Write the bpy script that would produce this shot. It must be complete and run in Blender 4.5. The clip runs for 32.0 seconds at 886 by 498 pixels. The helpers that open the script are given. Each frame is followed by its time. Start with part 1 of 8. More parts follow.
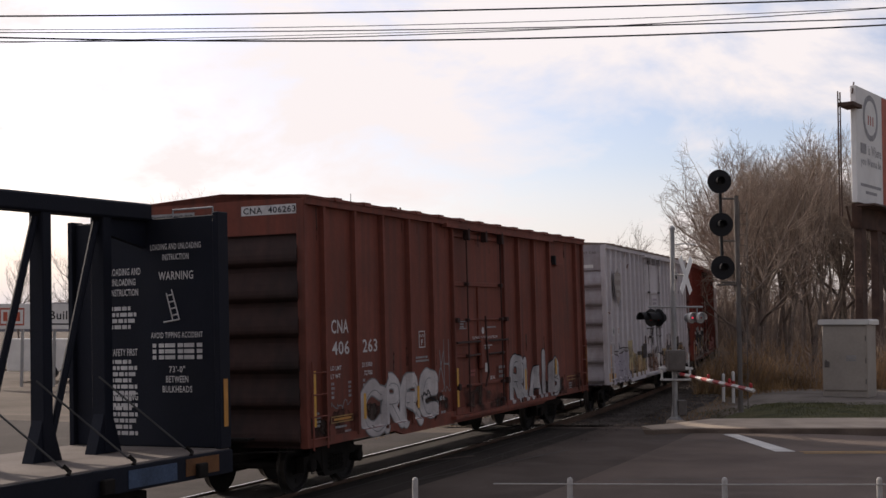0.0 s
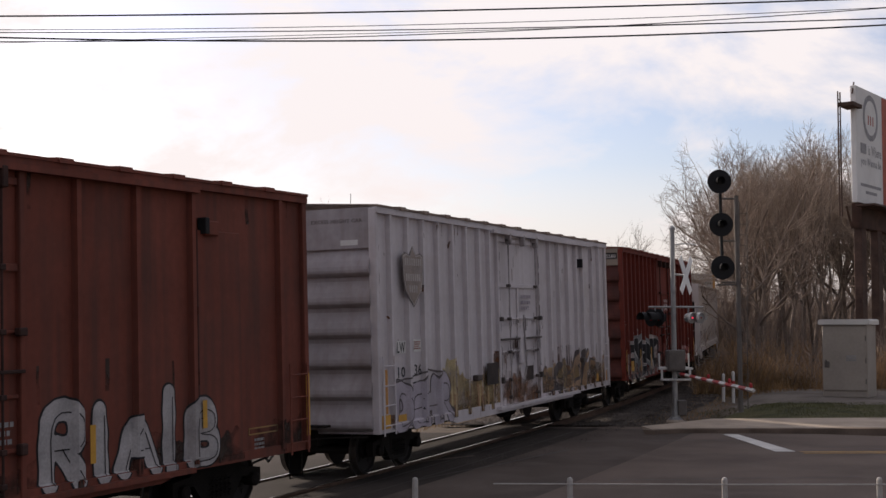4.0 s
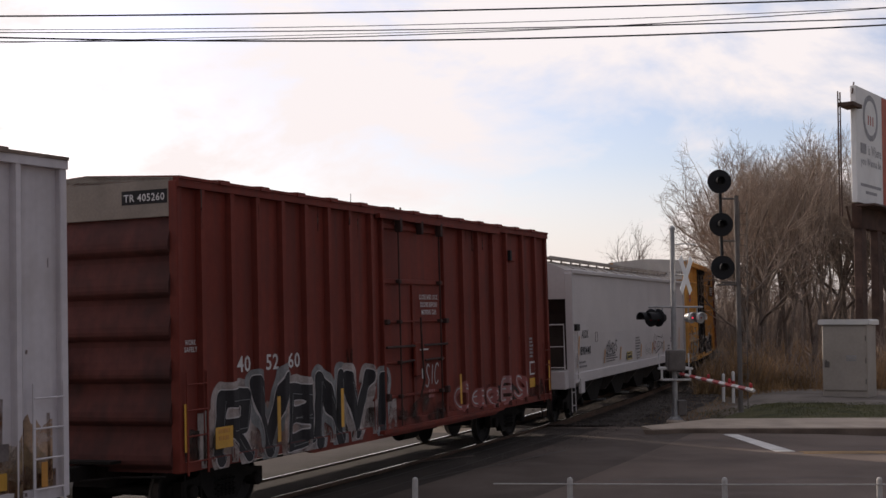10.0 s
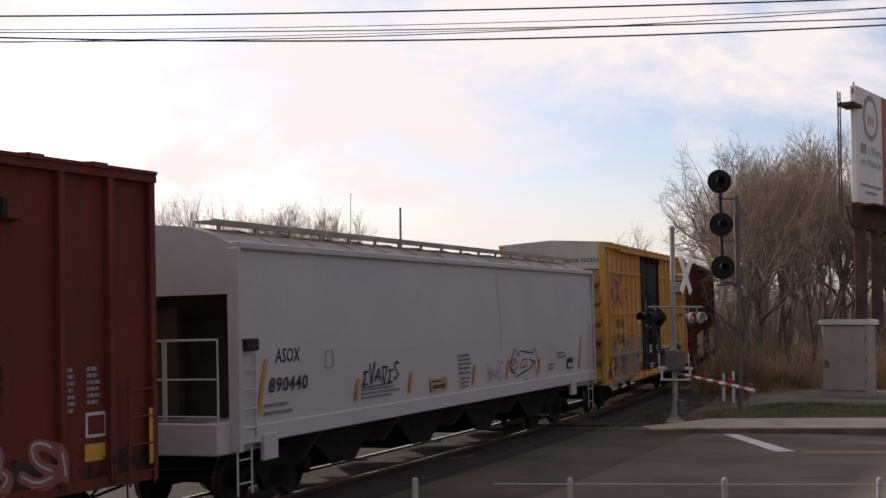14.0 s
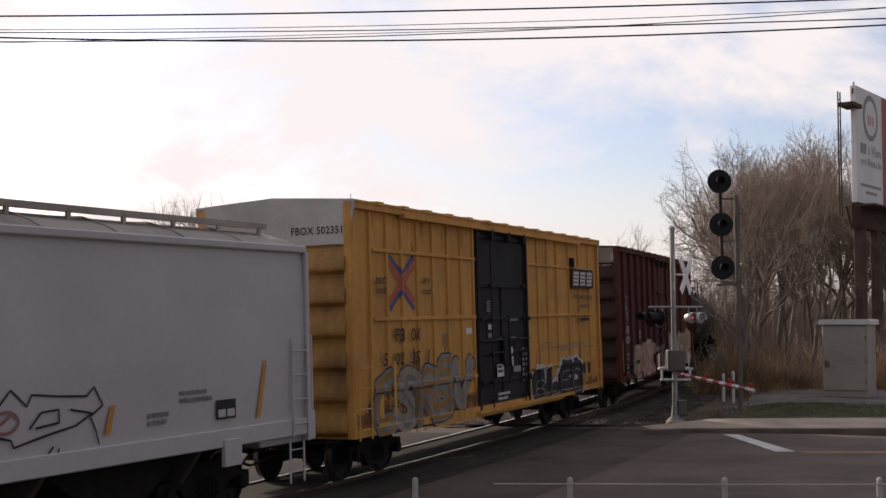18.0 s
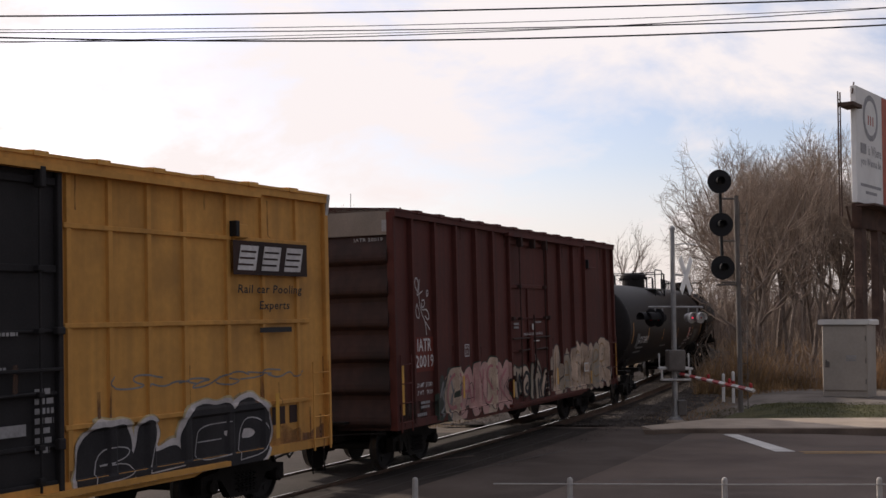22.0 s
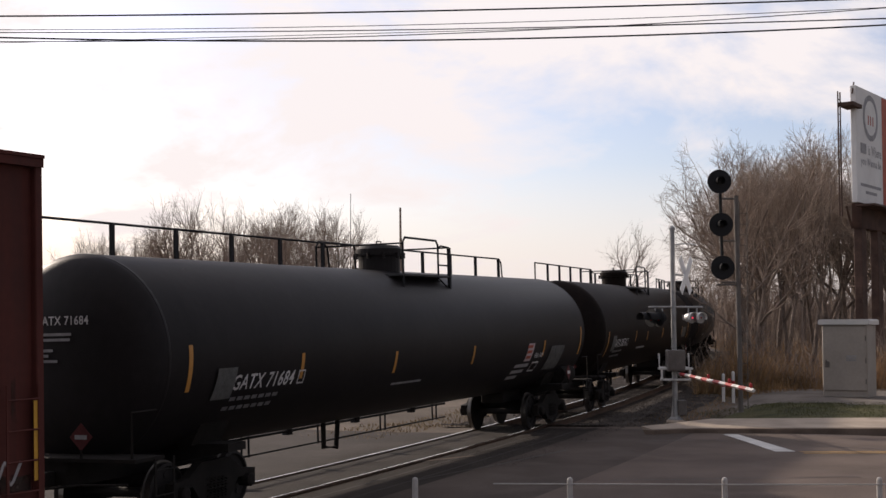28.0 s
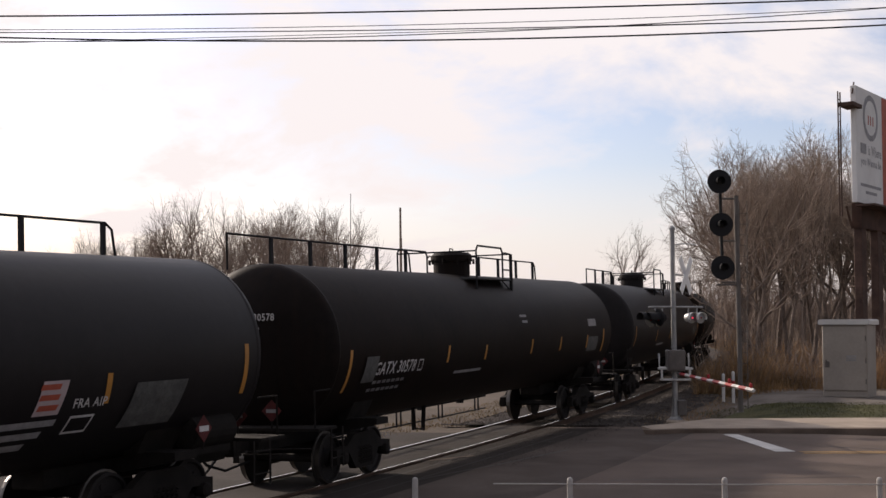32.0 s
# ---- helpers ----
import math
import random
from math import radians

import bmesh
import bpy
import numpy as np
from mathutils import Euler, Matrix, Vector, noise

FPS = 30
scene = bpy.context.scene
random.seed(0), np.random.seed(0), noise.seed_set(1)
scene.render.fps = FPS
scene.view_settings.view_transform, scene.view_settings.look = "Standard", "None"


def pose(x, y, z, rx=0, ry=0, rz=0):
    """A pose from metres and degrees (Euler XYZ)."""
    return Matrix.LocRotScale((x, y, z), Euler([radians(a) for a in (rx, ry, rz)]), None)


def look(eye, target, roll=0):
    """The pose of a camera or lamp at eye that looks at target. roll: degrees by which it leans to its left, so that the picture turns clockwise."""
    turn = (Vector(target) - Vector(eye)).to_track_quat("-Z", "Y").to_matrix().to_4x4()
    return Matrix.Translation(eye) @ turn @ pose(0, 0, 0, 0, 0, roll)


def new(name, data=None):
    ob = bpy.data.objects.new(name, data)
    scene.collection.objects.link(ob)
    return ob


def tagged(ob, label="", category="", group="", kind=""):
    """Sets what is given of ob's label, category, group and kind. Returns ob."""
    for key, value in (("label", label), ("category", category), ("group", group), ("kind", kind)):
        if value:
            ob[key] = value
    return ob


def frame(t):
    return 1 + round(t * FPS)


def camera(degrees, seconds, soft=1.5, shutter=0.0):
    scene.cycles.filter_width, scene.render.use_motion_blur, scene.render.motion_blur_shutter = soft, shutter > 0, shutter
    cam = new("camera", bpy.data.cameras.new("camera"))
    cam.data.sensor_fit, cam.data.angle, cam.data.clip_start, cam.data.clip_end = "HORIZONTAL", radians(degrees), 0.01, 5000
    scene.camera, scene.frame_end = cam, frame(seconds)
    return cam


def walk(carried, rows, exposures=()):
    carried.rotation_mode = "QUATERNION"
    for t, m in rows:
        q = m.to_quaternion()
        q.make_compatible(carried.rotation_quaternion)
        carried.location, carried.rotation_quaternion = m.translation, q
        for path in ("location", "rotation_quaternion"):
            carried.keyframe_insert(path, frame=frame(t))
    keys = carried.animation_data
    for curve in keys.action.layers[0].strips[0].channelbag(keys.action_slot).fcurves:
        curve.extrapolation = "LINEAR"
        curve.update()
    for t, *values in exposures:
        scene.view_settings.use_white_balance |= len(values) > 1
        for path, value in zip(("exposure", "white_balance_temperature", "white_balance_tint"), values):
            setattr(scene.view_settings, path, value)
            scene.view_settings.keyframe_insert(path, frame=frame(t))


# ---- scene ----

cam = camera(37.54, 32.0, soft=1.5)
EYE = pose(0, 0, 2.544, 93.52, 0, 0)
walk(cam, [(0, EYE), (32, EYE)], exposures=[(0, 0.0, 6500, 15), (32, 0.0, 6500, 15)])

# ---------------- sky and sun ----------------
SUN_AZ = radians(133)      # direction towards the sun, counted from +x
SUN_EL = radians(24.6)
world = bpy.data.worlds.new("sky")
scene.world = world
world.use_nodes = True


def build_world():
    nt = world.node_tree
    nt.nodes.clear()
    N, L = nt.nodes.new, nt.links.new
    out = N("ShaderNodeOutputWorld")
    sky = N("ShaderNodeTexSky")
    sky.sky_type, sky.sun_disc = "NISHITA", False
    sky.sun_elevation, sky.sun_rotation = SUN_EL, math.pi / 2 - SUN_AZ
    sky.air_density, sky.dust_density = 1.0, 1.6
    blue = N("ShaderNodeVectorMath"); blue.operation = "MULTIPLY"; blue.inputs[1].default_value = (0.138, 0.136, 0.150)
    L(sky.outputs[0], blue.inputs[0])
    tc = N("ShaderNodeTexCoord")
    sep = N("ShaderNodeSeparateXYZ"); L(tc.outputs["Generated"], sep.inputs[0])
    up = N("ShaderNodeMath"); up.operation = "MAXIMUM"; up.inputs[1].default_value = 0.0; L(sep.outputs["Z"], up.inputs[0])
    add = N("ShaderNodeMath"); add.operation = "ADD"; add.inputs[1].default_value = 0.42; L(up.outputs[0], add.inputs[0])
    dx = N("ShaderNodeMath"); dx.operation = "DIVIDE"; L(sep.outputs["X"], dx.inputs[0]); L(add.outputs[0], dx.inputs[1])
    dy = N("ShaderNodeMath"); dy.operation = "DIVIDE"; L(sep.outputs["Y"], dy.inputs[0]); L(add.outputs[0], dy.inputs[1])
    com = N("ShaderNodeCombineXYZ"); L(dx.outputs[0], com.inputs[0]); L(dy.outputs[0], com.inputs[1])
    mp = N("ShaderNodeMapping"); mp.inputs["Location"].default_value = (3.1, 1.7, 0); mp.inputs["Rotation"].default_value = (0, 0, 0.7)
    mp.inputs["Scale"].default_value = (0.8, 1.0, 1.0)
    L(com.outputs[0], mp.inputs[0])
    big = N("ShaderNodeTexNoise"); big.inputs["Scale"].default_value = 3.3; big.inputs["Detail"].default_value = 8; big.inputs["Roughness"].default_value = 0.58
    big.inputs["Distortion"].default_value = 0.25
    L(mp.outputs[0], big.inputs["Vector"])
    ramp = N("ShaderNodeValToRGB")
    ramp.color_ramp.elements[0].position, ramp.color_ramp.elements[0].color = 0.42, (0.04, 0.04, 0.04, 1)
    ramp.color_ramp.elements[1].position, ramp.color_ramp.elements[1].color = 0.58, (0.95, 0.95, 0.95, 1)
    L(big.outputs["Fac"], ramp.inputs[0])
    tone = N("ShaderNodeValToRGB")      # cloud colour by height: creamy low down, white above
    tone.color_ramp.elements[0].position, tone.color_ramp.elements[0].color = 0.0, (0.89, 0.82, 0.785, 1)
    tone.color_ramp.elements[1].position, tone.color_ramp.elements[1].color = 0.28, (1.04, 0.995, 0.96, 1)
    mid = tone.color_ramp.elements.new(0.10); mid.color = (1.0, 0.93, 0.89, 1)
    L(up.outputs[0], tone.inputs[0])
    mix = N("ShaderNodeMix"); mix.data_type = "RGBA"
    low = N("ShaderNodeMapRange")      # the low sky is closed by haze
    low.inputs["From Min"].default_value, low.inputs["From Max"].default_value = 0.02, 0.13
    low.inputs["To Min"].default_value, low.inputs["To Max"].default_value = 1.0, 0.0
    L(up.outputs[0], low.inputs["Value"])
    cover = N("ShaderNodeMath"); cover.operation = "MAXIMUM"
    L(ramp.outputs[0], cover.inputs[0]); L(low.outputs[0], cover.inputs[1])
    L(cover.outputs[0], mix.inputs["Factor"]); L(blue.outputs[0], mix.inputs["A"]); L(tone.outputs[0], mix.inputs["B"])
    # clouds glow towards the sun and are dull on the other side of the sky
    dot = N("ShaderNodeVectorMath"); dot.operation = "DOT_PRODUCT"
    dot.inputs[1].default_value = (math.cos(SUN_AZ) * math.cos(SUN_EL), math.sin(SUN_AZ) * math.cos(SUN_EL), math.sin(SUN_EL))
    L(tc.outputs["Generated"], dot.inputs[0])
    fall = N("ShaderNodeMapRange"); fall.interpolation_type = "SMOOTHSTEP"
    fall.inputs["From Min"].default_value, fall.inputs["From Max"].default_value = -0.35, 0.55
    fall.inputs["To Min"].default_value, fall.inputs["To Max"].default_value = 0.47, 0.95
    L(dot.outputs["Value"], fall.inputs["Value"])
    bg = N("ShaderNodeBackground"); L(fall.outputs[0], bg.inputs["Strength"])
    L(mix.outputs["Result"], bg.inputs["Color"]); L(bg.outputs[0], out.inputs[0])


build_world()
sun = new("sun", bpy.data.lights.new("sun", "SUN"))
sun.data.energy, sun.data.angle, sun.data.color = 3.7, radians(2.2), (1.0, 0.88, 0.73)
sun.matrix_world = look((0, 0, 0), (-math.cos(SUN_AZ) * math.cos(SUN_EL), -math.sin(SUN_AZ) * math.cos(SUN_EL), -math.sin(SUN_EL)))


# ---------------- materials ----------------
def mat(name, color, rough=0.7, metal=0.0, var=0.25, scale=3.0, fine=30.0, bump=0.15, dirt=0.0, dirt_color=(0.06, 0.05, 0.045),
        streak=0.0, emit=0.0, piece=0.0, spec=0.4, worn=0.0, soft=0.10):
    """A weathered surface: broad and fine mottling, soft dirt patches, runs down upright faces, fine relief."""
    m = bpy.data.materials.new(name)
    m.use_nodes = True
    nt = m.node_tree
    N, L = nt.nodes.new, nt.links.new
    b = nt.nodes["Principled BSDF"]
    b.inputs["Roughness"].default_value, b.inputs["Metallic"].default_value = rough, metal
    b.inputs["Specular IOR Level"].default_value = min(spec, 0.12) if rough >= 0.9 else spec
    tc = N("ShaderNodeTexCoord")

    def noise_at(s, detail, stretch=None, seed=0.0):
        mp = N("ShaderNodeMapping"); mp.inputs["Location"].default_value = (seed, seed * 1.3, seed * 0.7)
        if stretch:
            mp.inputs["Scale"].default_value = stretch
        L(tc.outputs["Object"], mp.inputs[0])
        n = N("ShaderNodeTexNoise"); n.inputs["Scale"].default_value = s; n.inputs["Detail"].default_value = detail
        L(mp.outputs[0], n.inputs["Vector"])
        return n.outputs["Fac"]

    def shade(col, fac, lo, hi):
        r = N("ShaderNodeMapRange"); r.inputs["From Min"].default_value, r.inputs["From Max"].default_value = 0.3, 0.7
        r.inputs["To Min"].default_value, r.inputs["To Max"].default_value = lo, hi
        L(fac, r.inputs["Value"])
        v = N("ShaderNodeVectorMath"); v.operation = "SCALE"
        L(col, v.inputs[0]); L(r.outputs[0], v.inputs["Scale"])
        return v.outputs[0]

    def over(col, fac, lo, hi, amount, tint):
        r = N("ShaderNodeMapRange"); r.inputs["From Min"].default_value, r.inputs["From Max"].default_value = lo, hi
        r.inputs["To Max"].default_value = amount
        L(fac, r.inputs["Value"])
        x = N("ShaderNodeMix"); x.data_type = "RGBA"; x.inputs["B"].default_value = (*tint, 1)
        L(r.outputs[0], x.inputs["Factor"]); L(col, x.inputs["A"])
        return x.outputs["Result"]

    rgb = N("ShaderNodeRGB"); rgb.outputs[0].default_value = (*color, 1)
    col = rgb.outputs[0]
    if var:
        col = shade(col, noise_at(scale, 4), 1 - var, 1 + var)
        col = shade(col, noise_at(fine, 3, seed=5.0), 1 - var * 0.5, 1 + var * 0.5)
    if streak:
        col = over(col, noise_at(1.0, 6, (6.0, 6.0, 0.30), 9.0), 0.44, 0.68, streak, dirt_color)
    if dirt:
        col = over(col, noise_at(0.9, 6, None, 17.0), 0.5, 0.72, dirt, dirt_color)
    if piece:
        info = N("ShaderNodeObjectInfo")
        r = N("ShaderNodeMapRange"); r.inputs["To Min"].default_value, r.inputs["To Max"].default_value = 1 - piece, 1 + piece
        L(info.outputs["Random"], r.inputs["Value"])
        v = N("ShaderNodeVectorMath"); v.operation = "SCALE"; L(col, v.inputs[0]); L(r.outputs[0], v.inputs["Scale"])
        col = v.outputs[0]
    L(col, b.inputs["Base Color"])
    if bump:
        bp = N("ShaderNodeBump"); bp.inputs["Strength"].default_value = bump; bp.inputs["Distance"].default_value = 0.02
        L(noise_at(fine, 4, seed=3.0), bp.inputs["Height"]); L(bp.outputs[0], b.inputs["Normal"])
    if worn:      # paint flaked and faded away in patches
        r = N("ShaderNodeMapRange"); r.inputs["From Min"].default_value, r.inputs["From Max"].default_value = worn - soft, worn + soft
        L(noise_at(2.2, 7, None, 23.0), r.inputs["Value"])
        L(r.outputs[0], b.inputs["Alpha"])
    if emit:
        b.inputs["Emission Color"].default_value = (*color, 1)
        b.inputs["Emission Strength"].default_value = emit
    return m


M_ASPHALT = mat("asphalt", (0.131, 0.102, 0.086), 0.9, var=0.28, scale=0.35, fine=60, bump=0.5, dirt=0.45, dirt_color=(0.17, 0.138, 0.12))
# road colours darkened for the shade beside the train, half and full
M_SHADESTRIP2 = mat("half_shade_asphalt", (0.088, 0.070, 0.060), 0.9, var=0.3, scale=0.4, fine=50, bump=0.5, dirt=0.5, dirt_color=(0.14, 0.114, 0.10))
M_SHADESTRIP = mat("train_shade_asphalt", (0.033, 0.027, 0.024), 0.9, var=0.3, scale=0.4, fine=50, bump=0.5, dirt=0.5, dirt_color=(0.050, 0.042, 0.038))
M_LOT = mat("pale_lot", (0.054, 0.046, 0.041), 0.95, var=0.2, scale=0.3, fine=30, bump=0.6, dirt=0.4, dirt_color=(0.098, 0.083, 0.074))
M_PANEL = mat("crossing_panel", (0.050, 0.043, 0.039), 0.9, var=0.25, scale=0.8, fine=40, bump=0.5, dirt=0.5, dirt_color=(0.05, 0.045, 0.042))
M_GROUND = mat("dry_ground", (0.12, 0.097, 0.078), 0.95, var=0.3, scale=0.2, fine=8, bump=0.5, dirt=0.7, dirt_color=(0.09, 0.075, 0.055))
M_GRAVEL = mat("ballast", (0.060, 0.051, 0.046), 0.95, var=0.4, scale=0.8, fine=18, bump=1.0, dirt=0.6, dirt_color=(0.035, 0.028, 0.024), spec=0.2)
M_CONCRETE = mat("concrete", (0.40, 0.33, 0.265), 0.9, var=0.15, scale=1.2, fine=30, bump=0.3, dirt=0.4, dirt_color=(0.18, 0.16, 0.14))
M_GRASS = mat("grass", (0.062, 0.062, 0.028), 0.9, var=0.4, scale=1.5, fine=30, bump=0.8, dirt=0.5, dirt_color=(0.13, 0.11, 0.06))
M_DRY = mat("dry_grass", (0.23, 0.165, 0.085), 0.9, var=0.4, scale=0.8, fine=12, bump=0.6)
M_BRUSH = mat("brush", (0.36, 0.235, 0.13), 0.95, var=0.5, scale=0.5, fine=6, bump=0.0)
M_STEEL = mat("rail_steel", (0.62, 0.58, 0.55), 0.22, 0.95, var=0.1, bump=0.05)
M_RUSTRAIL = mat("rail_web", (0.10, 0.06, 0.04), 0.8, 0.2, var=0.3)
M_TIE = mat("tie_wood", (0.055, 0.045, 0.038), 0.9, var=0.3, scale=5, fine=40, bump=0.5, piece=0.25)
M_LINE = mat("white_line", (0.62, 0.60, 0.57), 0.8, var=0.15, scale=2, dirt=0.3, dirt_color=(0.3, 0.29, 0.28))
M_YLINE = mat("yellow_line", (0.36, 0.22, 0.085), 0.8, var=0.2, scale=2, dirt=0.7, dirt_color=(0.12, 0.1, 0.08))
M_IRON = mat("dark_iron", (0.014, 0.0115, 0.010), 0.85, 0.0, var=0.3, scale=4, dirt=0.5, dirt_color=(0.022, 0.017, 0.014), spec=0.2)
M_WHEEL = mat("wheel_steel", (0.015, 0.012, 0.011), 0.75, 0.1, var=0.2)
M_TREAD = mat("wheel_tread", (0.13, 0.12, 0.11), 0.4, 0.9, var=0.1)
M_BROWN = mat("boxcar_brown", (0.198, 0.060, 0.041), 0.7, spec=0.18, var=0.14, scale=0.8, fine=9, bump=0.12, dirt=0.35, dirt_color=(0.075, 0.045, 0.038), streak=0.5)
M_RED = mat("boxcar_red", (0.172, 0.033, 0.022), 0.68, spec=0.18, var=0.14, scale=0.8, fine=9, bump=0.12, dirt=0.3, dirt_color=(0.075, 0.032, 0.028), streak=0.45)
M_MAROON = mat("boxcar_maroon", (0.100, 0.029, 0.023), 0.7, spec=0.18, var=0.14, scale=0.8, fine=9, bump=0.12, dirt=0.3, dirt_color=(0.045, 0.026, 0.024), streak=0.4)
M_GREY = mat("boxcar_pale_grey", (0.60, 0.56, 0.58), 0.6, var=0.08, scale=0.8, fine=9, bump=0.1, dirt=0.35, dirt_color=(0.36, 0.31, 0.29), streak=0.22)
M_HOPPER = mat("hopper_pale_grey", (0.50, 0.465, 0.462), 0.5, var=0.06, scale=0.6, fine=9, bump=0.06, dirt=0.3, dirt_color=(0.41, 0.385, 0.385), streak=0.08)
M_YELLOW = mat("boxcar_yellow", (0.62, 0.315, 0.080), 0.66, spec=0.2, var=0.12, scale=0.8, fine=9, bump=0.1, dirt=0.5, dirt_color=(0.26, 0.14, 0.05), streak=0.25)
M_BLACKDOOR = mat("black_door_paint", (0.028, 0.026, 0.027), 0.7, var=0.2, scale=1.5, dirt=0.3, dirt_color=(0.028, 0.024, 0.022), spec=0.15)
M_TANK = mat("tank_black", (0.0185, 0.0160, 0.0165), 0.5, var=0.2, scale=0.7, fine=7, bump=0.05, dirt=0.4, dirt_color=(0.016, 0.014, 0.014), streak=0.3, spec=0.13)
M_TANKB = mat("tank_brown_black", (0.0125, 0.0092, 0.0082), 0.55, var=0.3, scale=0.7, fine=7, bump=0.05, dirt=0.7, dirt_color=(0.017, 0.0105, 0.008), streak=0.6, spec=0.08)
M_NAVY = mat("navy_paint", (0.008, 0.010, 0.018), 0.7, var=0.2, scale=1.0, dirt=0.4, dirt_color=(0.016, 0.016, 0.02), spec=0.2)
M_DECK = mat("pale_deck", (0.16, 0.138, 0.125), 0.9, var=0.2, scale=1.0, dirt=0.5, dirt_color=(0.2, 0.18, 0.16))
M_GALV = mat("galvanised", (0.33, 0.33, 0.33), 0.5, 0.6, var=0.15, scale=4, dirt=0.2)
M_ALU = mat("cabinet_aluminium", (0.34, 0.30, 0.26), 0.6, 0.1, var=0.1, scale=1.0, fine=12, bump=0.05, dirt=0.4, dirt_color=(0.22, 0.2, 0.18))
M_WHITE = mat("white_paint", (0.68, 0.67, 0.65), 0.6, var=0.08, scale=2)
M_LETTER = mat("letter_white", (0.60, 0.58, 0.57), 0.7, var=0.15, scale=6, dirt=0.3, dirt_color=(0.25, 0.2, 0.18))
M_LETTERGREY = mat("letter_grey", (0.30, 0.29, 0.29), 0.7, var=0.2, scale=6)
M_LETTERDK = mat("letter_black", (0.018, 0.018, 0.02), 0.7, var=0.15, scale=6)
M_SAFETY = mat("safety_yellow", (0.62, 0.33, 0.04), 0.5, var=0.1, scale=4, dirt=0.2)
M_ORANGE = mat("reflector_orange", (0.52, 0.24, 0.045), 0.5, var=0.1, scale=4, dirt=0.3, dirt_color=(0.2, 0.1, 0.04))
M_REDP = mat("red_paint", (0.42, 0.03, 0.03), 0.5, var=0.1, scale=4)
M_BLACK = mat("matt_black", (0.010, 0.010, 0.012), 0.75, var=0.2)
M_RUST = mat("rusty_steel", (0.085, 0.045, 0.032), 0.8, 0.2, var=0.35, scale=2, dirt=0.5)
M_TRUNK = mat("trunk_bark", (0.175, 0.142, 0.122), 0.95, var=0.35, scale=1.5, fine=10, bump=0.2)
M_BARK = mat("bark", (0.275, 0.220, 0.182), 0.95, var=0.3, scale=1.0, fine=10, bump=0.0)
M_WIRE = mat("wire", (0.01, 0.01, 0.011), 0.8, var=0.0, bump=0.0)
M_BLUELOGO = mat("logo_blue", (0.05, 0.06, 0.20), 0.6, var=0.15, scale=3)
M_REDLOGO = mat("logo_red", (0.42, 0.09, 0.05), 0.6, var=0.15, scale=3)
M_LAMP = mat("red_lamp", (1.0, 0.05, 0.09), 0.3, var=0.0, bump=0.0, emit=0.9)


# ---------------- mesh helpers ----------------
def to_mesh(bm, name):
    me = bpy.data.meshes.new(name)
    bm.to_mesh(me)
    bm.free()
    return me


def part(name, bm, material, parent=None, label="", smooth=False):
    me = bm if isinstance(bm, bpy.types.Mesh) else to_mesh(bm, name)
    if not me.materials:
        me.materials.append(material)
    if smooth:
        for p in me.polygons:
            p.use_smooth = True
    ob = new(name, me)
    if parent is not None:
        ob.parent = parent
    if label:
        tagged(ob, label)
    return ob


def box(bm, x0, x1, y0, y1, z0, z1):
    v = [bm.verts.new((x, y, z)) for z in (z0, z1) for y in (y0, y1) for x in (x0, x1)]
    for a, b, c, d in ((0, 2, 3, 1), (4, 5, 7, 6), (0, 1, 5, 4), (2, 6, 7, 3), (0, 4, 6, 2), (1, 3, 7, 5)):
        bm.faces.new((v[a], v[b], v[c], v[d]))
    return bm


def cube(x0, x1, y0, y1, z0, z1, bevel=0.0):
    bm = box(bmesh.new(), x0, x1, y0, y1, z0, z1)
    if bevel:
        bmesh.ops.bevel(bm, geom=list(bm.edges), offset=bevel, segments=1, affect="EDGES")
    return bm


def tube(bm, pts, r, seg=8, r1=None, caps=True):
    """A round bar through the points, tapering from r to r1."""
    pts = [Vector(p) for p in pts]
    rings, n = [], len(pts)
    ref = None
    for i, p in enumerate(pts):
        d = (pts[min(i + 1, n - 1)] - pts[max(i - 1, 0)]).normalized()
        if ref is None:
            ref = Vector((0, 0, 1)) if abs(d.z) < 0.9 else Vector((1, 0, 0))
        a = d.cross(ref).normalized()
        b = d.cross(a)
        ref = a.cross(d)
        rr = r if r1 is None else r + (r1 - r) * i / max(n - 1, 1)
        rings.append([bm.verts.new(p + (a * math.cos(2 * math.pi * k / seg) + b * math.sin(2 * math.pi * k / seg)) * rr) for k in range(seg)])
    for q, w in zip(rings, rings[1:]):
        for k in range(seg):
            bm.faces.new((q[k], q[(k + 1) % seg], w[(k + 1) % seg], w[k]))
    if caps:
        bm.faces.new(rings[0][::-1])
        bm.faces.new(rings[-1])
    return bm


def bar(pts, r, seg=8, r1=None):
    return tube(bmesh.new(), pts, r, seg, r1)


def lathe(bm, profile, seg=32, axis="x", origin=(0, 0, 0)):
    """Turns a profile of (along, radius) round an axis."""
    rings = []
    o = Vector(origin)
    for a, r in profile:
        ring = []
        for k in range(seg):
            c, s = math.cos(2 * math.pi * k / seg) * r, math.sin(2 * math.pi * k / seg) * r
            p = {"x": (a, c, s), "y": (c, a, s), "z": (c, s, a)}[axis]
            ring.append(bm.verts.new(o + Vector(p)))
        rings.append(ring)
    for q, w in zip(rings, rings[1:]):
        for k in range(seg):
            bm.faces.new((q[k], q[(k + 1) % seg], w[(k + 1) % seg], w[k]))
    bm.faces.new(rings[0])
    bm.faces.new(rings[-1])
    bmesh.ops.recalc_face_normals(bm, faces=list(bm.faces))
    return bm


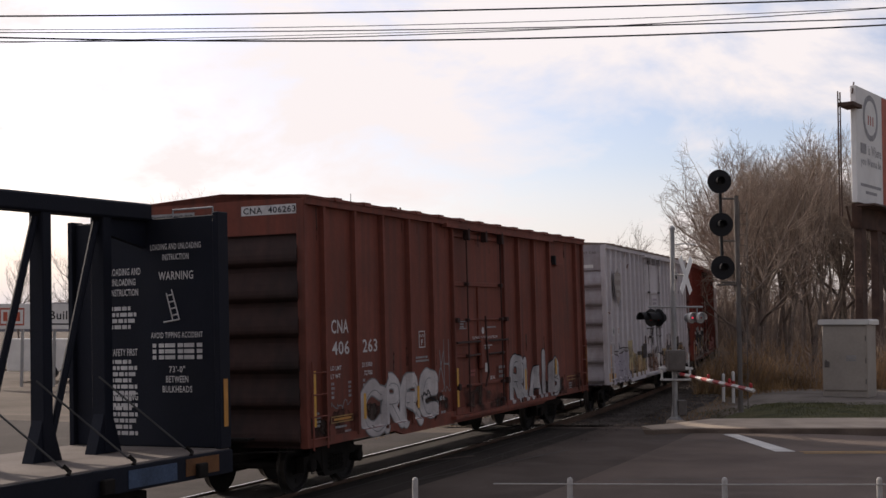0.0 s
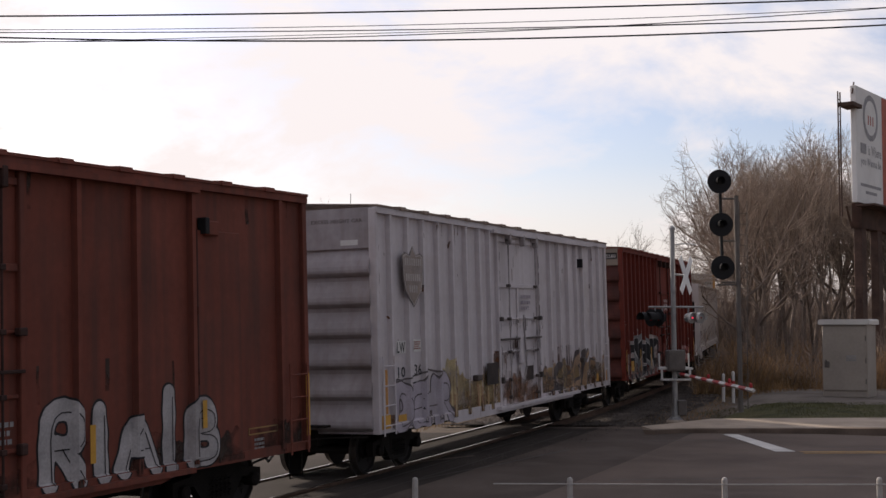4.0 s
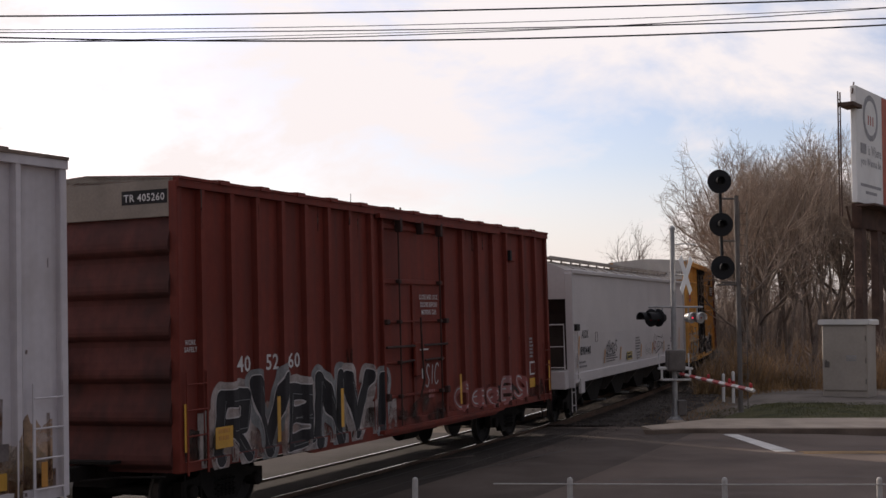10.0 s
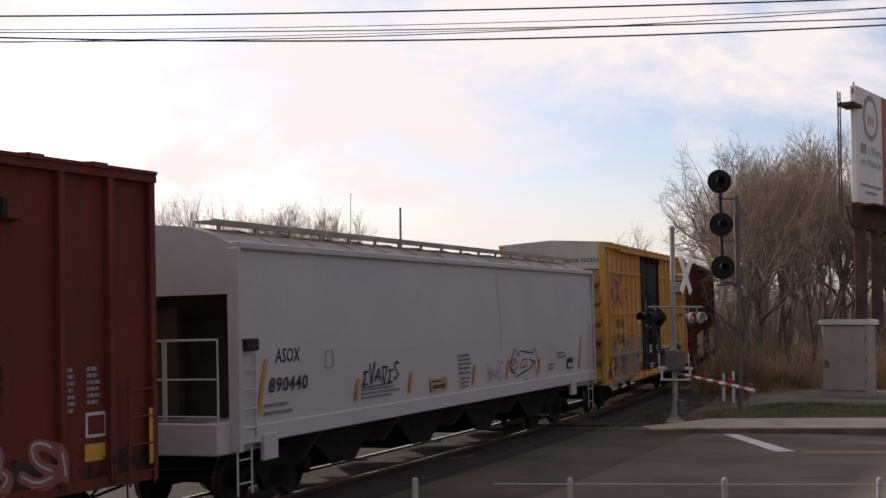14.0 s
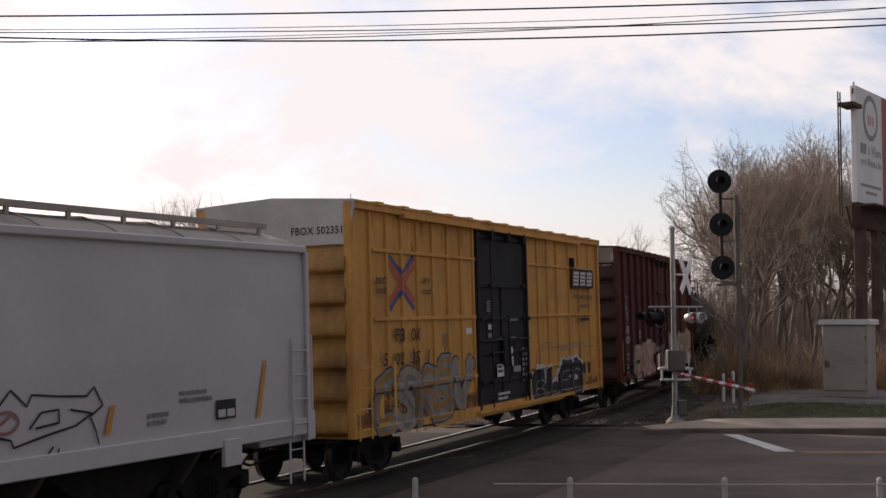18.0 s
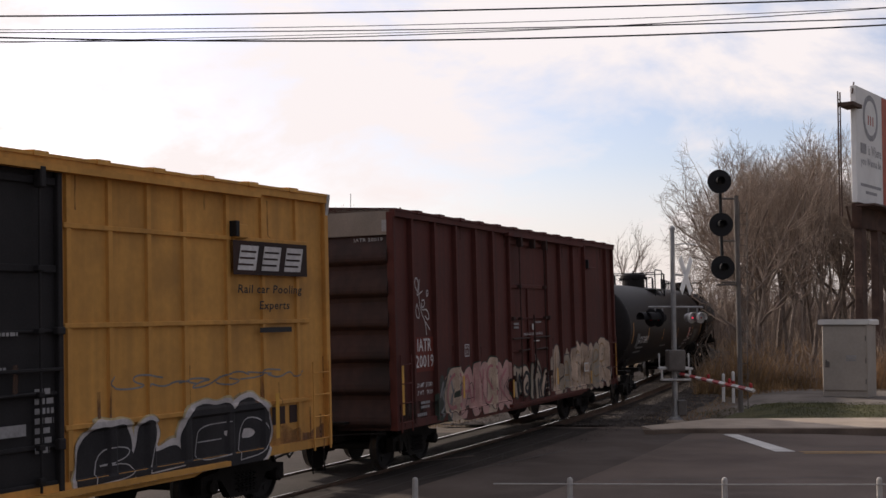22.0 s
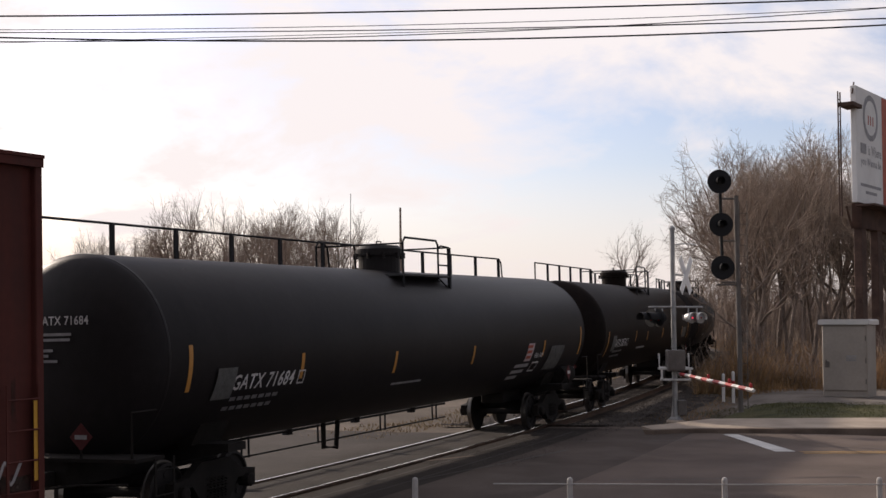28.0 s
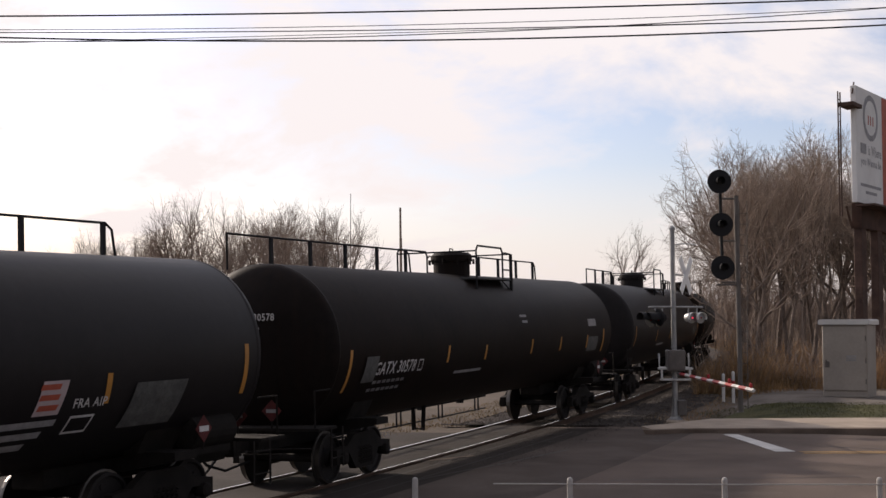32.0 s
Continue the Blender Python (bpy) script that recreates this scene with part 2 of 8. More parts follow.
def prism(bm, outline, x0, x1, axis="x"):
    """Extrudes an outline of pairs along an axis: (y, z) along x, (x, z) along y, (x, y) along z."""
    def at(u, v, w):
        return {"x": (w, u, v), "y": (u, w, v), "z": (u, v, w)}[axis]
    a = [bm.verts.new(at(u, v, x0)) for u, v in outline]
    b = [bm.verts.new(at(u, v, x1)) for u, v in outline]
    n = len(outline)
    for i in range(n):
        bm.faces.new((a[i], a[(i + 1) % n], b[(i + 1) % n], b[i]))
    bm.faces.new(a[::-1])
    bm.faces.new(b)
    bmesh.ops.recalc_face_normals(bm, faces=list(bm.faces))
    return bm


def thing(name, label, category, group="", m=None):
    e = new(name)
    e.empty_display_size = 0.2
    if m is not None:
        e.matrix_world = m
    return tagged(e, label, category, group)


# ---------------- the line of the track ----------------
TX, TY, TH, BEND = -2.976, 23.549, 1.15026, 0.0037
GRADE, CANT = 0.01694, 0.02104


def on_line(s):
    th = TH + BEND * s
    return TX + (math.sin(th) - math.sin(TH)) / BEND, TY - (math.cos(th) - math.cos(TH)) / BEND, th


def line_point(s, lat, z=0.0):
    """lat: metres to the right of the track's middle, looking along it."""
    x, y, th = on_line(s)
    return Vector((x + lat * math.sin(th), y - lat * math.cos(th), z + GRADE * (s - 15) + CANT * max(-4, min(4, lat))))


CX, CY, RAD = TX - math.sin(TH) / BEND, TY + math.cos(TH) / BEND, 1 / BEND


def along(x, y):
    dx, dy = x - CX, y - CY
    s = ((math.atan2(dy, dx) + math.pi / 2 - TH + math.pi) % (2 * math.pi) - math.pi) / BEND
    return s, math.hypot(dx, dy) - RAD


def ease(a, b, x):
    t = max(0.0, min(1.0, (x - a) / (b - a)))
    return t * t * (3 - 2 * t)


def ground_z(x, y):
    s, lat = along(x, y)
    zt = GRADE * (max(-25, min(110, s)) - 15)
    side = zt - 0.07 + CANT * max(-3, min(3, lat)) - 0.16 * ease(13, 15, s)
    w = ease(2.2, 11, lat) if lat > 0 else ease(6, 40, -lat)
    flat = -0.12 if lat > 0 else -0.2
    return side * (1 - w) + flat * w


def sheet(name, xs, ys, lift, material, label, category, keep=None):
    me = bpy.data.meshes.new(name)
    verts, faces, idx = [], [], {}
    for j, y in enumerate(ys):
        for i, x in enumerate(xs):
            idx[i, j] = len(verts)
            verts.append((x, y, ground_z(x, y) + lift))
    for j in range(len(ys) - 1):
        for i in range(len(xs) - 1):
            if keep is None or keep((xs[i] + xs[i + 1]) / 2, (ys[j] + ys[j + 1]) / 2):
                faces.append((idx[i, j], idx[i + 1, j], idx[i + 1, j + 1], idx[i, j + 1]))
    me.from_pydata(verts, [], faces)
    me.update()
    ob = part(name, me, material, smooth=True)
    return tagged(ob, label, category, kind="structure")


def spread(lo, hi, inner0, inner1, step):
    """Coordinates fine between inner0 and inner1 and ever coarser outside."""
    c = [inner0 + step * i for i in range(int((inner1 - inner0) / step) + 1)]
    d, v = step, c[-1]
    while v < hi:
        d *= 1.35; v = min(hi, v + d); c.append(v)
    d, v = step, c[0]
    while v > lo:
        d *= 1.35; v = max(lo, v - d); c.insert(0, v)
    return c


sheet("ground", spread(-2500, 2500, -40, 40, 1.0), spread(-2500, 2500, -4, 90, 1.0), -0.02, M_GROUND,
      "bare brown earth and gravel reaching to the horizon", "ground")


# the road and the paved yard in front of the crossing, cut along the track
def paved(name, lat0, lat1, s0, s1, ds, lift, material, label, category):
    me = bpy.data.meshes.new(name)
    n, k = int((s1 - s0) / ds), max(1, int((lat1 - lat0) / 0.75))
    verts, faces = [], []
    for i in range(n + 1):
        for j in range(k + 1):
            p = line_point(s0 + ds * i, lat0 + (lat1 - lat0) * j / k)
            verts.append((p.x, p.y, ground_z(p.x, p.y) + lift))
    for i in range(n):
        for j in range(k):
            a = i * (k + 1) + j
            faces.append((a, a + 1, a + k + 2, a + k + 1))
    me.from_pydata(verts, [], faces)
    me.update()
    return tagged(part(name, me, material, smooth=True), label, category, kind="structure")


paved("road", 0.86, 46.0, -34, 13.5, 0.75, 0.02, M_ASPHALT, "dark patched asphalt road running up to the crossing", "road")
# the train's shade on the road, painted as two strips of darker asphalt
paved("road_shade_strip", 0.88, 2.4, -34, 13.2, 0.75, 0.024, M_SHADESTRIP, "asphalt along the rails, darkened for the train's shade", "road")
paved("road_shade_edge", 2.4, 4.9, -34, 12.6, 0.75, 0.024, M_SHADESTRIP2, "asphalt of in-between tone at the edge of the painted shade", "road")
paved("road_beyond", -16.0, -0.86, -34, 11.0, 0.75, 0.02, M_LOT, "grey asphalt road beyond the rails", "road")
paved("ballast_bed", -2.4, 2.4, 13.0, 150, 1.0, 0.06, M_GRAVEL, "dark dirty gravel ballast under the rails", "ballast")
paved("crossing_panel", -0.62, 0.62, -34, 13.5, 1.0, 0.045, M_PANEL, "worn asphalt crossing panel between the rails", "crossing")


def rail(lat, lo, hi):
    prof = [(-0.065, -0.17), (0.065, -0.17), (0.065, -0.15), (0.012, -0.135), (0.012, -0.045), (0.036, -0.035), (0.036, -0.004), (0.026, 0.0),
            (-0.026, 0.0), (-0.036, -0.004), (-0.036, -0.035), (-0.012, -0.045), (-0.012, -0.135), (-0.065, -0.15)]
    bm = bmesh.new()
    rings = []
    n = int((hi - lo) / 2)
    for i in range(n + 1):
        s = lo + (hi - lo) * i / n
        rings.append([bm.verts.new(line_point(s, lat + u, v)) for u, v in prof])
    k = len(prof)
    for q, w in zip(rings, rings[1:]):
        for i in range(k):
            f = bm.faces.new((q[i], q[(i + 1) % k], w[(i + 1) % k], w[i]))
            f.material_index = 0 if i in (6, 7, 8) else 1
    bmesh.ops.recalc_face_normals(bm, faces=list(bm.faces))
    me = to_mesh(bm, "rail")
    me.materials.append(M_STEEL); me.materials.append(M_RUSTRAIL)
    return tagged(part("rail", me, M_STEEL), "steel rail, polished on its head and rusty below", "rail", "rails", "structure")


rail(0.754, -60, 170)
rail(-0.754, -60, 170)

# ---------------- train ----------------
def offset_at(t):
    """Metres by which the train has come on at t seconds."""
    return 4.14053 * t + 0.006495 * (t - 16) ** 2


CARS = []        # (thing, middle on the line at the start, half the distance between the bogies)
AXLES = []


def car_pose(mid, half):
    a, b = on_line(mid - half), on_line(mid + half)
    th = math.atan2(b[1] - a[1], b[0] - a[0])
    return pose((a[0] + b[0]) / 2, (a[1] + b[1]) / 2, GRADE * (mid - 15), -math.degrees(CANT), -math.degrees(math.atan(GRADE)), math.degrees(th))


WHEEL_ME = None


def wheelset_mesh():
    global WHEEL_ME
    if WHEEL_ME is None:
        bm = bmesh.new()
        for sgn in (-1, 1):
            pr = [(0.685, 0.10), (0.685, 0.49), (0.715, 0.49), (0.72, 0.457), (0.81, 0.445), (0.82, 0.40), (0.775, 0.38), (0.765, 0.16), (0.84, 0.13), (0.84, 0.02)]
            lathe(bm, [(sgn * a, r) for a, r in pr], 28, "y")
        lathe(bm, [(-1.05, 0.07), (-0.7, 0.075), (0.7, 0.075), (1.05, 0.07)], 12, "y")
        for sgn in (-1, 1):      # cast lightening holes on the plate, so that the turning shows
            for k in range(4):
                a = k * math.pi / 2
                c, s = math.cos(a) * 0.27, math.sin(a) * 0.27
                lathe(bm, [(sgn * 0.772, 0.045), (sgn * 0.785, 0.045)], 8, "y", (c, 0, s))
        me = to_mesh(bm, "wheelset")
        me.materials.append(M_WHEEL); me.materials.append(M_TREAD)
        for p in me.polygons:
            r = math.hypot(p.center.x, p.center.z)
            if r > 0.44:
                p.material_index = 1
        WHEEL_ME = me
    return WHEEL_ME


TRUCK_ME = {}


def truck(parent, x):
    """A three-piece freight bogie at x on its car, with two wheelsets that turn."""
    if not TRUCK_ME:
        bm = bmesh.new()
        box(bm, -0.20, 0.20, -1.0, 1.0, 0.42, 0.68)
        lathe(bm, [(0.66, 0.22), (0.80, 0.22)], 16, "z")
        TRUCK_ME["bolster"] = to_mesh(bm, "bolster")
        for sgn in (-1, 1):
            bm = bmesh.new()
            out = [(-1.12, 0.36), (-1.12, 0.62), (-0.72, 0.66), (-0.40, 0.86), (0.40, 0.86), (0.72, 0.66), (1.12, 0.62), (1.12, 0.36), (0.86, 0.36), (0.80, 0.52),
                   (0.62, 0.52), (0.36, 0.22), (-0.36, 0.22), (-0.62, 0.52), (-0.80, 0.52), (-0.86, 0.36)]
            prism(bm, out, sgn * 0.93, sgn * 1.07, "y")
            for k in (-1, 1):
                lathe(bm, [(sgn * 1.02, 0.11), (sgn * 1.14, 0.11), (sgn * 1.16, 0.07)], 12, "y", (k * 0.89, 0, 0.457))
            TRUCK_ME["side%d" % sgn] = to_mesh(bm, "side_frame")
            bm = bmesh.new()
            turns = [q * math.pi / 3 for q in range(22)]
            tube(bm, [(0.045 * math.cos(a), sgn * 1.0 + 0.045 * math.sin(a) + 0.09 * sgn, 0.30 + 0.014 * q) for q, a in enumerate(turns)], 0.014, 4)
            TRUCK_ME["spring%d" % sgn] = to_mesh(bm, "spring")
        bm = bmesh.new()
        for k in (-1, 1):
            for sgn in (-1, 1):
                box(bm, k * 0.36 - 0.04, k * 0.36 + 0.04, sgn * 0.76 - 0.06, sgn * 0.76 + 0.06, 0.36, 0.60)
            box(bm, k * 0.30 - 0.03, k * 0.30 + 0.03, -0.75, 0.75, 0.36, 0.44)
        TRUCK_ME["brake"] = to_mesh(bm, "brake_beam")
    tr = part("truck", TRUCK_ME["bolster"], M_IRON, parent)
    tr.location = (x, 0, 0)
    for sgn in (-1, 1):
        part("side_frame", TRUCK_ME["side%d" % sgn], M_IRON, tr)
        for k in range(5):
            part("spring", TRUCK_ME["spring%d" % sgn], M_IRON, tr).location = ((k - 2) * 0.105, 0, 0)
    part("brake_beam", TRUCK_ME["brake"], M_IRON, tr)
    for k in (-1, 1):
        w = part("wheelset", wheelset_mesh(), M_WHEEL, tr, "dark steel wheels with bright worn treads")
        w.location = (k * 0.89, 0, 0.457)
        AXLES.append((w, k * 0.89, random.uniform(0, 6)))
    return tr


def coupler(parent, x, sgn, reach=0.9):
    bm = bmesh.new()
    box(bm, min(x, x + sgn * reach), max(x, x + sgn * reach), -0.10, 0.10, 0.76, 0.95)
    e = x + sgn * reach
    prism(bm, [(e, -0.14), (e + sgn * 0.22, -0.17), (e + sgn * 0.26, -0.05), (e + sgn * 0.12, 0.0), (e + sgn * 0.24, 0.10), (e + sgn * 0.18, 0.18), (e, 0.16)], 0.70, 1.0, "z")
    c = part("coupler", bm, M_IRON, parent, "rusty cast knuckle coupler")
    pts = [(x, 0.35, 0.85), (x + sgn * 0.4, 0.38, 0.55), (x + sgn * 0.8, 0.3, 0.42), (x + sgn * 1.25, 0.1, 0.55)]
    part("air_hose", bar(pts, 0.025, 6), M_BLACK, c, "black rubber air hose")
    bm = bmesh.new()
    tube(bm, [(x + sgn * 0.05, -1.35, 0.80), (x + sgn * 0.08, -0.6, 0.78), (x + sgn * 0.6, -0.3, 0.78)], 0.018, 6)
    part("uncoupling_lever", bm, M_IRON, c)


def add_car(name, label, category, near_end, far_end, half):
    mid = (near_end + far_end) / 2
    ob = thing(name, label, category, "cars of the goods train")
    CARS.append((ob, mid, half))
    return ob, (far_end - near_end) / 2


# ---------------- lettering and painted marks ----------------
TEXT_ME = {}


def text_mesh(body, size, wide, material, slant=0.0):
    key = (body, size, wide, material.name, slant)
    if key not in TEXT_ME:
        cu = bpy.data.curves.new("lettering", "FONT")
        cu.body, cu.size, cu.resolution_u, cu.align_x, cu.space_character = body, 1.0, 2, "LEFT", 1.08
        cu.offset, cu.shear = 0.015, slant
        ob = new("lettering", cu)
        dg = bpy.context.evaluated_depsgraph_get()
        me = bpy.data.meshes.new_from_object(ob.evaluated_get(dg))
        bpy.data.objects.remove(ob)
        co = [v.co.copy() for v in me.vertices]
        x0, x1 = min(c.x for c in co), max(c.x for c in co)
        z0, z1 = min(c.y for c in co), max(c.y for c in co)
        for v in me.vertices:      # width and height as asked, standing upright, seen from -y
            v.co = Vector(((v.co.x - x0) / (x1 - x0) * wide, 0, (v.co.y - z0) / (z1 - z0) * size))
        me.materials.clear(); me.materials.append(material)
        TEXT_ME[key] = me
    return TEXT_ME[key]


def side_text(parent, body, x, z, wide, high, material, y=-1.496, name="lettering", slant=0.0):
    ob = part(name, text_mesh(body, high, wide, material, slant), material, parent)
    ob.location = (x, y, z)
    return ob


def end_text(parent, body, y, z, wide, high, material, x, name="lettering"):
    """Lettering on the end that looks back along the line; it runs from +y to -y."""
    ob = part(name, text_mesh(body, high, wide, material), material, parent)
    ob.location, ob.rotation_euler = (x, y, z), (0, 0, radians(-90))
    return ob


def plate(parent, name, x0, x1, z0, z1, material, y=-1.496, label="", thick=0.004):
    return part(name, cube(x0, x1, y - thick, y, z0, z1), material, parent, label)


def small_print(parent, x, z, wide, rows, high, material, y=-1.496, gap=1.7):
    """Lines of small stencilled data, too small to read, as short bars."""
    rng = random.Random(int(x * 1000) + rows)
    bm = bmesh.new()
    for r in range(rows):
        u, end = x, x + wide * rng.uniform(0.7, 1.0)
        while u < end:
            w = min(high * rng.uniform(0.6, 2.2), end - u)
            box(bm, u, u + w, y - 0.003, y, z - r * high * gap, z - r * high * gap + high)
            u += w + high * 0.4
    return tagged(part("stencilled_data", bm, material, parent), kind="stuff")


STROKES = {
    "hook": [[(1.0, 0.7), (0.7, 1.0), (0.25, 0.8), (0.0, 0.3), (0.4, 0.05), (0.7, 0.4), (0.35, 0.55)]],
    "loop": [[(0.0, 0.1), (0.3, 0.9), (0.7, 1.0), (0.6, 0.5), (0.2, 0.3), (0.6, 0.0), (1.0, 0.35)]],
    "comb": [[(0.0, 0.8), (0.4, 1.0), (0.5, 0.1), (1.0, 0.0)], [(0.15, 0.3), (0.95, 0.75)]],
    "ring": [[(0.5, 1.0), (0.05, 0.7), (0.15, 0.2), (0.6, 0.0), (1.0, 0.35), (0.8, 0.85), (0.3, 0.75)]],
    "zig": [[(0.0, 0.2), (0.35, 1.0), (0.45, 0.0), (0.85, 0.9), (1.0, 0.3)]],
    "fork": [[(0.1, 1.0), (0.5, 0.45), (0.9, 1.0)], [(0.5, 0.5), (0.2, 0.0)], [(0.55, 0.4), (0.95, 0.1)]],
    "snake": [[(0.0, 0.6), (0.3, 1.0), (0.55, 0.6), (0.3, 0.2), (0.7, 0.0), (1.0, 0.5), (0.8, 1.0)]],
    "B": [[(0.12, 0.0), (0.12, 1.0), (0.75, 0.95), (0.70, 0.58), (0.2, 0.52)], [(0.2, 0.52), (0.85, 0.45), (0.85, 0.05), (0.12, 0.0)]],
    "L": [[(0.2, 1.0), (0.2, 1.0), (0.15, 0.1), (0.15, 0.05), (0.9, 0.12)]],
    "E": [[(0.9, 0.97), (0.15, 0.95), (0.12, 0.5), (0.12, 0.05), (0.95, 0.08)], [(0.15, 0.52), (0.75, 0.55)]],
    "D": [[(0.15, 0.0), (0.15, 1.0), (0.6, 1.0), (0.95, 0.55), (0.8, 0.08), (0.15, 0.0)]],
    "C": [[(0.95, 0.85), (0.55, 1.05), (0.05, 0.75), (0.05, 0.2), (0.5, -0.05), (0.98, 0.15)]],
    "R": [[(0.12, 0.0), (0.12, 1.0), (0.85, 1.0), (0.85, 0.5), (0.2, 0.5)], [(0.4, 0.5), (0.95, 0.0)]],
    "N": [[(0.1, 0.0), (0.1, 1.0)], [(0.1, 1.0), (0.9, 0.0)], [(0.9, 0.0), (0.9, 1.0)]],
    "Y": [[(0.1, 1.0), (0.5, 0.5)], [(0.9, 1.0), (0.5, 0.5), (0.45, 0.0)]],
    "S": [[(0.9, 0.9), (0.4, 1.05), (0.1, 0.75), (0.5, 0.5), (0.92, 0.25), (0.5, -0.05), (0.08, 0.12)]],
    "A": [[(0.0, 0.0), (0.5, 1.0), (1.0, 0.0)], [(0.22, 0.36), (0.78, 0.36)]],
    "I": [[(0.5, 0.0), (0.5, 1.0)]],
    "K": [[(0.15, 0.0), (0.15, 1.0)], [(0.9, 1.0), (0.2, 0.5), (0.95, 0.0)]],
    "V": [[(0.05, 1.0), (0.5, 0.0), (0.95, 1.0)]],
    "H": [[(0.12, 0.0), (0.12, 1.0)], [(0.88, 1.0), (0.88, 0.0)], [(0.12, 0.5), (0.88, 0.5)]],
    "M": [[(0.05, 0.0), (0.1, 1.0), (0.5, 0.35), (0.9, 1.0), (0.95, 0.0)]],
    "e": [[(0.15, 0.55), (0.85, 0.6), (0.75, 0.95), (0.3, 0.95), (0.1, 0.5), (0.3, 0.05), (0.9, 0.12)]],
    "sigma": [[(0.9, 1.0), (0.1, 1.0), (0.5, 0.5), (0.1, 0.0), (0.9, 0.05)]],
    "delta": [[(0.05, 0.95), (0.95, 0.95), (0.45, 0.0), (0.05, 0.95)]],
    "bolt": [[(0.2, 1.0), (0.7, 0.6), (0.2, 0.45), (0.8, 0.0)], [(0.6, 1.0), (1.0, 0.4)]],
}


def ribbon(bm, pts, width, depth, lift):
    """A painted stroke that follows the side's ribs and panels."""
    fine = []
    for (xa, za), (xb, zb) in zip(pts, pts[1:]):
        n = max(1, int(math.hypot(xb - xa, zb - za) / 0.035))
        fine += [(xa + (xb - xa) * k / n, za + (zb - za) * k / n) for k in range(n)]
    fine.append(pts[-1])
    rows, m = [], len(fine)
    cross = max(3, int(width / 0.045))
    for i, (x, z) in enumerate(fine):
        a, b = fine[max(0, i - 1)], fine[min(m - 1, i + 1)]
        d = Vector((b[0] - a[0], b[1] - a[1]))
        d = d.normalized() if d.length > 1e-6 else Vector((1, 0))
        w = width * (0.86 + 0.28 * noise.noise((x * 2.1, z * 2.3, width * 7)))
        row = []
        for k in [c / cross - 0.5 for c in range(cross + 1)]:
            u, v = x - d.y * w * k, z + d.x * w * k
            v = max(v, 0.77)
            row.append(bm.verts.new((u, -(depth(u, v) + lift), v)))
        rows.append(row)
    for q, r in zip(rows, rows[1:]):
        for k in range(cross):
            bm.faces.new((q[k], r[k], r[k + 1], q[k + 1]))


def smooth_path(pts):
    for _ in range(2):
        out = [pts[0]]
        for a, b in zip(pts, pts[1:]):
            out += [(a[0] * 0.75 + b[0] * 0.25, a[1] * 0.75 + b[1] * 0.25), (a[0] * 0.25 + b[0] * 0.75, a[1] * 0.25 + b[1] * 0.75)]
        pts = out + [pts[-1]]
    return pts


def fill_strokes(paths, width, depth, lift, cell=0.025, tall=0.04):
    """The area within half a width of the paths, cut along one grid, so that coats of paint lie evenly over one another."""
    xs = [x for p in paths for x, z in p]
    zs = [z for p in paths for x, z in p]
    pad = width * 0.6 + 0.05
    i0, i1 = math.floor((min(xs) - pad) / cell), math.ceil((max(xs) + pad) / cell)
    j0, j1 = math.floor(max(0.80, min(zs) - pad) / tall), math.ceil((max(zs) + pad) / tall)
    gx, gz = np.arange(i0, i1 + 1) * cell, np.arange(j0, j1 + 1) * tall
    px, pz = np.meshgrid(gx, gz, indexing="ij")
    near = np.full(px.shape, 9.0)
    for p in paths:
        for (xa, za), (xb, zb) in zip(p, p[1:]):
            dx, dz = xb - xa, zb - za
            u = np.clip(((px - xa) * dx + (pz - za) * dz) / max(dx * dx + dz * dz, 1e-9), 0, 1)
            near = np.minimum(near, np.hypot(px - xa - u * dx, pz - za - u * dz))
    field = width / 2 * (0.95 + 0.13 * np.sin(px * 7.1 + pz * 4.3) * np.sin(px * 3.7 - pz * 9.1)) - near
    out = [[-(max(depth(x - 0.6 * cell, z), depth(x, z), depth(x + 0.6 * cell, z)) + lift) for z in gz] for x in gx]
    bm = bmesh.new()
    made = {}

    def corner(i, j):
        if (i, j) not in made:
            made[i, j] = bm.verts.new((gx[i], out[i][j], gz[j]))
        return made[i, j]

    def between(a, b):
        a, b = min(a, b), max(a, b)
        if (a, b) not in made:
            w = min(0.95, max(0.05, field[a] / (field[a] - field[b])))
            made[a, b] = bm.verts.new((gx[a[0]] + (gx[b[0]] - gx[a[0]]) * w, out[a[0]][a[1]] * (1 - w) + out[b[0]][b[1]] * w, gz[a[1]] + (gz[b[1]] - gz[a[1]]) * w))
        return made[a, b]

    for i in range(len(gx) - 1):
        for j in range(len(gz) - 1):
            ring = [(i, j), (i + 1, j), (i + 1, j + 1), (i, j + 1)]
            inside = [field[c] > 0 for c in ring]
            if not any(inside):
                continue
            loop = []
            for c in range(4):
                if inside[c]:
                    loop.append(corner(*ring[c]))
                if inside[c] != inside[(c + 1) % 4]:
                    loop.append(between(ring[c], ring[(c + 1) % 4]))
            bm.faces.new(loop)
    return bm


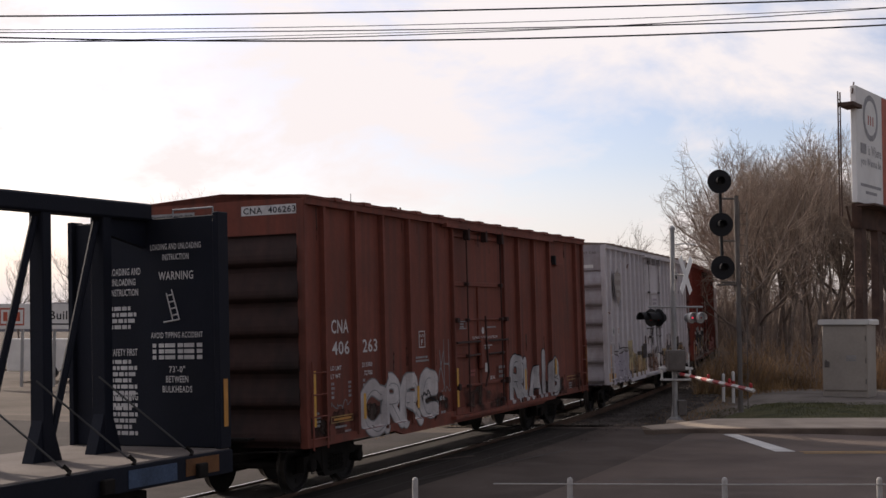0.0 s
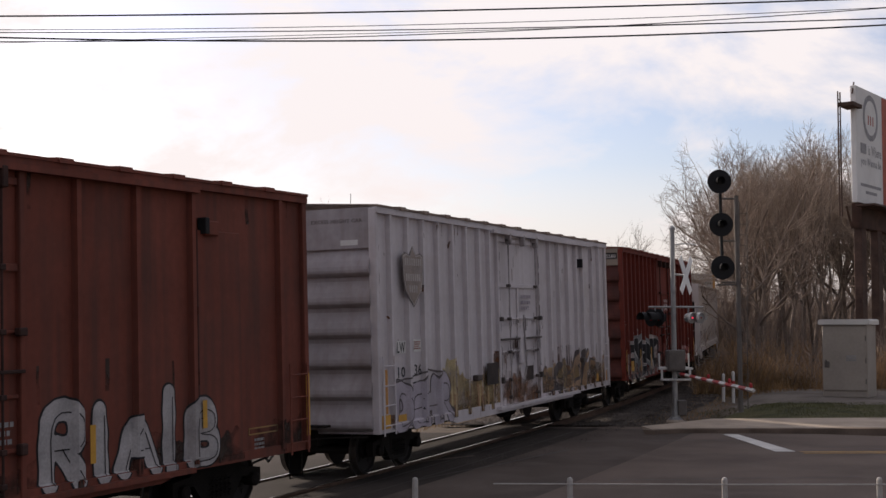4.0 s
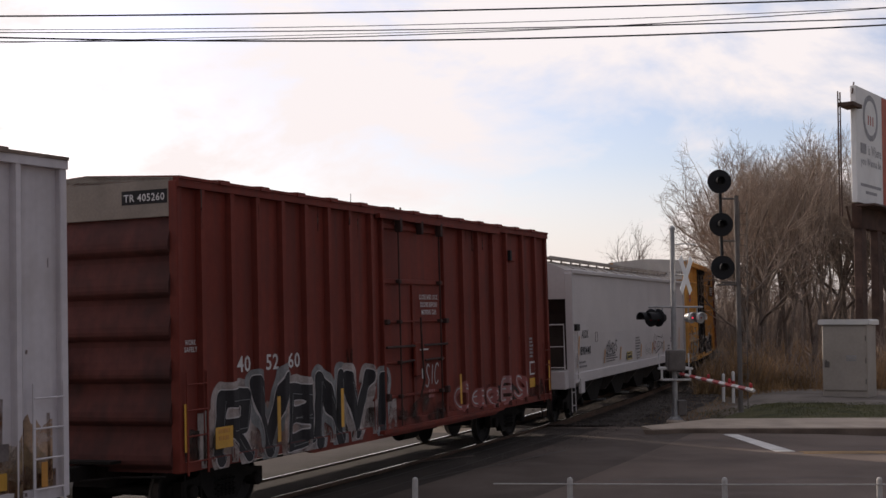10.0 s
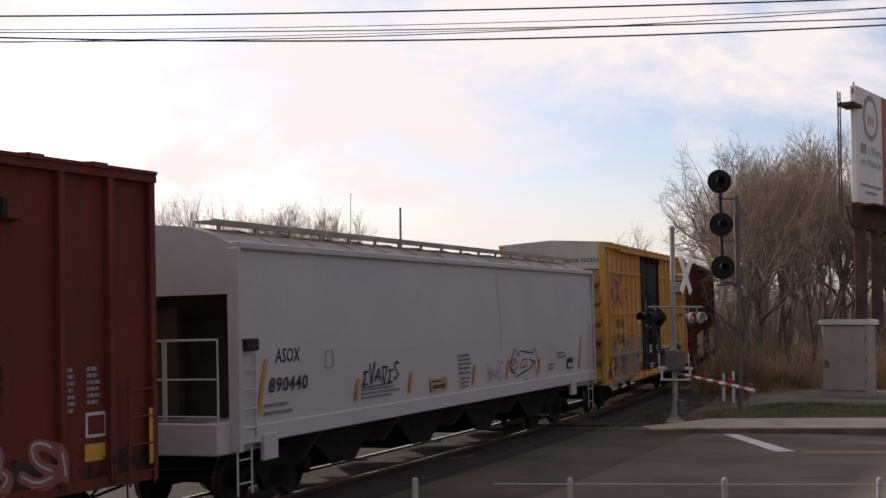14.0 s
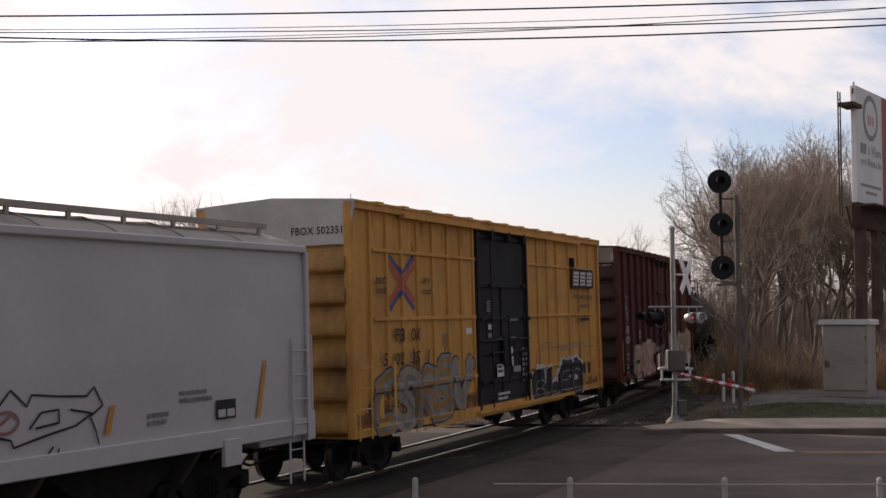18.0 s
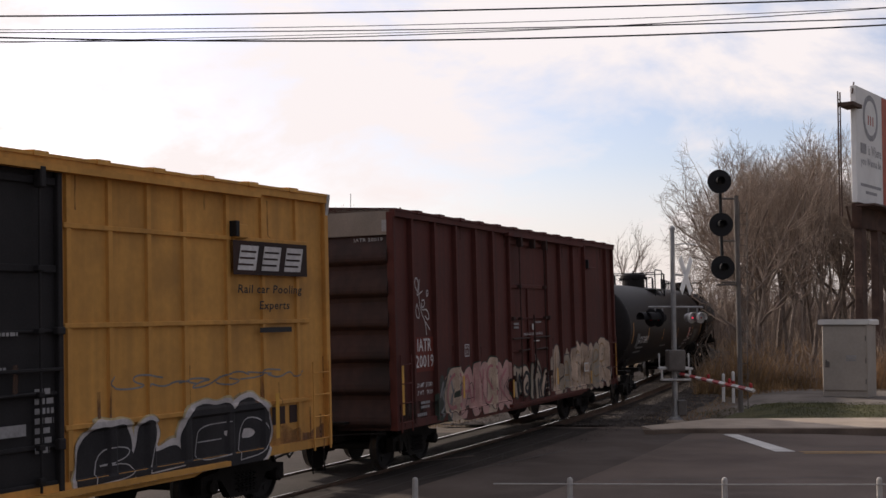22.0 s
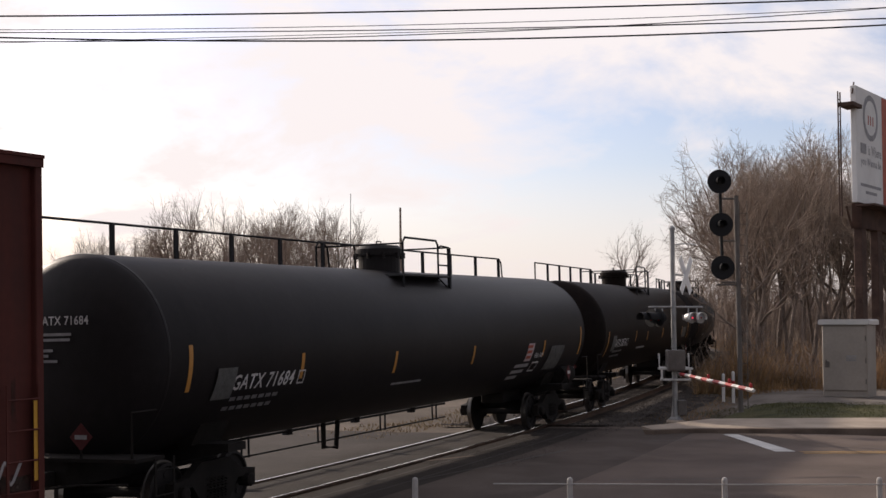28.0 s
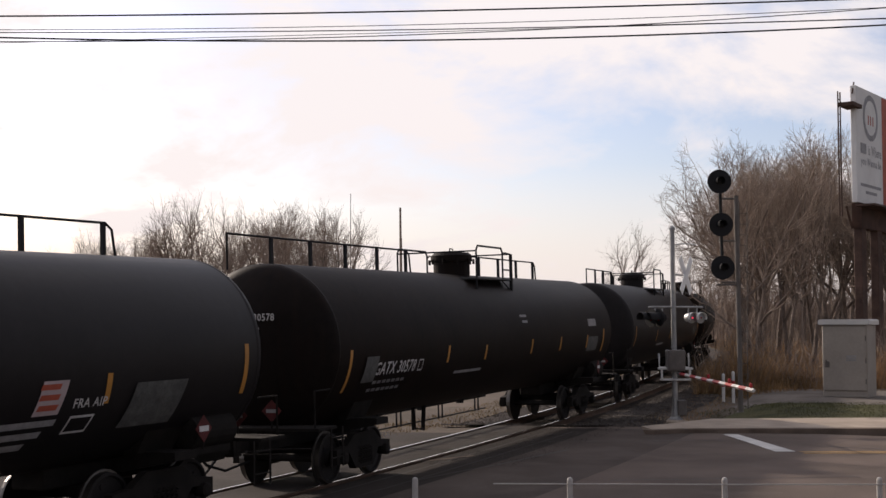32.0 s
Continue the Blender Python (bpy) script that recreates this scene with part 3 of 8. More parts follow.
def graffiti(parent, x0, x1, z0, z1, letters, layers, depth, seed, label, slant=0.1, tight=False, sharp=False):
    """Sprayed letter-like forms side by side; layers: (width, material, shift), lowest first."""
    rng = random.Random(seed)
    cell = (x1 - x0) / len(letters)
    broad = layers[0][0] if layers[0][0] > 0.2 else 0.0
    shapes = []
    for i, key in enumerate(letters):
        top, low = z1 + rng.uniform(-0.12, 0.10) - 0.16 * broad, z0 + rng.uniform(-0.05, 0.06) + 0.06 * broad
        grow = 0.95 if tight and (len(key) == 1 or key in ("sigma", "delta")) else rng.uniform(0.78, 0.9) if tight else rng.uniform(1.15, 1.5)
        lettered = len(key) == 1 or key in ("sigma", "delta")
        flip = rng.random() < 0.5 and not lettered
        turn = rng.random() < 0.35 and not lettered
        jit = 0.03 if lettered else 0.13
        for st in [[((1 - u if flip else u), (1 - v if turn else v)) for u, v in s] for s in STROKES[key]]:
            st = [(u + rng.uniform(-jit, jit), v + rng.uniform(-jit, jit) * 0.7) for u, v in st]
            shapes.append((i, [(x0 + cell * (i + 0.5 + (u - 0.5) * grow) + slant * (v - 0.5), low + (top - low) * v) for u, v in (st if sharp else smooth_path(st))]))
    base = None
    for level, (width, material, shift) in enumerate(layers):
        hues = material if isinstance(material, tuple) else (material,)
        for k in range(len(letters)):
            lines = [[(x + shift, z - shift * 0.6) for x, z in s] for i, s in shapes if i == k]
            lift = 0.004 + 0.006 * level + 0.0015 * (k % 3)
            if width > 0.09:
                bm = fill_strokes(lines, width, depth, lift)
            else:
                bm = bmesh.new()
                for line in lines:
                    ribbon(bm, line, width, depth, lift)
            ob = part("graffiti" if base is None else "spray_layer", bm, hues[k % len(hues)], base or parent, label if base is None else "")
            base = base or ob
    return base


def scribble(parent, x0, x1, z0, z1, material, depth, seed, width=0.03, n=9):
    rng = random.Random(seed)
    pts = [(x0 + (x1 - x0) * (i / (n - 1) + rng.uniform(-0.12, 0.12)), rng.uniform(z0, z1)) for i in range(n)]
    bm = bmesh.new()
    ribbon(bm, smooth_path(pts), width, depth, 0.024)
    return part("scrawl", bm, material, parent)


def rust_drips(parent, x0, x1, z0, z1, n, material, depth, seed, long=0.5, wide=0.05, label="rust run down the paint"):
    """Rust that ran down from bolts and scratches, each run a narrow stain."""
    rng = random.Random(seed)
    for i in range(n):
        x, z, w = rng.uniform(x0, x1), rng.uniform(z0, z1), wide * rng.uniform(0.5, 1.3)
        end = max(0.9, z - long * rng.uniform(0.3, 1.2))
        bend = rng.uniform(-0.02, 0.02)
        bm = bmesh.new()
        ribbon(bm, [(x, z), (x + bend, (z + end) / 2), (x + bend * 1.4, end)], w, depth, 0.006)
        part("rust_run", bm, material, parent, label)


def spray_cloud(parent, x0, x1, z0, z1, material, depth, seed, n=8, label=""):
    """A broad faded patch of old paint with an uneven upper edge."""
    rng = random.Random(seed)
    bm = bmesh.new()
    cols = int((x1 - x0) / 0.045)
    rows = []
    for i in range(cols + 1):
        x = x0 + (x1 - x0) * i / cols
        zt = z0 + (z1 - z0) * min(1.0, 0.72 + 0.42 * noise.noise((x * n / 6, seed * 3.7, 0.2)) + 0.14 * noise.noise((x * n, seed, 2)))
        rows.append([bm.verts.new((x, -(depth(x) + 0.002), z0 + (zt - z0) * k / 4)) for k in range(5)])
    for q, w in zip(rows, rows[1:]):
        for k in range(4):
            bm.faces.new((q[k], w[k], w[k + 1], q[k + 1]))
    return part("faded_paint", bm, material, parent, label)


def rust_shade_runs(parent, spots, material, depth, seed, lift=0.0025, wander=0.015):
    """Rusty runs below bolts, seams and worn paint, and shade lines painted beside ribs: (x, top, length, width)."""
    rng = random.Random(seed)
    bm = bmesh.new()
    for x, z, ln, w in spots:
        n = max(2, int(ln / 0.15))
        pts = [(x + rng.uniform(-wander, wander), z - ln * i / n) for i in range(n + 1)]
        ribbon(bm, pts, w * rng.uniform(0.6, 1.3), depth, lift)
    return tagged(part("rust_shade_run", bm, material, parent, "brown rust runs and painted shade lines beside ribs"), kind="stuff")


def scatter(x0, x1, zs, n, seed, ln=(0.2, 0.7), w=(0.02, 0.07)):
    rng = random.Random(seed)
    return [(rng.uniform(x0, x1), rng.choice(zs) + rng.uniform(-0.1, 0.1), rng.uniform(*ln), rng.uniform(*w)) for _ in range(n)]


M_RUSTRUN = mat("rust_run", (0.16, 0.085, 0.05), 0.85, var=0.35, scale=4, dirt=0.5, dirt_color=(0.25, 0.2, 0.18), worn=0.5)
# shade on the right of the grey car's ribs, painted as lines
M_RIBSHADE = mat("rib_shade_line", (0.24, 0.21, 0.205), 0.85, var=0.3, scale=3, worn=0.40)
M_RUSTWASH = mat("rust_wash", (0.22, 0.11, 0.06), 0.85, var=0.35, scale=4, worn=0.52, soft=0.18)
M_RUSTHEAVY = mat("heavy_rust", (0.135, 0.066, 0.038), 0.9, var=0.35, scale=3, worn=0.46, soft=0.16)
M_GRIMEDK = mat("road_dirt", (0.055, 0.04, 0.034), 0.9, var=0.35, scale=3, worn=0.52)
M_RUSTDARK = mat("dark_rust_run", (0.06, 0.036, 0.028), 0.85, var=0.35, scale=4, worn=0.52)
M_PINKS = mat("bubble_pink", (0.46, 0.27, 0.24), 0.8, var=0.25, scale=2, dirt=0.4, dirt_color=(0.22, 0.15, 0.13))
M_LILACS = mat("bubble_lilac", (0.42, 0.38, 0.43), 0.8, var=0.2, scale=2, dirt=0.4, dirt_color=(0.34, 0.31, 0.32))
M_TANS = mat("bubble_tan", (0.50, 0.375, 0.285), 0.8, var=0.3, scale=2, dirt=0.5, dirt_color=(0.2, 0.15, 0.12))
M_OCHRES = mat("bubble_ochre", (0.31, 0.19, 0.085), 0.8, var=0.3, scale=2, dirt=0.5, dirt_color=(0.14, 0.09, 0.06))
M_HALO = mat("cream_overspray", (0.50, 0.40, 0.22), 0.8, var=0.2, scale=3, worn=0.40)
M_SPRAYW = mat("spray_white", (0.42, 0.40, 0.40), 0.8, var=0.25, scale=3, dirt=0.6, dirt_color=(0.2, 0.16, 0.15))
M_SPRAYK = mat("spray_black", (0.022, 0.020, 0.022), 0.8, var=0.3, scale=3, dirt=0.4, dirt_color=(0.06, 0.05, 0.05))
M_SPRAYG = mat("spray_grey", (0.22, 0.22, 0.22), 0.8, var=0.3, scale=3, dirt=0.5, dirt_color=(0.10, 0.09, 0.085))
M_SPRAYP = mat("spray_pink", (0.36, 0.21, 0.19), 0.8, var=0.3, scale=2, dirt=0.6, dirt_color=(0.20, 0.13, 0.11), worn=0.29)
M_SPRAYT = mat("spray_tan", (0.34, 0.27, 0.21), 0.8, var=0.3, scale=2, dirt=0.6, dirt_color=(0.17, 0.12, 0.09), worn=0.29)
M_SPRAYY = mat("spray_yellow", (0.56, 0.46, 0.27), 0.8, var=0.35, scale=1.5, dirt=0.75, dirt_color=(0.40, 0.36, 0.34), worn=0.40, soft=0.2)
M_OCHREWASH = mat("ochre_wash", (0.50, 0.36, 0.19), 0.85, var=0.3, scale=1.2, dirt=0.5, dirt_color=(0.42, 0.29, 0.17), worn=0.48, soft=0.2)
M_SPRAYO = mat("spray_orange", (0.42, 0.27, 0.16), 0.8, var=0.35, scale=1.5, dirt=0.75, dirt_color=(0.30, 0.25, 0.23), worn=0.42, soft=0.2)
M_SPRAYL = mat("spray_lilac", (0.34, 0.30, 0.34), 0.8, var=0.2, scale=2, dirt=0.5, dirt_color=(0.40, 0.38, 0.39), worn=0.40)
M_SPRAYBRIGHT = mat("spray_bright_white", (0.52, 0.48, 0.47), 0.8, var=0.2, scale=3, dirt=0.5, dirt_color=(0.33, 0.28, 0.28))
M_SPRAYDULL = mat("spray_dull_grey", (0.10, 0.085, 0.085), 0.8, var=0.35, scale=3, dirt=0.5, dirt_color=(0.20, 0.17, 0.16), worn=0.36)
M_SPRAYMIX = mat("spray_rusty_white", (0.36, 0.31, 0.29), 0.8, var=0.35, scale=2, dirt=0.8, dirt_color=(0.20, 0.09, 0.05), worn=0.38)
M_SPRAYDUST = mat("spray_dusty_beige", (0.33, 0.27, 0.21), 0.8, var=0.25, scale=2, dirt=0.5, dirt_color=(0.24, 0.18, 0.12))
M_SPRAYBLUE = mat("spray_blue_black", (0.055, 0.058, 0.075), 0.8, var=0.3, scale=2, dirt=0.5, dirt_color=(0.10, 0.085, 0.075))
M_SPRAYGREEN = mat("spray_dark_green", (0.035, 0.045, 0.034), 0.8, var=0.35, scale=2, dirt=0.5, dirt_color=(0.07, 0.06, 0.05))
M_PINKDEEP = mat("spray_deep_pink", (0.42, 0.17, 0.18), 0.8, var=0.25, scale=2, dirt=0.4, dirt_color=(0.3, 0.18, 0.15))
M_EMBLEM = mat("emblem_pale", (0.42, 0.38, 0.36), 0.7, var=0.2, scale=4)
M_EMBLEMFILL = mat("emblem_brown", (0.27, 0.22, 0.19), 0.7, var=0.3, scale=3, dirt=0.6, dirt_color=(0.36, 0.33, 0.33))
M_EMBLEMDK = mat("emblem_dark_edge", (0.15, 0.125, 0.12), 0.7, var=0.3, scale=4)
M_RUSTBLACK = mat("rusty_black_panel", (0.035, 0.026, 0.024), 0.8, var=0.4, scale=4, dirt=0.6, dirt_color=(0.10, 0.055, 0.035))
M_SPRAYR = mat("spray_red", (0.30, 0.10, 0.09), 0.8, var=0.2, scale=2, dirt=0.4, dirt_color=(0.4, 0.4, 0.42))


# ---------------- box cars ----------------
def rib_mesh(z0, z1, yo, yi, half):
    return to_mesh(prism(bmesh.new(), [(-half, -yi), (-half * 0.8, -yo), (half * 0.8, -yo), (half, -yi)], z0, z1, "z"), "rib")


def end_profile(z0, z1, n, deep):
    """(height, how far it bulges) up a corrugated end."""
    out, h = [(z0, 0.0)], (z1 - z0) / n
    for i in range(n):
        b = z0 + i * h
        out += [(b + h * u, deep * v) for u, v in ((0.08, 0.0), (0.16, 0.7), (0.22, 0.95), (0.30, 1.0), (0.42, 0.93), (0.60, 0.66), (0.80, 0.28), (0.94, 0.03))]
    out.append((z1, 0.0))
    return out


def ladder(parent, name, x0, x1, z0, z1, n, y, material, axis="x"):
    stiles = []
    for x in (x0, x1):
        stiles.append(cube(x - 0.02, x + 0.02, y - 0.045, y - 0.03, z0, z1) if axis == "x" else cube(y - 0.03, y - 0.015, x - 0.02, x + 0.02, z0, z1))
    ob = part(name, stiles[0], material, parent)
    part("stile", stiles[1], material, ob)
    for k in range(n):
        z = z0 + (z1 - z0) * (k + 0.5) / n
        pts = [(x0, y - 0.04, z), (x1, y - 0.04, z)] if axis == "x" else [(y - 0.025, x0, z), (y - 0.025, x1, z)]
        part("rung", bar(pts, 0.013, 6), material, ob)
    return ob


def underframe(car, L, half):
    bm = bmesh.new()
    box(bm, -L, L, -0.28, 0.28, 0.62, 0.95)
    part("centre_sill", bm, M_IRON, car)
    for x in [-L + 1.2 + (2 * L - 2.4) * k / 8 for k in range(9)]:
        part("cross_bearer", prism(bmesh.new(), [(-1.45, 0.98), (-1.45, 0.84), (-0.28, 0.66), (0.28, 0.66), (1.45, 0.84), (1.45, 0.98)], x - 0.06, x + 0.06, "x"), M_IRON, car)
    part("brake_cylinder", lathe(bmesh.new(), [(-0.5, 0.10), (-0.45, 0.16), (0.25, 0.16), (0.3, 0.05), (0.6, 0.04)], 14, "x", (1.2, -0.75, 0.62)), M_IRON, car)
    part("air_reservoir", lathe(bmesh.new(), [(-0.6, 0.08), (-0.52, 0.2), (0.52, 0.2), (0.6, 0.08)], 16, "x", (-1.6, 0.7, 0.62)), M_IRON, car)
    part("brake_rod", bar([(-half, -0.2, 0.55), (half, -0.25, 0.55)], 0.02, 6), M_IRON, car)
    truck(car, -half)
    truck(car, half)
    coupler(car, -L, -1)
    coupler(car, L, 1)


def boxcar(name, label, near, far, paint, ribs, door, door_paint, top=5.0, plate_paint=None, end_ribs=6, bars=(), trim=None, inset=None, plate_h=0.78, end_paint=None, hardware=None, hood=None, roof_paint=None, rib_half=0.066, rib_out=1.585, panel=None, plate_top=False):
    """near, far: the two ends on the line; ribs and door: metres from the near end."""
    car, L = add_car(name, label, "freight car", near, far, 6.15)
    d0, d1 = door[0] - L, door[1] - L
    yp, yr, sill = 1.49, rib_out, 0.86
    trim = trim or paint
    hw = hardware or door_paint
    fit = M_HW if hw is M_GREYGEAR else hw
    for sgn in (1, -1):
        part("side_sheet", cube(-L + 0.02, d0, *sorted((-sgn * 1.45, -sgn * yp)), sill, top - 0.06), paint, car)
        part("side_sheet", cube(d1, L - 0.02, *sorted((-sgn * 1.45, -sgn * yp)), sill, top - 0.06), paint, car)
        bm = bmesh.new()
        box(bm, -L, L, *sorted((-sgn * 1.44, -sgn * 1.60)), top - 0.14, top - 0.02)
        part("top_chord", bm, trim, car)
        bm = bmesh.new()       # the sill dips between the bogies
        prism(bm, [(-L, 0.98), (-L, 0.84), (-L + 3.4, 0.84), (-L + 3.8, 0.74), (L - 3.8, 0.74), (L - 3.4, 0.84), (L, 0.84), (L, 0.98)], *sorted((-sgn * 1.45, -sgn * 1.55)), "y")
        part("side_sill", bm, paint, car)
        for x in (-L + 0.05, L - 0.05):
            part("corner_post", cube(x - 0.06, x + 0.06, *sorted((-sgn * 1.42, -sgn * 1.57)), sill - 0.02, top - 0.05, 0.012), paint, car)
        me = rib_mesh(sill + 0.06, top - 0.14, yr, yp, rib_half)
        for r in ribs:
            ob = part("rib", me, paint, car)
            ob.location.x = r - L
            if sgn < 0:
                ob.rotation_euler.z, ob.location.x = math.pi, r - L
    for z in bars:
        for a, b in ((-L + 0.95, d0 - 0.05), (d1 + 0.05, L - 0.6)):
            part("side_rail", cube(a, b, -rib_out - 0.007, -1.49, z - 0.035, z + 0.035, 0.01), paint, car)
    # ends
    pr = end_profile(sill - 0.02, top - plate_h, end_ribs, 0.13)
    for sgn in (-1, 1):
        bm = bmesh.new()
        prism(bm, [(sgn * (L - 0.10), pr[0][0])] + [(sgn * (L - 0.06 + b), z) for z, b in pr] + [(sgn * (L - 0.10), pr[-1][0])], -1.44, 1.44, "y")
        e = part("end_sheet", bm, end_paint or paint, car)
        bm = bmesh.new()
        crest = [(1.62, top - 0.03), (1.62, top + 0.012), (0, top + 0.11), (-1.62, top + 0.012), (-1.62, top - 0.03)] if plate_top else [(1.5, top), (0, top + 0.1), (-1.5, top)]
        prism(bm, [(-1.5, top - plate_h), (1.5, top - plate_h)] + crest, *sorted((sgn * (L - 0.08), sgn * L)), "x")
        part("end_plate", bm, plate_paint or paint, e)
        ladder(e, "end_ladder", 0.95, 1.38, sill, 2.3, 4, sgn * (L + 0.16) if sgn < 0 else L + 0.2, trim, "y")
        part("end_platform", cube(*sorted((sgn * (L + 0.05), sgn * (L + 0.30))), -0.6, 0.6, 0.98, 1.02), M_IRON, e)
    wheel = lathe(bmesh.new(), [(0, 0.24), (0.015, 0.27), (0.03, 0.24), (0.015, 0.21)], 20, "x", (-L - 0.25, 0.45, 2.4))
    part("brake_wheel", wheel, M_IRON, car)
    # roof of pressed panels
    bm = bmesh.new()
    n = 14
    prism(bm, [(-1.62, top - 0.03), (1.62, top - 0.03), (1.62, top + 0.012), (0, top + 0.11), (-1.62, top + 0.012)], *((0.09 - L, L - 0.09) if plate_top else (-L, L)), "x")
    roof = part("roof", bm, roof_paint or (M_ROOF if plate_paint is M_ROOF else paint), car)
    me = to_mesh(prism(bmesh.new(), [(-1.64, top - 0.035), (1.64, top - 0.035), (1.63, top + 0.034), (0, top + 0.135), (-1.63, top + 0.034)], -0.13, 0.13, "x"), "roof_ridge")
    for i in range(1, n):
        part("roof_ridge", me, roof_paint or paint, roof).location.x = -L + 2 * L * i / n
    underframe(car, L, 6.15)
    # doors on both sides
    w = d1 - d0
    for sgn in (1, -1):
        bm = bmesh.new()
        box(bm, d0, d1, *sorted((-sgn * 1.44, -sgn * 1.50)), sill + 0.02, top - 0.14)
        door_ob = part("door", bm, door_paint, car, "sliding plug door")
        y = lambda a, b: sorted((-sgn * a, -sgn * b))
        for xa, xb in ((d0, d0 + 0.09), (d1 - 0.09, d1)):
            part("door_post", cube(xa, xb, *y(1.49, 1.575), sill, top - 0.14, 0.012), door_paint, door_ob)
        for z, hh in ((sill + 0.12, 0.05), (1.46, 0.03), (2.10, 0.025), (2.87, 0.02), (3.64, 0.05), (top - 0.32, 0.05)):
            part("door_rail", cube(d0 + 0.09, d1 - 0.09, *y(1.50, 1.545), z - hh, z + hh, 0.012), door_paint, door_ob)
        part("door_rail", cube(d0 + w * 0.46, d0 + w * 0.50, *y(1.50, 1.54), sill + 0.17, 3.59, 0.01), door_paint, door_ob)
        part("door_track", cube(d0 - 0.25, min(d1 + w, L - 0.1), *y(1.55, 1.66), sill - 0.04, sill + 0.03), trim, door_ob)
        part("door_hood", cube(hood[0] - L if hood else d0 - 0.25, hood[1] - L if hood else min(d1 + w, L - 0.1), *y(1.55, 1.67), top - 0.20, top - 0.12), trim, door_ob)
        if sgn > 0:
            for k in (0.22, 0.87):
                x = d0 + w * k
                part("lock_rod", bar([(x, -1.60, sill + 0.05), (x, -1.60, top - 0.16)], 0.017, 8), hw, door_ob)
                for z in (sill + 0.2, 1.46, 2.10, 2.87, 3.64, top - 0.32):
                    part("rod_guide", cube(x - 0.05, x + 0.05, -1.63, -1.54, z - 0.035, z + 0.035, 0.01), fit, door_ob)
            part("lock_bar", cube(d0 + 0.05, d0 + w * 0.44, -1.62, -1.55, 2.375, 2.42, 0.01), fit, door_ob)
            part("lock_bar", cube(d0 + w * 0.58, d1 - 0.05, -1.62, -1.55, 2.375, 2.42, 0.01), fit, door_ob)
            for a, b in ((0.24, 0.42), (0.60, 0.84)):
                part("lock_arm", bar([(d0 + w * a, -1.60, 2.10), (d0 + w * b, -1.60, 2.12)], 0.022, 6), hw, door_ob)
            part("gear_box", cube(d0 + w * 0.44, d0 + w * 0.58, -1.62, -1.54, 1.80, 2.46, 0.02), door_paint, door_ob)
            part("handle", bar([(d0 + w * 0.51, -1.64, 2.95), (d0 + w * 0.51, -1.65, 2.5), (d0 + w * 0.54, -1.65, 1.72), (d0 + w * 0.50, -1.62, 1.4)], 0.022, 6), hw, door_ob)
            for k in (0.03, 0.97):
                part("hinge_block", cube(d0 + w * k - 0.07, d0 + w * k + 0.07, -1.64, -1.54, 2.82, 2.92, 0.015), fit, door_ob)
                part("hinge_block", cube(d0 + w * k - 0.06, d0 + w * k + 0.06, -1.64, -1.54, 1.40, 1.54, 0.015), fit, door_ob)
            for k in (0.22, 0.55, 0.87):
                part("roller_hanger", cube(d0 + w * k - 0.05, d0 + w * k + 0.05, -1.68, -1.55, top - 0.42, top - 0.16, 0.012), hw, door_ob)
    # side ladders by the two ends
    for a, b in ((-L + 0.12, -L + 0.62), (L - 0.62, L - 0.12)):
        ladder(car, "side_ladder", a, b, 0.80, 2.25, 4, -1.57, trim)
        part("sill_step", bar([(a + 0.06, -1.5, 0.85), (a + 0.06, -1.52, 0.42), (b - 0.06, -1.52, 0.42), (b - 0.06, -1.5, 0.85)], 0.014, 6), M_IRON, car)
    if inset:
        x = inset - L      # door stop bracket high on the side
        part("door_stop", cube(x - 0.10, x + 0.24, -1.64, -1.49, 4.20, 4.42, 0.02), paint, car)
        part("stop_pad", cube(x - 0.12, x - 0.02, -1.66, -1.5, 4.22, 4.46, 0.01), M_BLACK, car)

    if panel:
        part("inset_panel", cube(panel[0] - L, panel[1] - L, -1.56, -1.49, 0.95, 4.28, 0.015), paint, car)

    def depth(x, z=2.0):
        if z < 0.985:
            return 1.553 if z > 0.84 else 1.552
        if panel and panel[0] - L - 0.02 < x < panel[1] - L + 0.02 and z < 4.3:
            return 1.562
        if d0 - 0.02 < x < d1 + 0.02:
            return 1.55
        if any(abs(z - b) < 0.05 for b in bars) and (-L + 0.9 < x < d0 or d1 < x < L - 0.55):
            return rib_out + 0.009
        for r in ribs:
            q = abs(x - (r - L))
            if q < rib_half * 0.82:
                return yr + 0.001
            if q < rib_half * 0.82 + 0.07:
                return yp + (yr + 0.001 - yp) * (rib_half * 0.82 + 0.07 - q) / 0.07
        return yp
    return car, L, depth


# end grey: grime, and the end's shade put into a darker base
M_ENDGREY = mat("shaded_grimy_grey_end", (0.36, 0.33, 0.345), 0.7, var=0.15, scale=0.9, fine=8, bump=0.1, dirt=0.6, dirt_color=(0.22, 0.17, 0.15), streak=0.35)
M_ROOFRUST = mat("rusting_roof", (0.20, 0.145, 0.115), 0.8, var=0.35, scale=1.2, fine=10, bump=0.1, dirt=0.7, dirt_color=(0.11, 0.06, 0.04))
# seam stains together with the ribs' shade, painted as dark lines
M_SEAM = mat("seam_shade_and_grime", (0.062, 0.025, 0.020), 0.85, var=0.3, scale=3, worn=0.36)
# yellow with grime, also darkened for the shaded end
M_YELLOWEND = mat("shaded_grimy_yellow", (0.38, 0.205, 0.06), 0.75, var=0.2, scale=0.7, fine=8, bump=0.1, dirt=0.85, dirt_color=(0.13, 0.07, 0.032), streak=0.35)
M_RODDARK = mat("blackened_door_gear", (0.046, 0.022, 0.018), 0.85, var=0.35, scale=4)
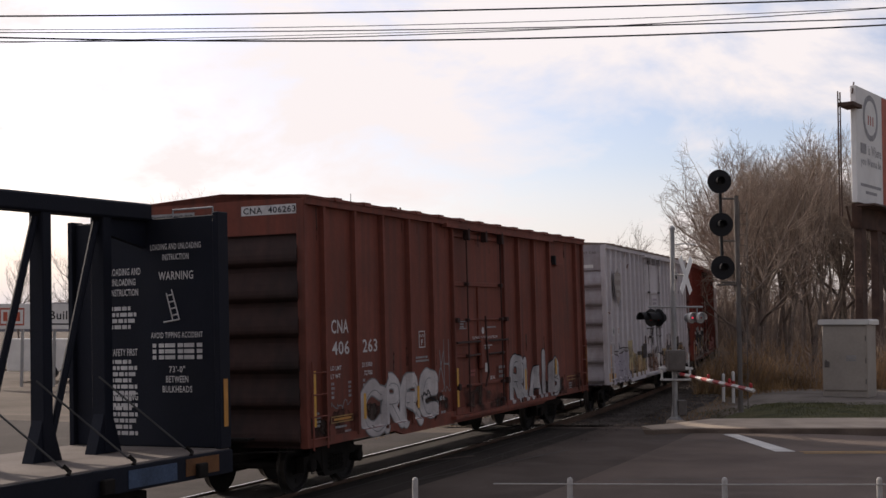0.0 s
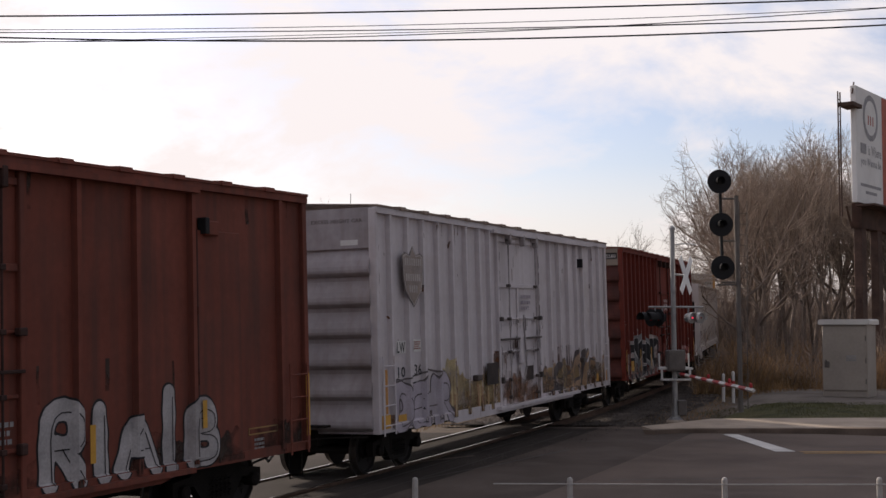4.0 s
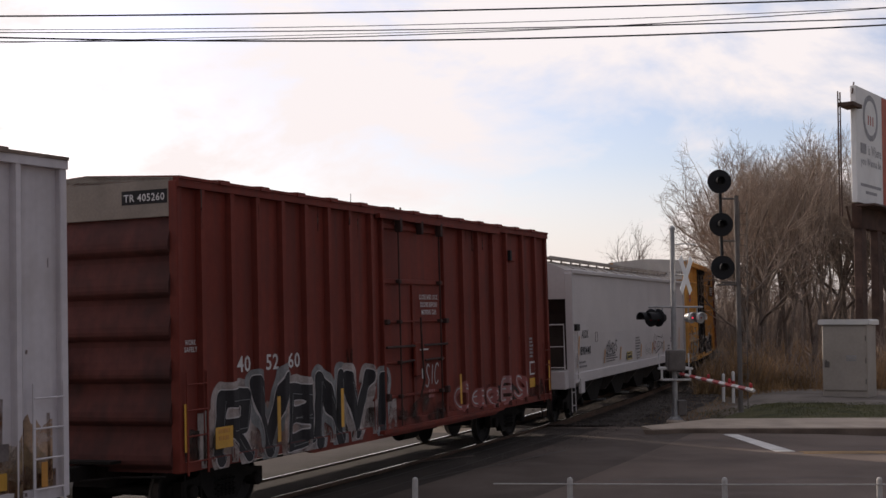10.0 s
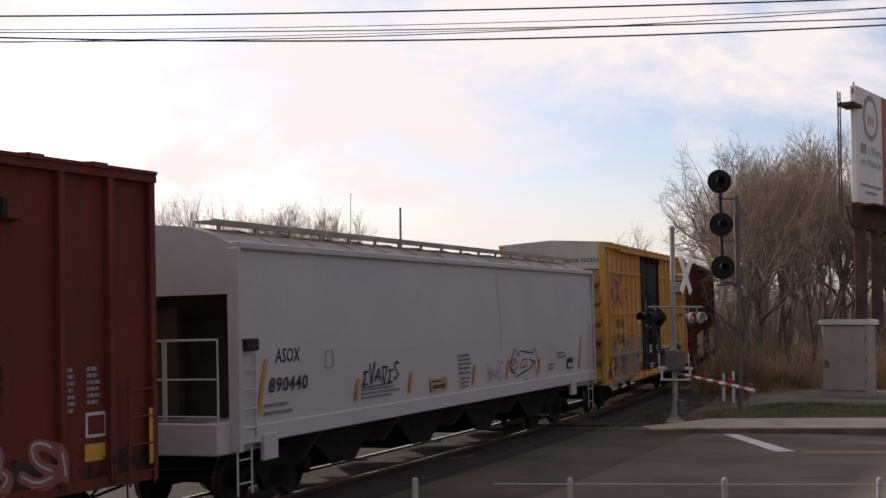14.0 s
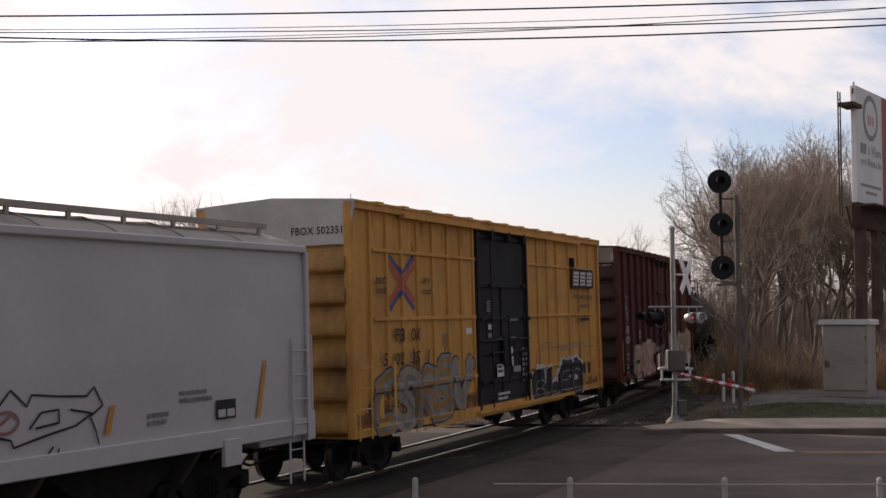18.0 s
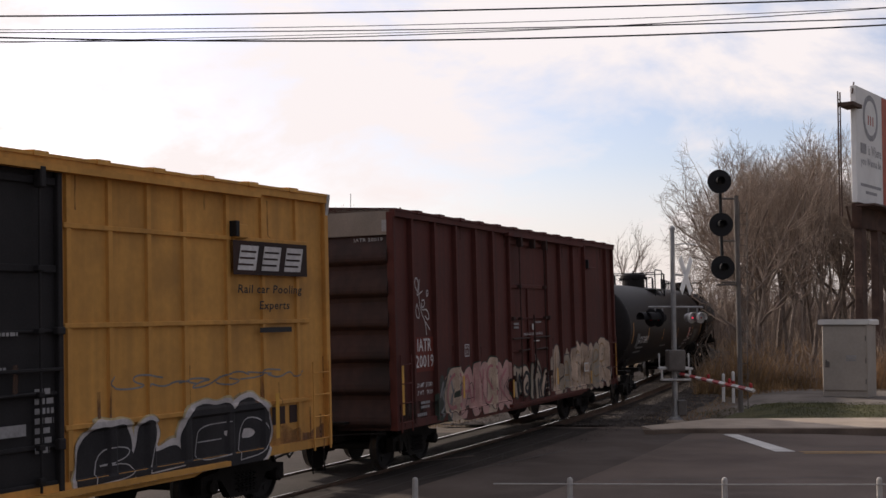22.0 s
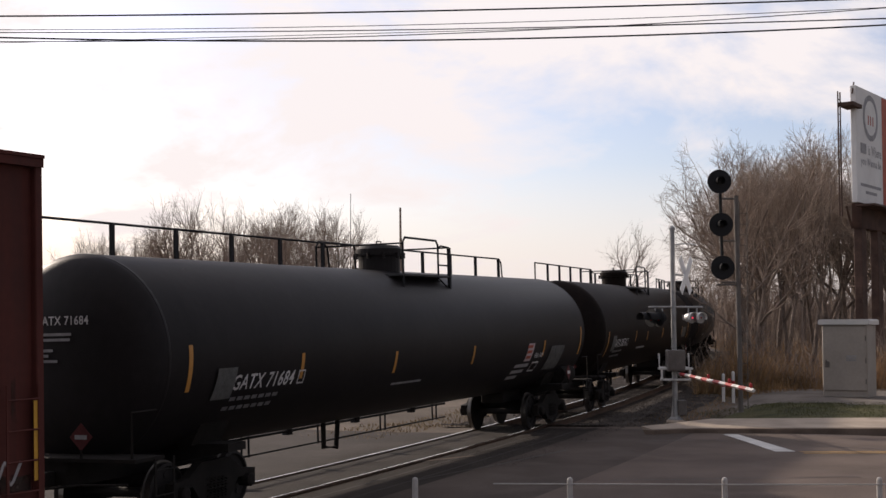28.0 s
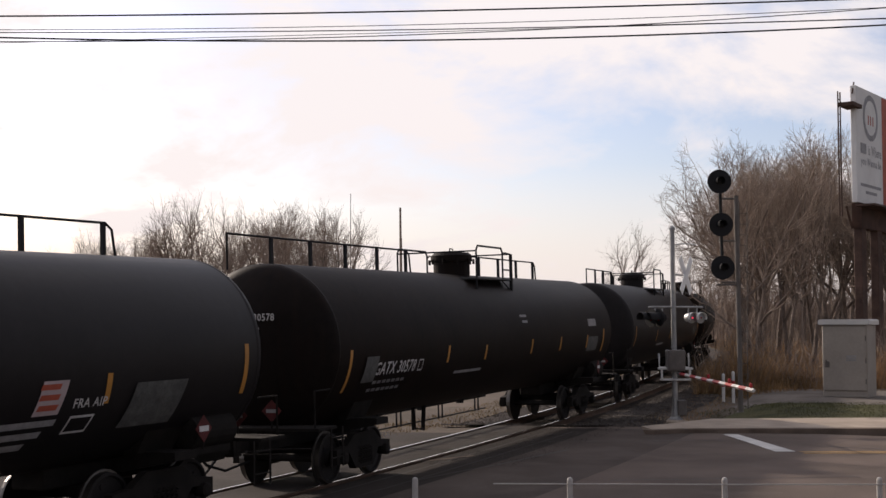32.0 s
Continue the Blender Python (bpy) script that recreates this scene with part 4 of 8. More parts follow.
M_GREYGEAR = mat("chipped_grey_gear", (0.34, 0.31, 0.31), 0.7, var=0.3, scale=4, fine=14, dirt=1.0, dirt_color=(0.055, 0.038, 0.032))
M_HW = mat("worn_door_gear", (0.09, 0.075, 0.07), 0.7, 0.3, var=0.4, scale=5, dirt=0.5)
# soot on the ends, with the shade they stand in added to the colour
M_DARKBROWN = mat("shaded_sooty_brown", (0.046, 0.023, 0.019), 0.85, var=0.3, scale=0.7, fine=6, bump=0.1, dirt=0.9, dirt_color=(0.018, 0.014, 0.013), streak=0.35)
M_DARKRED = mat("shaded_sooty_red_end", (0.088, 0.026, 0.021), 0.85, var=0.3, scale=0.7, fine=6, bump=0.1, dirt=0.9, dirt_color=(0.036, 0.018, 0.016), streak=0.35)
M_BEIGE = mat("dull_beige_plate", (0.24, 0.20, 0.165), 0.7, var=0.15, scale=1.5, dirt=0.4, dirt_color=(0.14, 0.11, 0.09))
M_ROOF = mat("galvanised_roof", (0.44, 0.42, 0.40), 0.6, 0.2, var=0.15, scale=1.0, dirt=0.5, dirt_color=(0.25, 0.19, 0.15))


def strips(car, L, rows, material=M_SAFETY):
    for x, z0, z1 in rows:
        plate(car, "reflector_strip", x - L - 0.05, x - L + 0.05, z0, z1, material, -1.60, thick=0.003)


def spaced(a, b, n):
    return [a + (b - a) * i / (n - 1) for i in range(n)]


# brown car behind the flat car
ribs = [0.70, 1.87, 3.03, 4.21, 5.34, 10.56, 11.72, 12.95, 15.22]
car, L, dep = boxcar("boxcar", "oxide brown ribbed boxcar with white numbers and pale graffiti", 0.0, 16.0, M_BROWN, ribs, (6.42, 9.62), M_BROWN, inset=13.25, plate_h=0.62, end_paint=M_DARKBROWN, hardware=M_RODDARK, hood=(5.9, 13.0), rib_half=0.052, panel=(13.05, 14.12))
side_text(car, "CNA", 1.02 - L, 2.70, 0.65, 0.24, M_LETTER)
side_text(car, "406", 1.04 - L, 2.33, 0.65, 0.24, M_LETTER)
side_text(car, "263", 2.22 - L, 2.34, 0.60, 0.24, M_LETTER)
side_text(car, "LD LMT", 0.97 - L, 2.07, 0.40, 0.075, M_LETTER)
side_text(car, "LT WT", 0.97 - L, 1.93, 0.36, 0.075, M_LETTER)
side_text(car, "213300", 2.18 - L, 2.08, 0.41, 0.085, M_LETTER)
side_text(car, "72700", 2.26 - L, 1.93, 0.33, 0.085, M_LETTER)
for x in (0.98, 1.62):
    small_print(car, x - L, 1.82, 0.13, 4, 0.045, M_LETTERGREY)
small_print(car, 2.20 - L, 1.82, 0.08, 4, 0.05, M_LETTERGREY)
scribble(car, 0.95 - L, 1.65 - L, 1.38, 1.58, M_SPRAYG, dep, 9, 0.022, 14)
for a, b, c, d in ((0.95, 1.77, 1.17, 1.19), (0.95, 1.77, 1.27, 1.29), (0.95, 0.97, 1.17, 1.29), (1.75, 1.77, 1.17, 1.29)):
    plate(car, "stencil_frame", a - L, b - L, c, d, M_YLINE)
plate(car, "painted_line", 1.05 - L, 1.7 - L, 1.21, 1.25, M_ORANGE)
small_print(car, 1.1 - L, 1.08, 0.6, 1, 0.035, M_LETTERGREY)
small_print(car, 1.45 - L, 0.99, 0.25, 3, 0.035, M_LETTERGREY)
small_print(car, 0.34 - L, 1.36, 0.25, 4, 0.04, M_LETTERGREY)
for a, b, c, d in ((4.72, 5.02, 2.35, 2.37), (4.72, 5.02, 2.66, 2.68), (4.72, 4.74, 2.35, 2.68), (5.0, 5.02, 2.35, 2.68)):
    plate(car, "stencil_frame", a - L, b - L, c, d, M_LETTER)
side_text(car, "F", 4.83 - L, 2.40, 0.08, 0.11, M_LETTER)
side_text(car, "PLATE", 4.77 - L, 2.56, 0.20, 0.05, M_LETTER)
small_print(car, 4.55 - L, 2.14, 0.75, 2, 0.04, M_LETTERGREY)
side_text(car, "60 K", 5.70 - L, 1.25, 0.26, 0.09, M_LETTER)
small_print(car, 5.75 - L, 0.98, 0.3, 2, 0.05, M_LETTERGREY)
strips(car, L, ((0.19, 1.18, 2.10), (2.05, 1.17, 1.62), (4.40, 1.19, 1.62), (6.45, 1.50, 1.87), (6.45, 1.06, 1.42), (10.75, 1.17, 1.66), (13.12, 1.42, 1.82), (15.9, 1.07, 2.08)))
graffiti(car, 2.08 - L, 5.46 - L, 0.92, 1.82, ["C", "R", "R", "e"], [(0.34, M_SPRAYG, 0), (0.29, M_SPRAYBRIGHT, 0), (0.02, M_SPRAYG, 0.09)], dep, 3, "faded white bubble lettering with red gaps", 0.0, True)
scribble(car, 4.75 - L, 5.3 - L, 1.2, 1.55, M_SPRAYK, dep, 12, 0.03, 12)
graffiti(car, 9.92 - L, 13.5 - L, 0.94, 1.93, ["R", "I", "A", "I", "B"], [(0.34, M_SPRAYK, 0), (0.28, M_SPRAYW, 0), (0.02, M_SPRAYK, 0.08)], dep, 5, "silver bubble lettering with black outlines", 0.0, True)
graffiti(car, 5.68 - L, 6.25 - L, 1.5, 2.4, ["fork", "H"], [(0.035, M_SPRAYG, 0)], dep, 8, "thin grey scrawl", 0.0)
scribble(car, 5.75 - L, 6.25 - L, 1.38, 1.55, M_SPRAYG, dep, 10, 0.025, 9)
for a, b, c, d in ((6.72, 7.12, 2.68, 2.70), (6.72, 7.12, 2.83, 2.85), (7.10, 7.12, 2.68, 2.85)):
    plate(car, "stencil_frame", a - L, b - L, c, d, M_LETTERGREY, -1.552)
small_print(car, 6.76 - L, 2.77, 0.3, 2, 0.035, M_LETTERGREY, -1.552)
part("round_mark", lathe(bmesh.new(), [(-1.556, 0.04), (-1.556, 0.075), (-1.552, 0.075), (-1.552, 0.04)], 20, "y", (8.10 - L, 0, 2.63)), M_LETTER, car)
plate(car, "round_mark_bar", 8.09 - L, 8.11 - L, 2.57, 2.69, M_LETTER, -1.553)
small_print(car, 8.24 - L, 2.68, 0.75, 1, 0.035, M_LETTERGREY, -1.552)
side_text(car, "CLOSE AND LOCK DOORS BEFORE MOVING CAR", 7.46 - L, 2.45, 1.55, 0.06, M_LETTER, -1.552)
plate(car, "painted_line", 7.95 - L, 8.45 - L, 2.29, 2.31, M_LETTER, -1.63)
small_print(car, 7.98 - L, 2.22, 0.4, 1, 0.05, M_LETTERGREY, -1.63)
plate(car, "notice", 7.98 - L, 8.12 - L, 1.72, 1.92, M_LETTER, -1.63)
side_text(car, "SEAL", 8.48 - L, 1.53, 0.32, 0.08, M_LETTER, -1.552)
small_print(car, 9.05 - L, 1.75, 0.4, 3, 0.06, M_LETTERGREY, -1.552)
small_print(car, 7.3 - L, 1.75, 0.3, 2, 0.05, M_SPRAYR, -1.552)
for a, b, c, d in ((14.35, 15.15, 1.20, 1.22), (14.35, 15.15, 1.29, 1.31), (14.35, 14.37, 1.20, 1.31), (15.13, 15.15, 1.20, 1.31)):
    plate(car, "stencil_frame", a - L, b - L, c, d, M_YLINE)
small_print(car, 14.5 - L, 1.10, 0.3, 3, 0.04, M_LETTERGREY)
part("number_board", cube(-L - 0.006, -L, -1.47, -0.38, 4.71, 4.87), M_LETTER, car, "white painted panel with the car number")
end_text(car, "CNA  406263", -0.42, 4.735, 1.0, 0.11, M_LETTERDK, -L - 0.010)
part("notice_board", cube(-L - 0.006, -L, 0.55, 1.45, 4.69, 4.83), M_LETTERGREY, car)
end_text(car, "EXCESS HEIGHT CAR", 1.42, 4.715, 0.84, 0.08, M_LETTERDK, -L - 0.010)
rust_shade_runs(car, scatter(-L + 0.1, L - 0.1, (1.3, 2.4, 4.85), 26, 72, (0.2, 0.6), (0.03, 0.08)), M_RUSTDARK, dep, 72)
rust_shade_runs(car, [(r - L + 0.08, 4.8, 3.8, 0.06) for r in ribs], M_SEAM, dep, 172, wander=0.002)
spray_cloud(car, -L + 0.15, L - 0.15, 0.88, 1.5, M_GRIMEDK, dep, 81, 8, "dark road dirt along the sill")

# pale grey car
ribs = [0.64, 1.44, 2.20, 2.97, 3.77, 4.56, 5.35, 6.0, 10.48, 11.27, 12.07, 12.86, 13.48, 14.43, 15.18]
car, L, dep = boxcar("boxcar", "pale grey weathered boxcar with shield emblem and layered graffiti", 18.4, 34.4, M_GREY, ribs, (6.52, 9.58), M_GREY, top=5.02, inset=13.25, hardware=M_GREYGEAR, hood=(6.1, 14.2), plate_paint=M_ENDGREY, end_paint=M_ENDGREY, roof_paint=M_ROOFRUST, rib_half=0.05)
shield = [(1.22, 4.20), (1.42, 4.16), (1.58, 4.33), (1.74, 4.16), (1.95, 4.20), (2.10, 4.14), (2.06, 3.75), (2.0, 3.45), (1.6, 3.14), (1.2, 3.45), (1.11, 3.75), (1.08, 4.14)]
bm = prism(bmesh.new(), [(a - L, b) for a, b in shield], -1.601, -1.598, "y")
emblem = part("emblem", bm, M_EMBLEMDK, car, "worn brown shield emblem edged in grey")
for sc, m, y in ((0.95, M_EMBLEM, -1.603), (0.88, M_EMBLEMFILL, -1.607)):
    part("emblem_field", prism(bmesh.new(), [(1.585 + (a - 1.585) * sc - L, 3.76 + (b - 3.76) * sc) for a, b in shield], y - 0.003, y, "y"), m, emblem)
for z, a, b in ((4.02, 1.18, 2.0), (3.72, 1.22, 1.96), (3.5, 1.38, 1.8)):
    bm = bmesh.new()
    x = a
    while x < b - 0.05:
        box(bm, x - L, x + 0.07 - L, -1.613, -1.611, z - 0.07, z + 0.07)
        x += 0.105
    tagged(part("emblem_lettering", bm, M_EMBLEM, emblem, "worn pale lettering"), kind="stuff")
plate(car, "number_panel", 0.96 - L, 1.41 - L, 2.27, 2.51, M_WHITE)
side_text(car, "LW", 0.98 - L, 2.28, 0.36, 0.21, M_LETTERDK, -1.503)
plate(car, "number_panel", 1.76 - L, 2.14 - L, 2.28, 2.52, M_WHITE)
small_print(car, 1.78 - L, 2.46, 0.33, 4, 0.025, M_PINKS, -1.503)
side_text(car, "10", 1.01 - L, 1.81, 0.33, 0.21, M_LETTERDK)
side_text(car, "36", 1.79 - L, 1.82, 0.34, 0.22, M_LETTERDK)
for k, z in enumerate((2.15, 1.85, 1.5)):
    spray_cloud(car, 3.1 - L + 0.15 * k, 6.5 - L, 0.88, z, (M_SPRAYY, M_OCHREWASH, M_SPRAYO)[k], dep, 11 + 0.4 * k, 7, "faded ochre sprayed paint")
for k, z in enumerate((2.0, 1.75, 1.4)):
    spray_cloud(car, 9.6 - L, 15.8 - L, 0.88, z, (M_SPRAYO, M_OCHREWASH, M_RUSTWASH)[k], dep, 12 + 0.4 * k, 12, "faded orange and brown sprayed paint")
spray_cloud(car, 0.72 - L, 3.5 - L, 0.88, 1.85, M_SPRAYL, dep, 67, 6, "faded lilac sprayed paint")
graffiti(car, 0.78 - L, 3.55 - L, 0.92, 1.72, ["D", "E", "H", "R"], [(0.42, M_SPRAYDULL, 0), (0.35, M_LILACS, 0), (0.03, M_SPRAYDULL, 0.12)], dep, 13, "lilac lettering with dull dark outlines", 0.0, True)
bm = bmesh.new()
ribbon(bm, [(0.75 - L, 1.72), (1.3 - L, 1.78), (2.0 - L, 1.84), (2.4 - L, 1.92), (3.0 - L, 1.84)], 0.04, dep, 0.012)
part("scrawl", bm, M_SPRAYDULL, car)
graffiti(car, 9.8 - L, 12.6 - L, 0.98, 1.70, ["hook", "K", "snake", "A"], [(0.30, M_SPRAYDULL, 0), (0.23, (M_SPRAYO, M_SPRAYDULL, M_OCHREWASH), 0), (0.04, M_SPRAYDULL, 0.06)], dep, 14, "worn orange and dark grey lettering", 0.1, True)
graffiti(car, 12.5 - L, 14.9 - L, 1.0, 1.85, ["bolt", "K", "zig"], [(0.26, M_SPRAYDULL, 0), (0.17, M_SPRAYO, 0.04), (0.04, M_SPRAYDULL, 0.08)], dep, 15, "worn dark sprayed lettering", 0.1, True)
strips(car, L, ((0.25, 1.19, 2.0), (15.55, 1.0, 1.3)), M_ORANGE)
plate(car, "painted_patch", 0.08 - L, 0.46 - L, 0.92, 1.17, M_SAFETY, -1.572, "yellow painted patch")
plate(car, "yellow_label", 0.95 - L, 1.35 - L, 0.92, 1.12, M_SAFETY, -1.512)
plate(car, "yellow_label", 14.6 - L, 15.05 - L, 1.02, 1.22, M_SAFETY)
plate(car, "defect_box", 5.55 - L, 6.28 - L, 1.42, 1.90, M_RUSTBLACK, -1.605, "rusty black panel")
plate(car, "test_label", 14.56 - L, 15.08 - L, 1.36, 1.56, M_EMBLEMDK, -1.50)
for x, z in ((4.95, 1.55), (13.2, 1.62)):
    part("bracket", cube(x - L, x - L + 0.30, -1.62, -1.49, z, z + 0.12, 0.015), M_HW, car)
rust_shade_runs(car, scatter(-L + 0.1, L - 0.1, (1.25, 1.05, 4.85), 90, 61, (0.12, 0.45), (0.02, 0.06)), M_RUSTRUN, dep, 62)
rust_shade_runs(car, scatter(6.5 - L, 9.6 - L, (2.9, 2.4, 2.1, 1.45), 70, 63, (0.06, 0.3), (0.03, 0.10)), M_RUSTDARK, dep, 64, 0.004)
rust_shade_runs(car, [(d - L, 4.4 - 0.4 * k, 0.3, 0.05) for k in range(8) for d in (6.62, 9.5)], M_RUSTDARK, dep, 77, 0.03)
rust_shade_runs(car, [(r - L + 0.065, 4.85, 3.9, 0.035) for r in ribs], M_RIBSHADE, dep, 69, wander=0.002)
rust_shade_runs(car, [(0.12 - L + 0.05 * k, 4.7 - 0.2 * k, 0.9, 0.12) for k in range(3)], M_RUSTWASH, dep, 70)
rust_shade_runs(car, scatter(6.2 - L, 10.2 - L, (1.6, 1.3), 34, 75, (0.2, 0.6), (0.05, 0.16)), M_RUSTWASH, dep, 76, 0.004)
scribble(car, 7.9 - L, 8.25 - L, 1.9, 2.4, M_SPRAYK, dep, 65, 0.03, 12)
part("black_square", cube(8.45 - L, 8.95 - L, -1.556, -1.552, 1.38, 1.72), M_RUSTBLACK, car)
small_print(car, 8.15 - L, 3.35, 0.75, 3, 0.08, M_SPRAYL, -1.552)
spray_cloud(car, -L + 0.15, L - 0.15, 0.88, 1.25, M_RUSTWASH, dep, 68, 9, "brown rust dust along the sill")
spray_cloud(car, 9.2 - L, 15.7 - L, 0.86, 1.22, M_RUSTHEAVY, dep, 91, 11, "heavy brown rust along the bottom edge")
spray_cloud(car, 3.3 - L, 6.7 - L, 0.86, 1.12, M_RUSTHEAVY, dep, 92, 11, "heavy brown rust along the bottom edge")
spray_cloud(car, 6.55 - L, 9.55 - L, 0.86, 1.75, M_RUSTWASH, dep, 171, 9, "brown rust on the lower door")
rust_drips(car, 6.6 - L, 9.5 - L, 1.2, 2.35, 16, M_RUSTHEAVY, dep, 172, 0.45, 0.06)
rust_drips(car, 6.6 - L, 9.5 - L, 2.9, 4.6, 5, M_RUSTHEAVY, dep, 173, 0.3, 0.035)
rust_drips(car, 9.7 - L, 15.8 - L, 1.3, 2.2, 16, M_RUSTHEAVY, dep, 174, 0.7, 0.06)
rust_drips(car, 9.7 - L, 15.8 - L, 2.4, 4.7, 12, M_RUSTHEAVY, dep, 175, 0.15, 0.04, "dark rust chip in the paint")
rust_drips(car, 0.3 - L, 6.4 - L, 2.4, 4.7, 9, M_RUSTHEAVY, dep, 176, 0.15, 0.035, "dark rust chip in the paint")
rust_drips(car, 3.4 - L, 6.4 - L, 1.2, 1.9, 7, M_RUSTHEAVY, dep, 177, 0.6, 0.05)
rust_shade_runs(car, [(x - L, 2.0 + 0.15 * math.sin(x * 9), 0.9, 0.16) for x in (6.35, 6.45, 5.4, 4.6, 3.82, 10.5, 11.3, 12.1, 12.9)], M_RUSTHEAVY, dep, 93)
end_text(car, "EXCESS HEIGHT CAR", -0.25, 4.72, 1.05, 0.07, M_EMBLEMDK, -L - 0.006)
part("number_board", cube(-L - 0.005, -L, -1.20, -0.85, 4.30, 4.40), M_WHITE, car)

# red car
ribs = [0.61, 1.40, 2.13, 2.90, 3.65, 4.45, 5.23, 6.08, 10.41, 11.3, 12.19, 13.05, 14.15, 15.05]
car, L, dep = boxcar("boxcar", "dark red ribbed boxcar with black and white graffiti", 36.55, 52.5, M_RED, ribs, (6.5, 9.45), M_RED, plate_paint=M_BEIGE, inset=13.2, plate_h=0.55, end_paint=M_DARKRED, hardware=M_RODDARK)
for ch, x in (("40", 1.59), ("52", 2.43), ("60", 3.11)):
    side_text(car, ch, x - L, 2.17, 0.38, 0.25, M_LETTER)
side_text(car, "WORK", 0.24 - L, 2.62, 0.26, 0.075, M_LETTER, -1.50)
side_text(car, "SAFELY", 0.22 - L, 2.52, 0.32, 0.075, M_LETTER, -1.50)
side_text(car, "CLOSE AND LOCK", 8.15 - L, 3.30, 0.90, 0.10, M_LETTER, -1.552)
side_text(car, "DOORS BEFORE", 8.20 - L, 3.15, 0.82, 0.10, M_LETTER, -1.552)
side_text(car, "MOVING CAR", 8.25 - L, 3.00, 0.72, 0.10, M_LETTER, -1.552)
small_print(car, 14.25 - L, 2.35, 0.2, 7, 0.05, M_LETTERGREY)
small_print(car, 14.65 - L, 2.35, 0.25, 6, 0.05, M_LETTERGREY)
plate(car, "test_label", 14.62 - L, 15.0 - L, 1.50, 1.82, M_LETTER)
plate(car, "test_label", 14.66 - L, 14.96 - L, 1.54, 1.78, M_RED, -1.502)
plate(car, "yellow_label", 14.60 - L, 14.98 - L, 1.2, 1.42, M_SAFETY)
strips(car, L, ((0.10, 1.13, 1.80), (2.62, 1.04, 1.75), (4.75, 1.09, 1.75), (10.05, 1.12, 1.74), (15.78, 1.07, 1.81)))
graffiti(car, 0.95 - L, 6.95 - L, 0.90, 1.98, ["R", "V", "B", "N", "V", "I"], [(0.52, (M_SPRAYMIX, M_SPRAYG), 0), (0.31, M_SPRAYBRIGHT, 0), (0.275, M_SPRAYK, 0), (0.012, M_SPRAYG, 0.09)], dep, 21,
         "angular black lettering edged in white", 0.1, True, True)
spray_cloud(car, 0.5 - L, 7.0 - L, 0.86, 1.75, M_SPRAYMIX, dep, 95, 9, "white and rusty sprayed ground")
plate(car, "yellow_label", 0.82 - L, 1.28 - L, 1.10, 1.41, M_SAFETY, -1.60)
small_print(car, 0.9 - L, 1.32, 0.3, 2, 0.06, M_ORANGE, -1.606)
graffiti(car, 8.36 - L, 9.0 - L, 1.60, 1.92, ["S", "I", "C"], [(0.04, M_SPRAYW, 0)], dep, 22, "small white scrawl", 0.05, True)
plate(car, "notice", 8.02 - L, 8.14 - L, 1.75, 1.95, M_LETTER, -1.63)
plate(car, "painted_line", 7.95 - L, 8.35 - L, 2.30, 2.33, M_LETTER, -1.63)
small_print(car, 8.5 - L, 1.45, 0.3, 2, 0.06, M_SPRAYR, -1.552)
graffiti(car, 9.9 - L, 14.3 - L, 0.98, 1.45, ["ring", "e", "hook", "B", "loop"], [(0.16, M_SPRAYR, 0.03), (0.035, M_SPRAYW, 0)], dep, 23, "thin white outlines over faded red paint", 0.0, True)
part("number_board", cube(-L - 0.005, -L, -1.40, -0.62, 4.64, 4.84), M_BLACKDOOR, car, "black panel with the car number")
end_text(car, "TR 405260", -0.66, 4.68, 0.70, 0.11, M_LETTER, -L - 0.010)
rust_shade_runs(car, scatter(-L + 0.1, L - 0.1, (1.3, 2.4, 4.85), 26, 71, (0.2, 0.6), (0.03, 0.08)), M_RUSTDARK, dep, 71)
rust_shade_runs(car, [(r - L + 0.085, 4.8, 3.8, 0.045) for r in ribs], M_SEAM, dep, 171, wander=0.002)
spray_cloud(car, -L + 0.15, L - 0.15, 0.88, 1.5, M_GRIMEDK, dep, 82, 8, "dark road dirt along the sill")

# yellow car
ribs = [0.85, 1.57, 2.25, 3.0, 3.78, 4.57, 5.33, 6.05, 9.75, 10.54, 11.34, 12.14, 13.19, 14.13, 15.12]
car, L, dep = boxcar("boxcar", "ochre yellow gridded boxcar with black door and sprayed lettering", 74.5, 90.55, M_YELLOW, ribs, (6.2, 9.6), M_BLACKDOOR, top=5.05, plate_paint=M_ROOF,
                     bars=(4.2, 2.93, 1.65), trim=M_YELLOW, end_paint=M_YELLOWEND, rib_out=1.535, roof_paint=M_YELLOW, plate_top=True, inset=13.35, hood=(2.1, 13.9), rib_half=0.05)
for body, x, z, w in (("next", 1.02, 3.58, 0.46), ("load", 1.02, 3.40, 0.46), ("any", 3.20, 3.58, 0.36), ("road", 3.18, 3.40, 0.44)):
    side_text(car, body, x - L, z, w, 0.15, M_LETTERDK, -1.548, slant=0.15)
for s1, m, w in ((1, M_REDLOGO, 0.0), (-1, M_REDLOGO, 0.0), (1, M_BLUELOGO, 0.17), (-1, M_BLUELOGO, 0.17)):
    for half in (-1, 1):
        # each arm of the crossing emblem, red inside and blue outside
        bm = bmesh.new()
        pts = [(2.29 - L + half * 0.05, 3.62 + s1 * 0.02), (2.29 - L + half * 0.57, 3.62 + s1 * 0.37)]
        pts = [(x, z + s1 * w * 0.8) for x, z in pts] if w else pts
        ribbon(bm, pts, 0.15 if w else 0.19, dep, 0.004 if w else 0.007)
        part("emblem_arm", bm, m, car)
for ch, x in (("FB", 1.80), ("OX", 2.56)):
    side_text(car, ch, x - L, 2.50, 0.48, 0.25, M_LETTERDK, -1.548, slant=0.12)
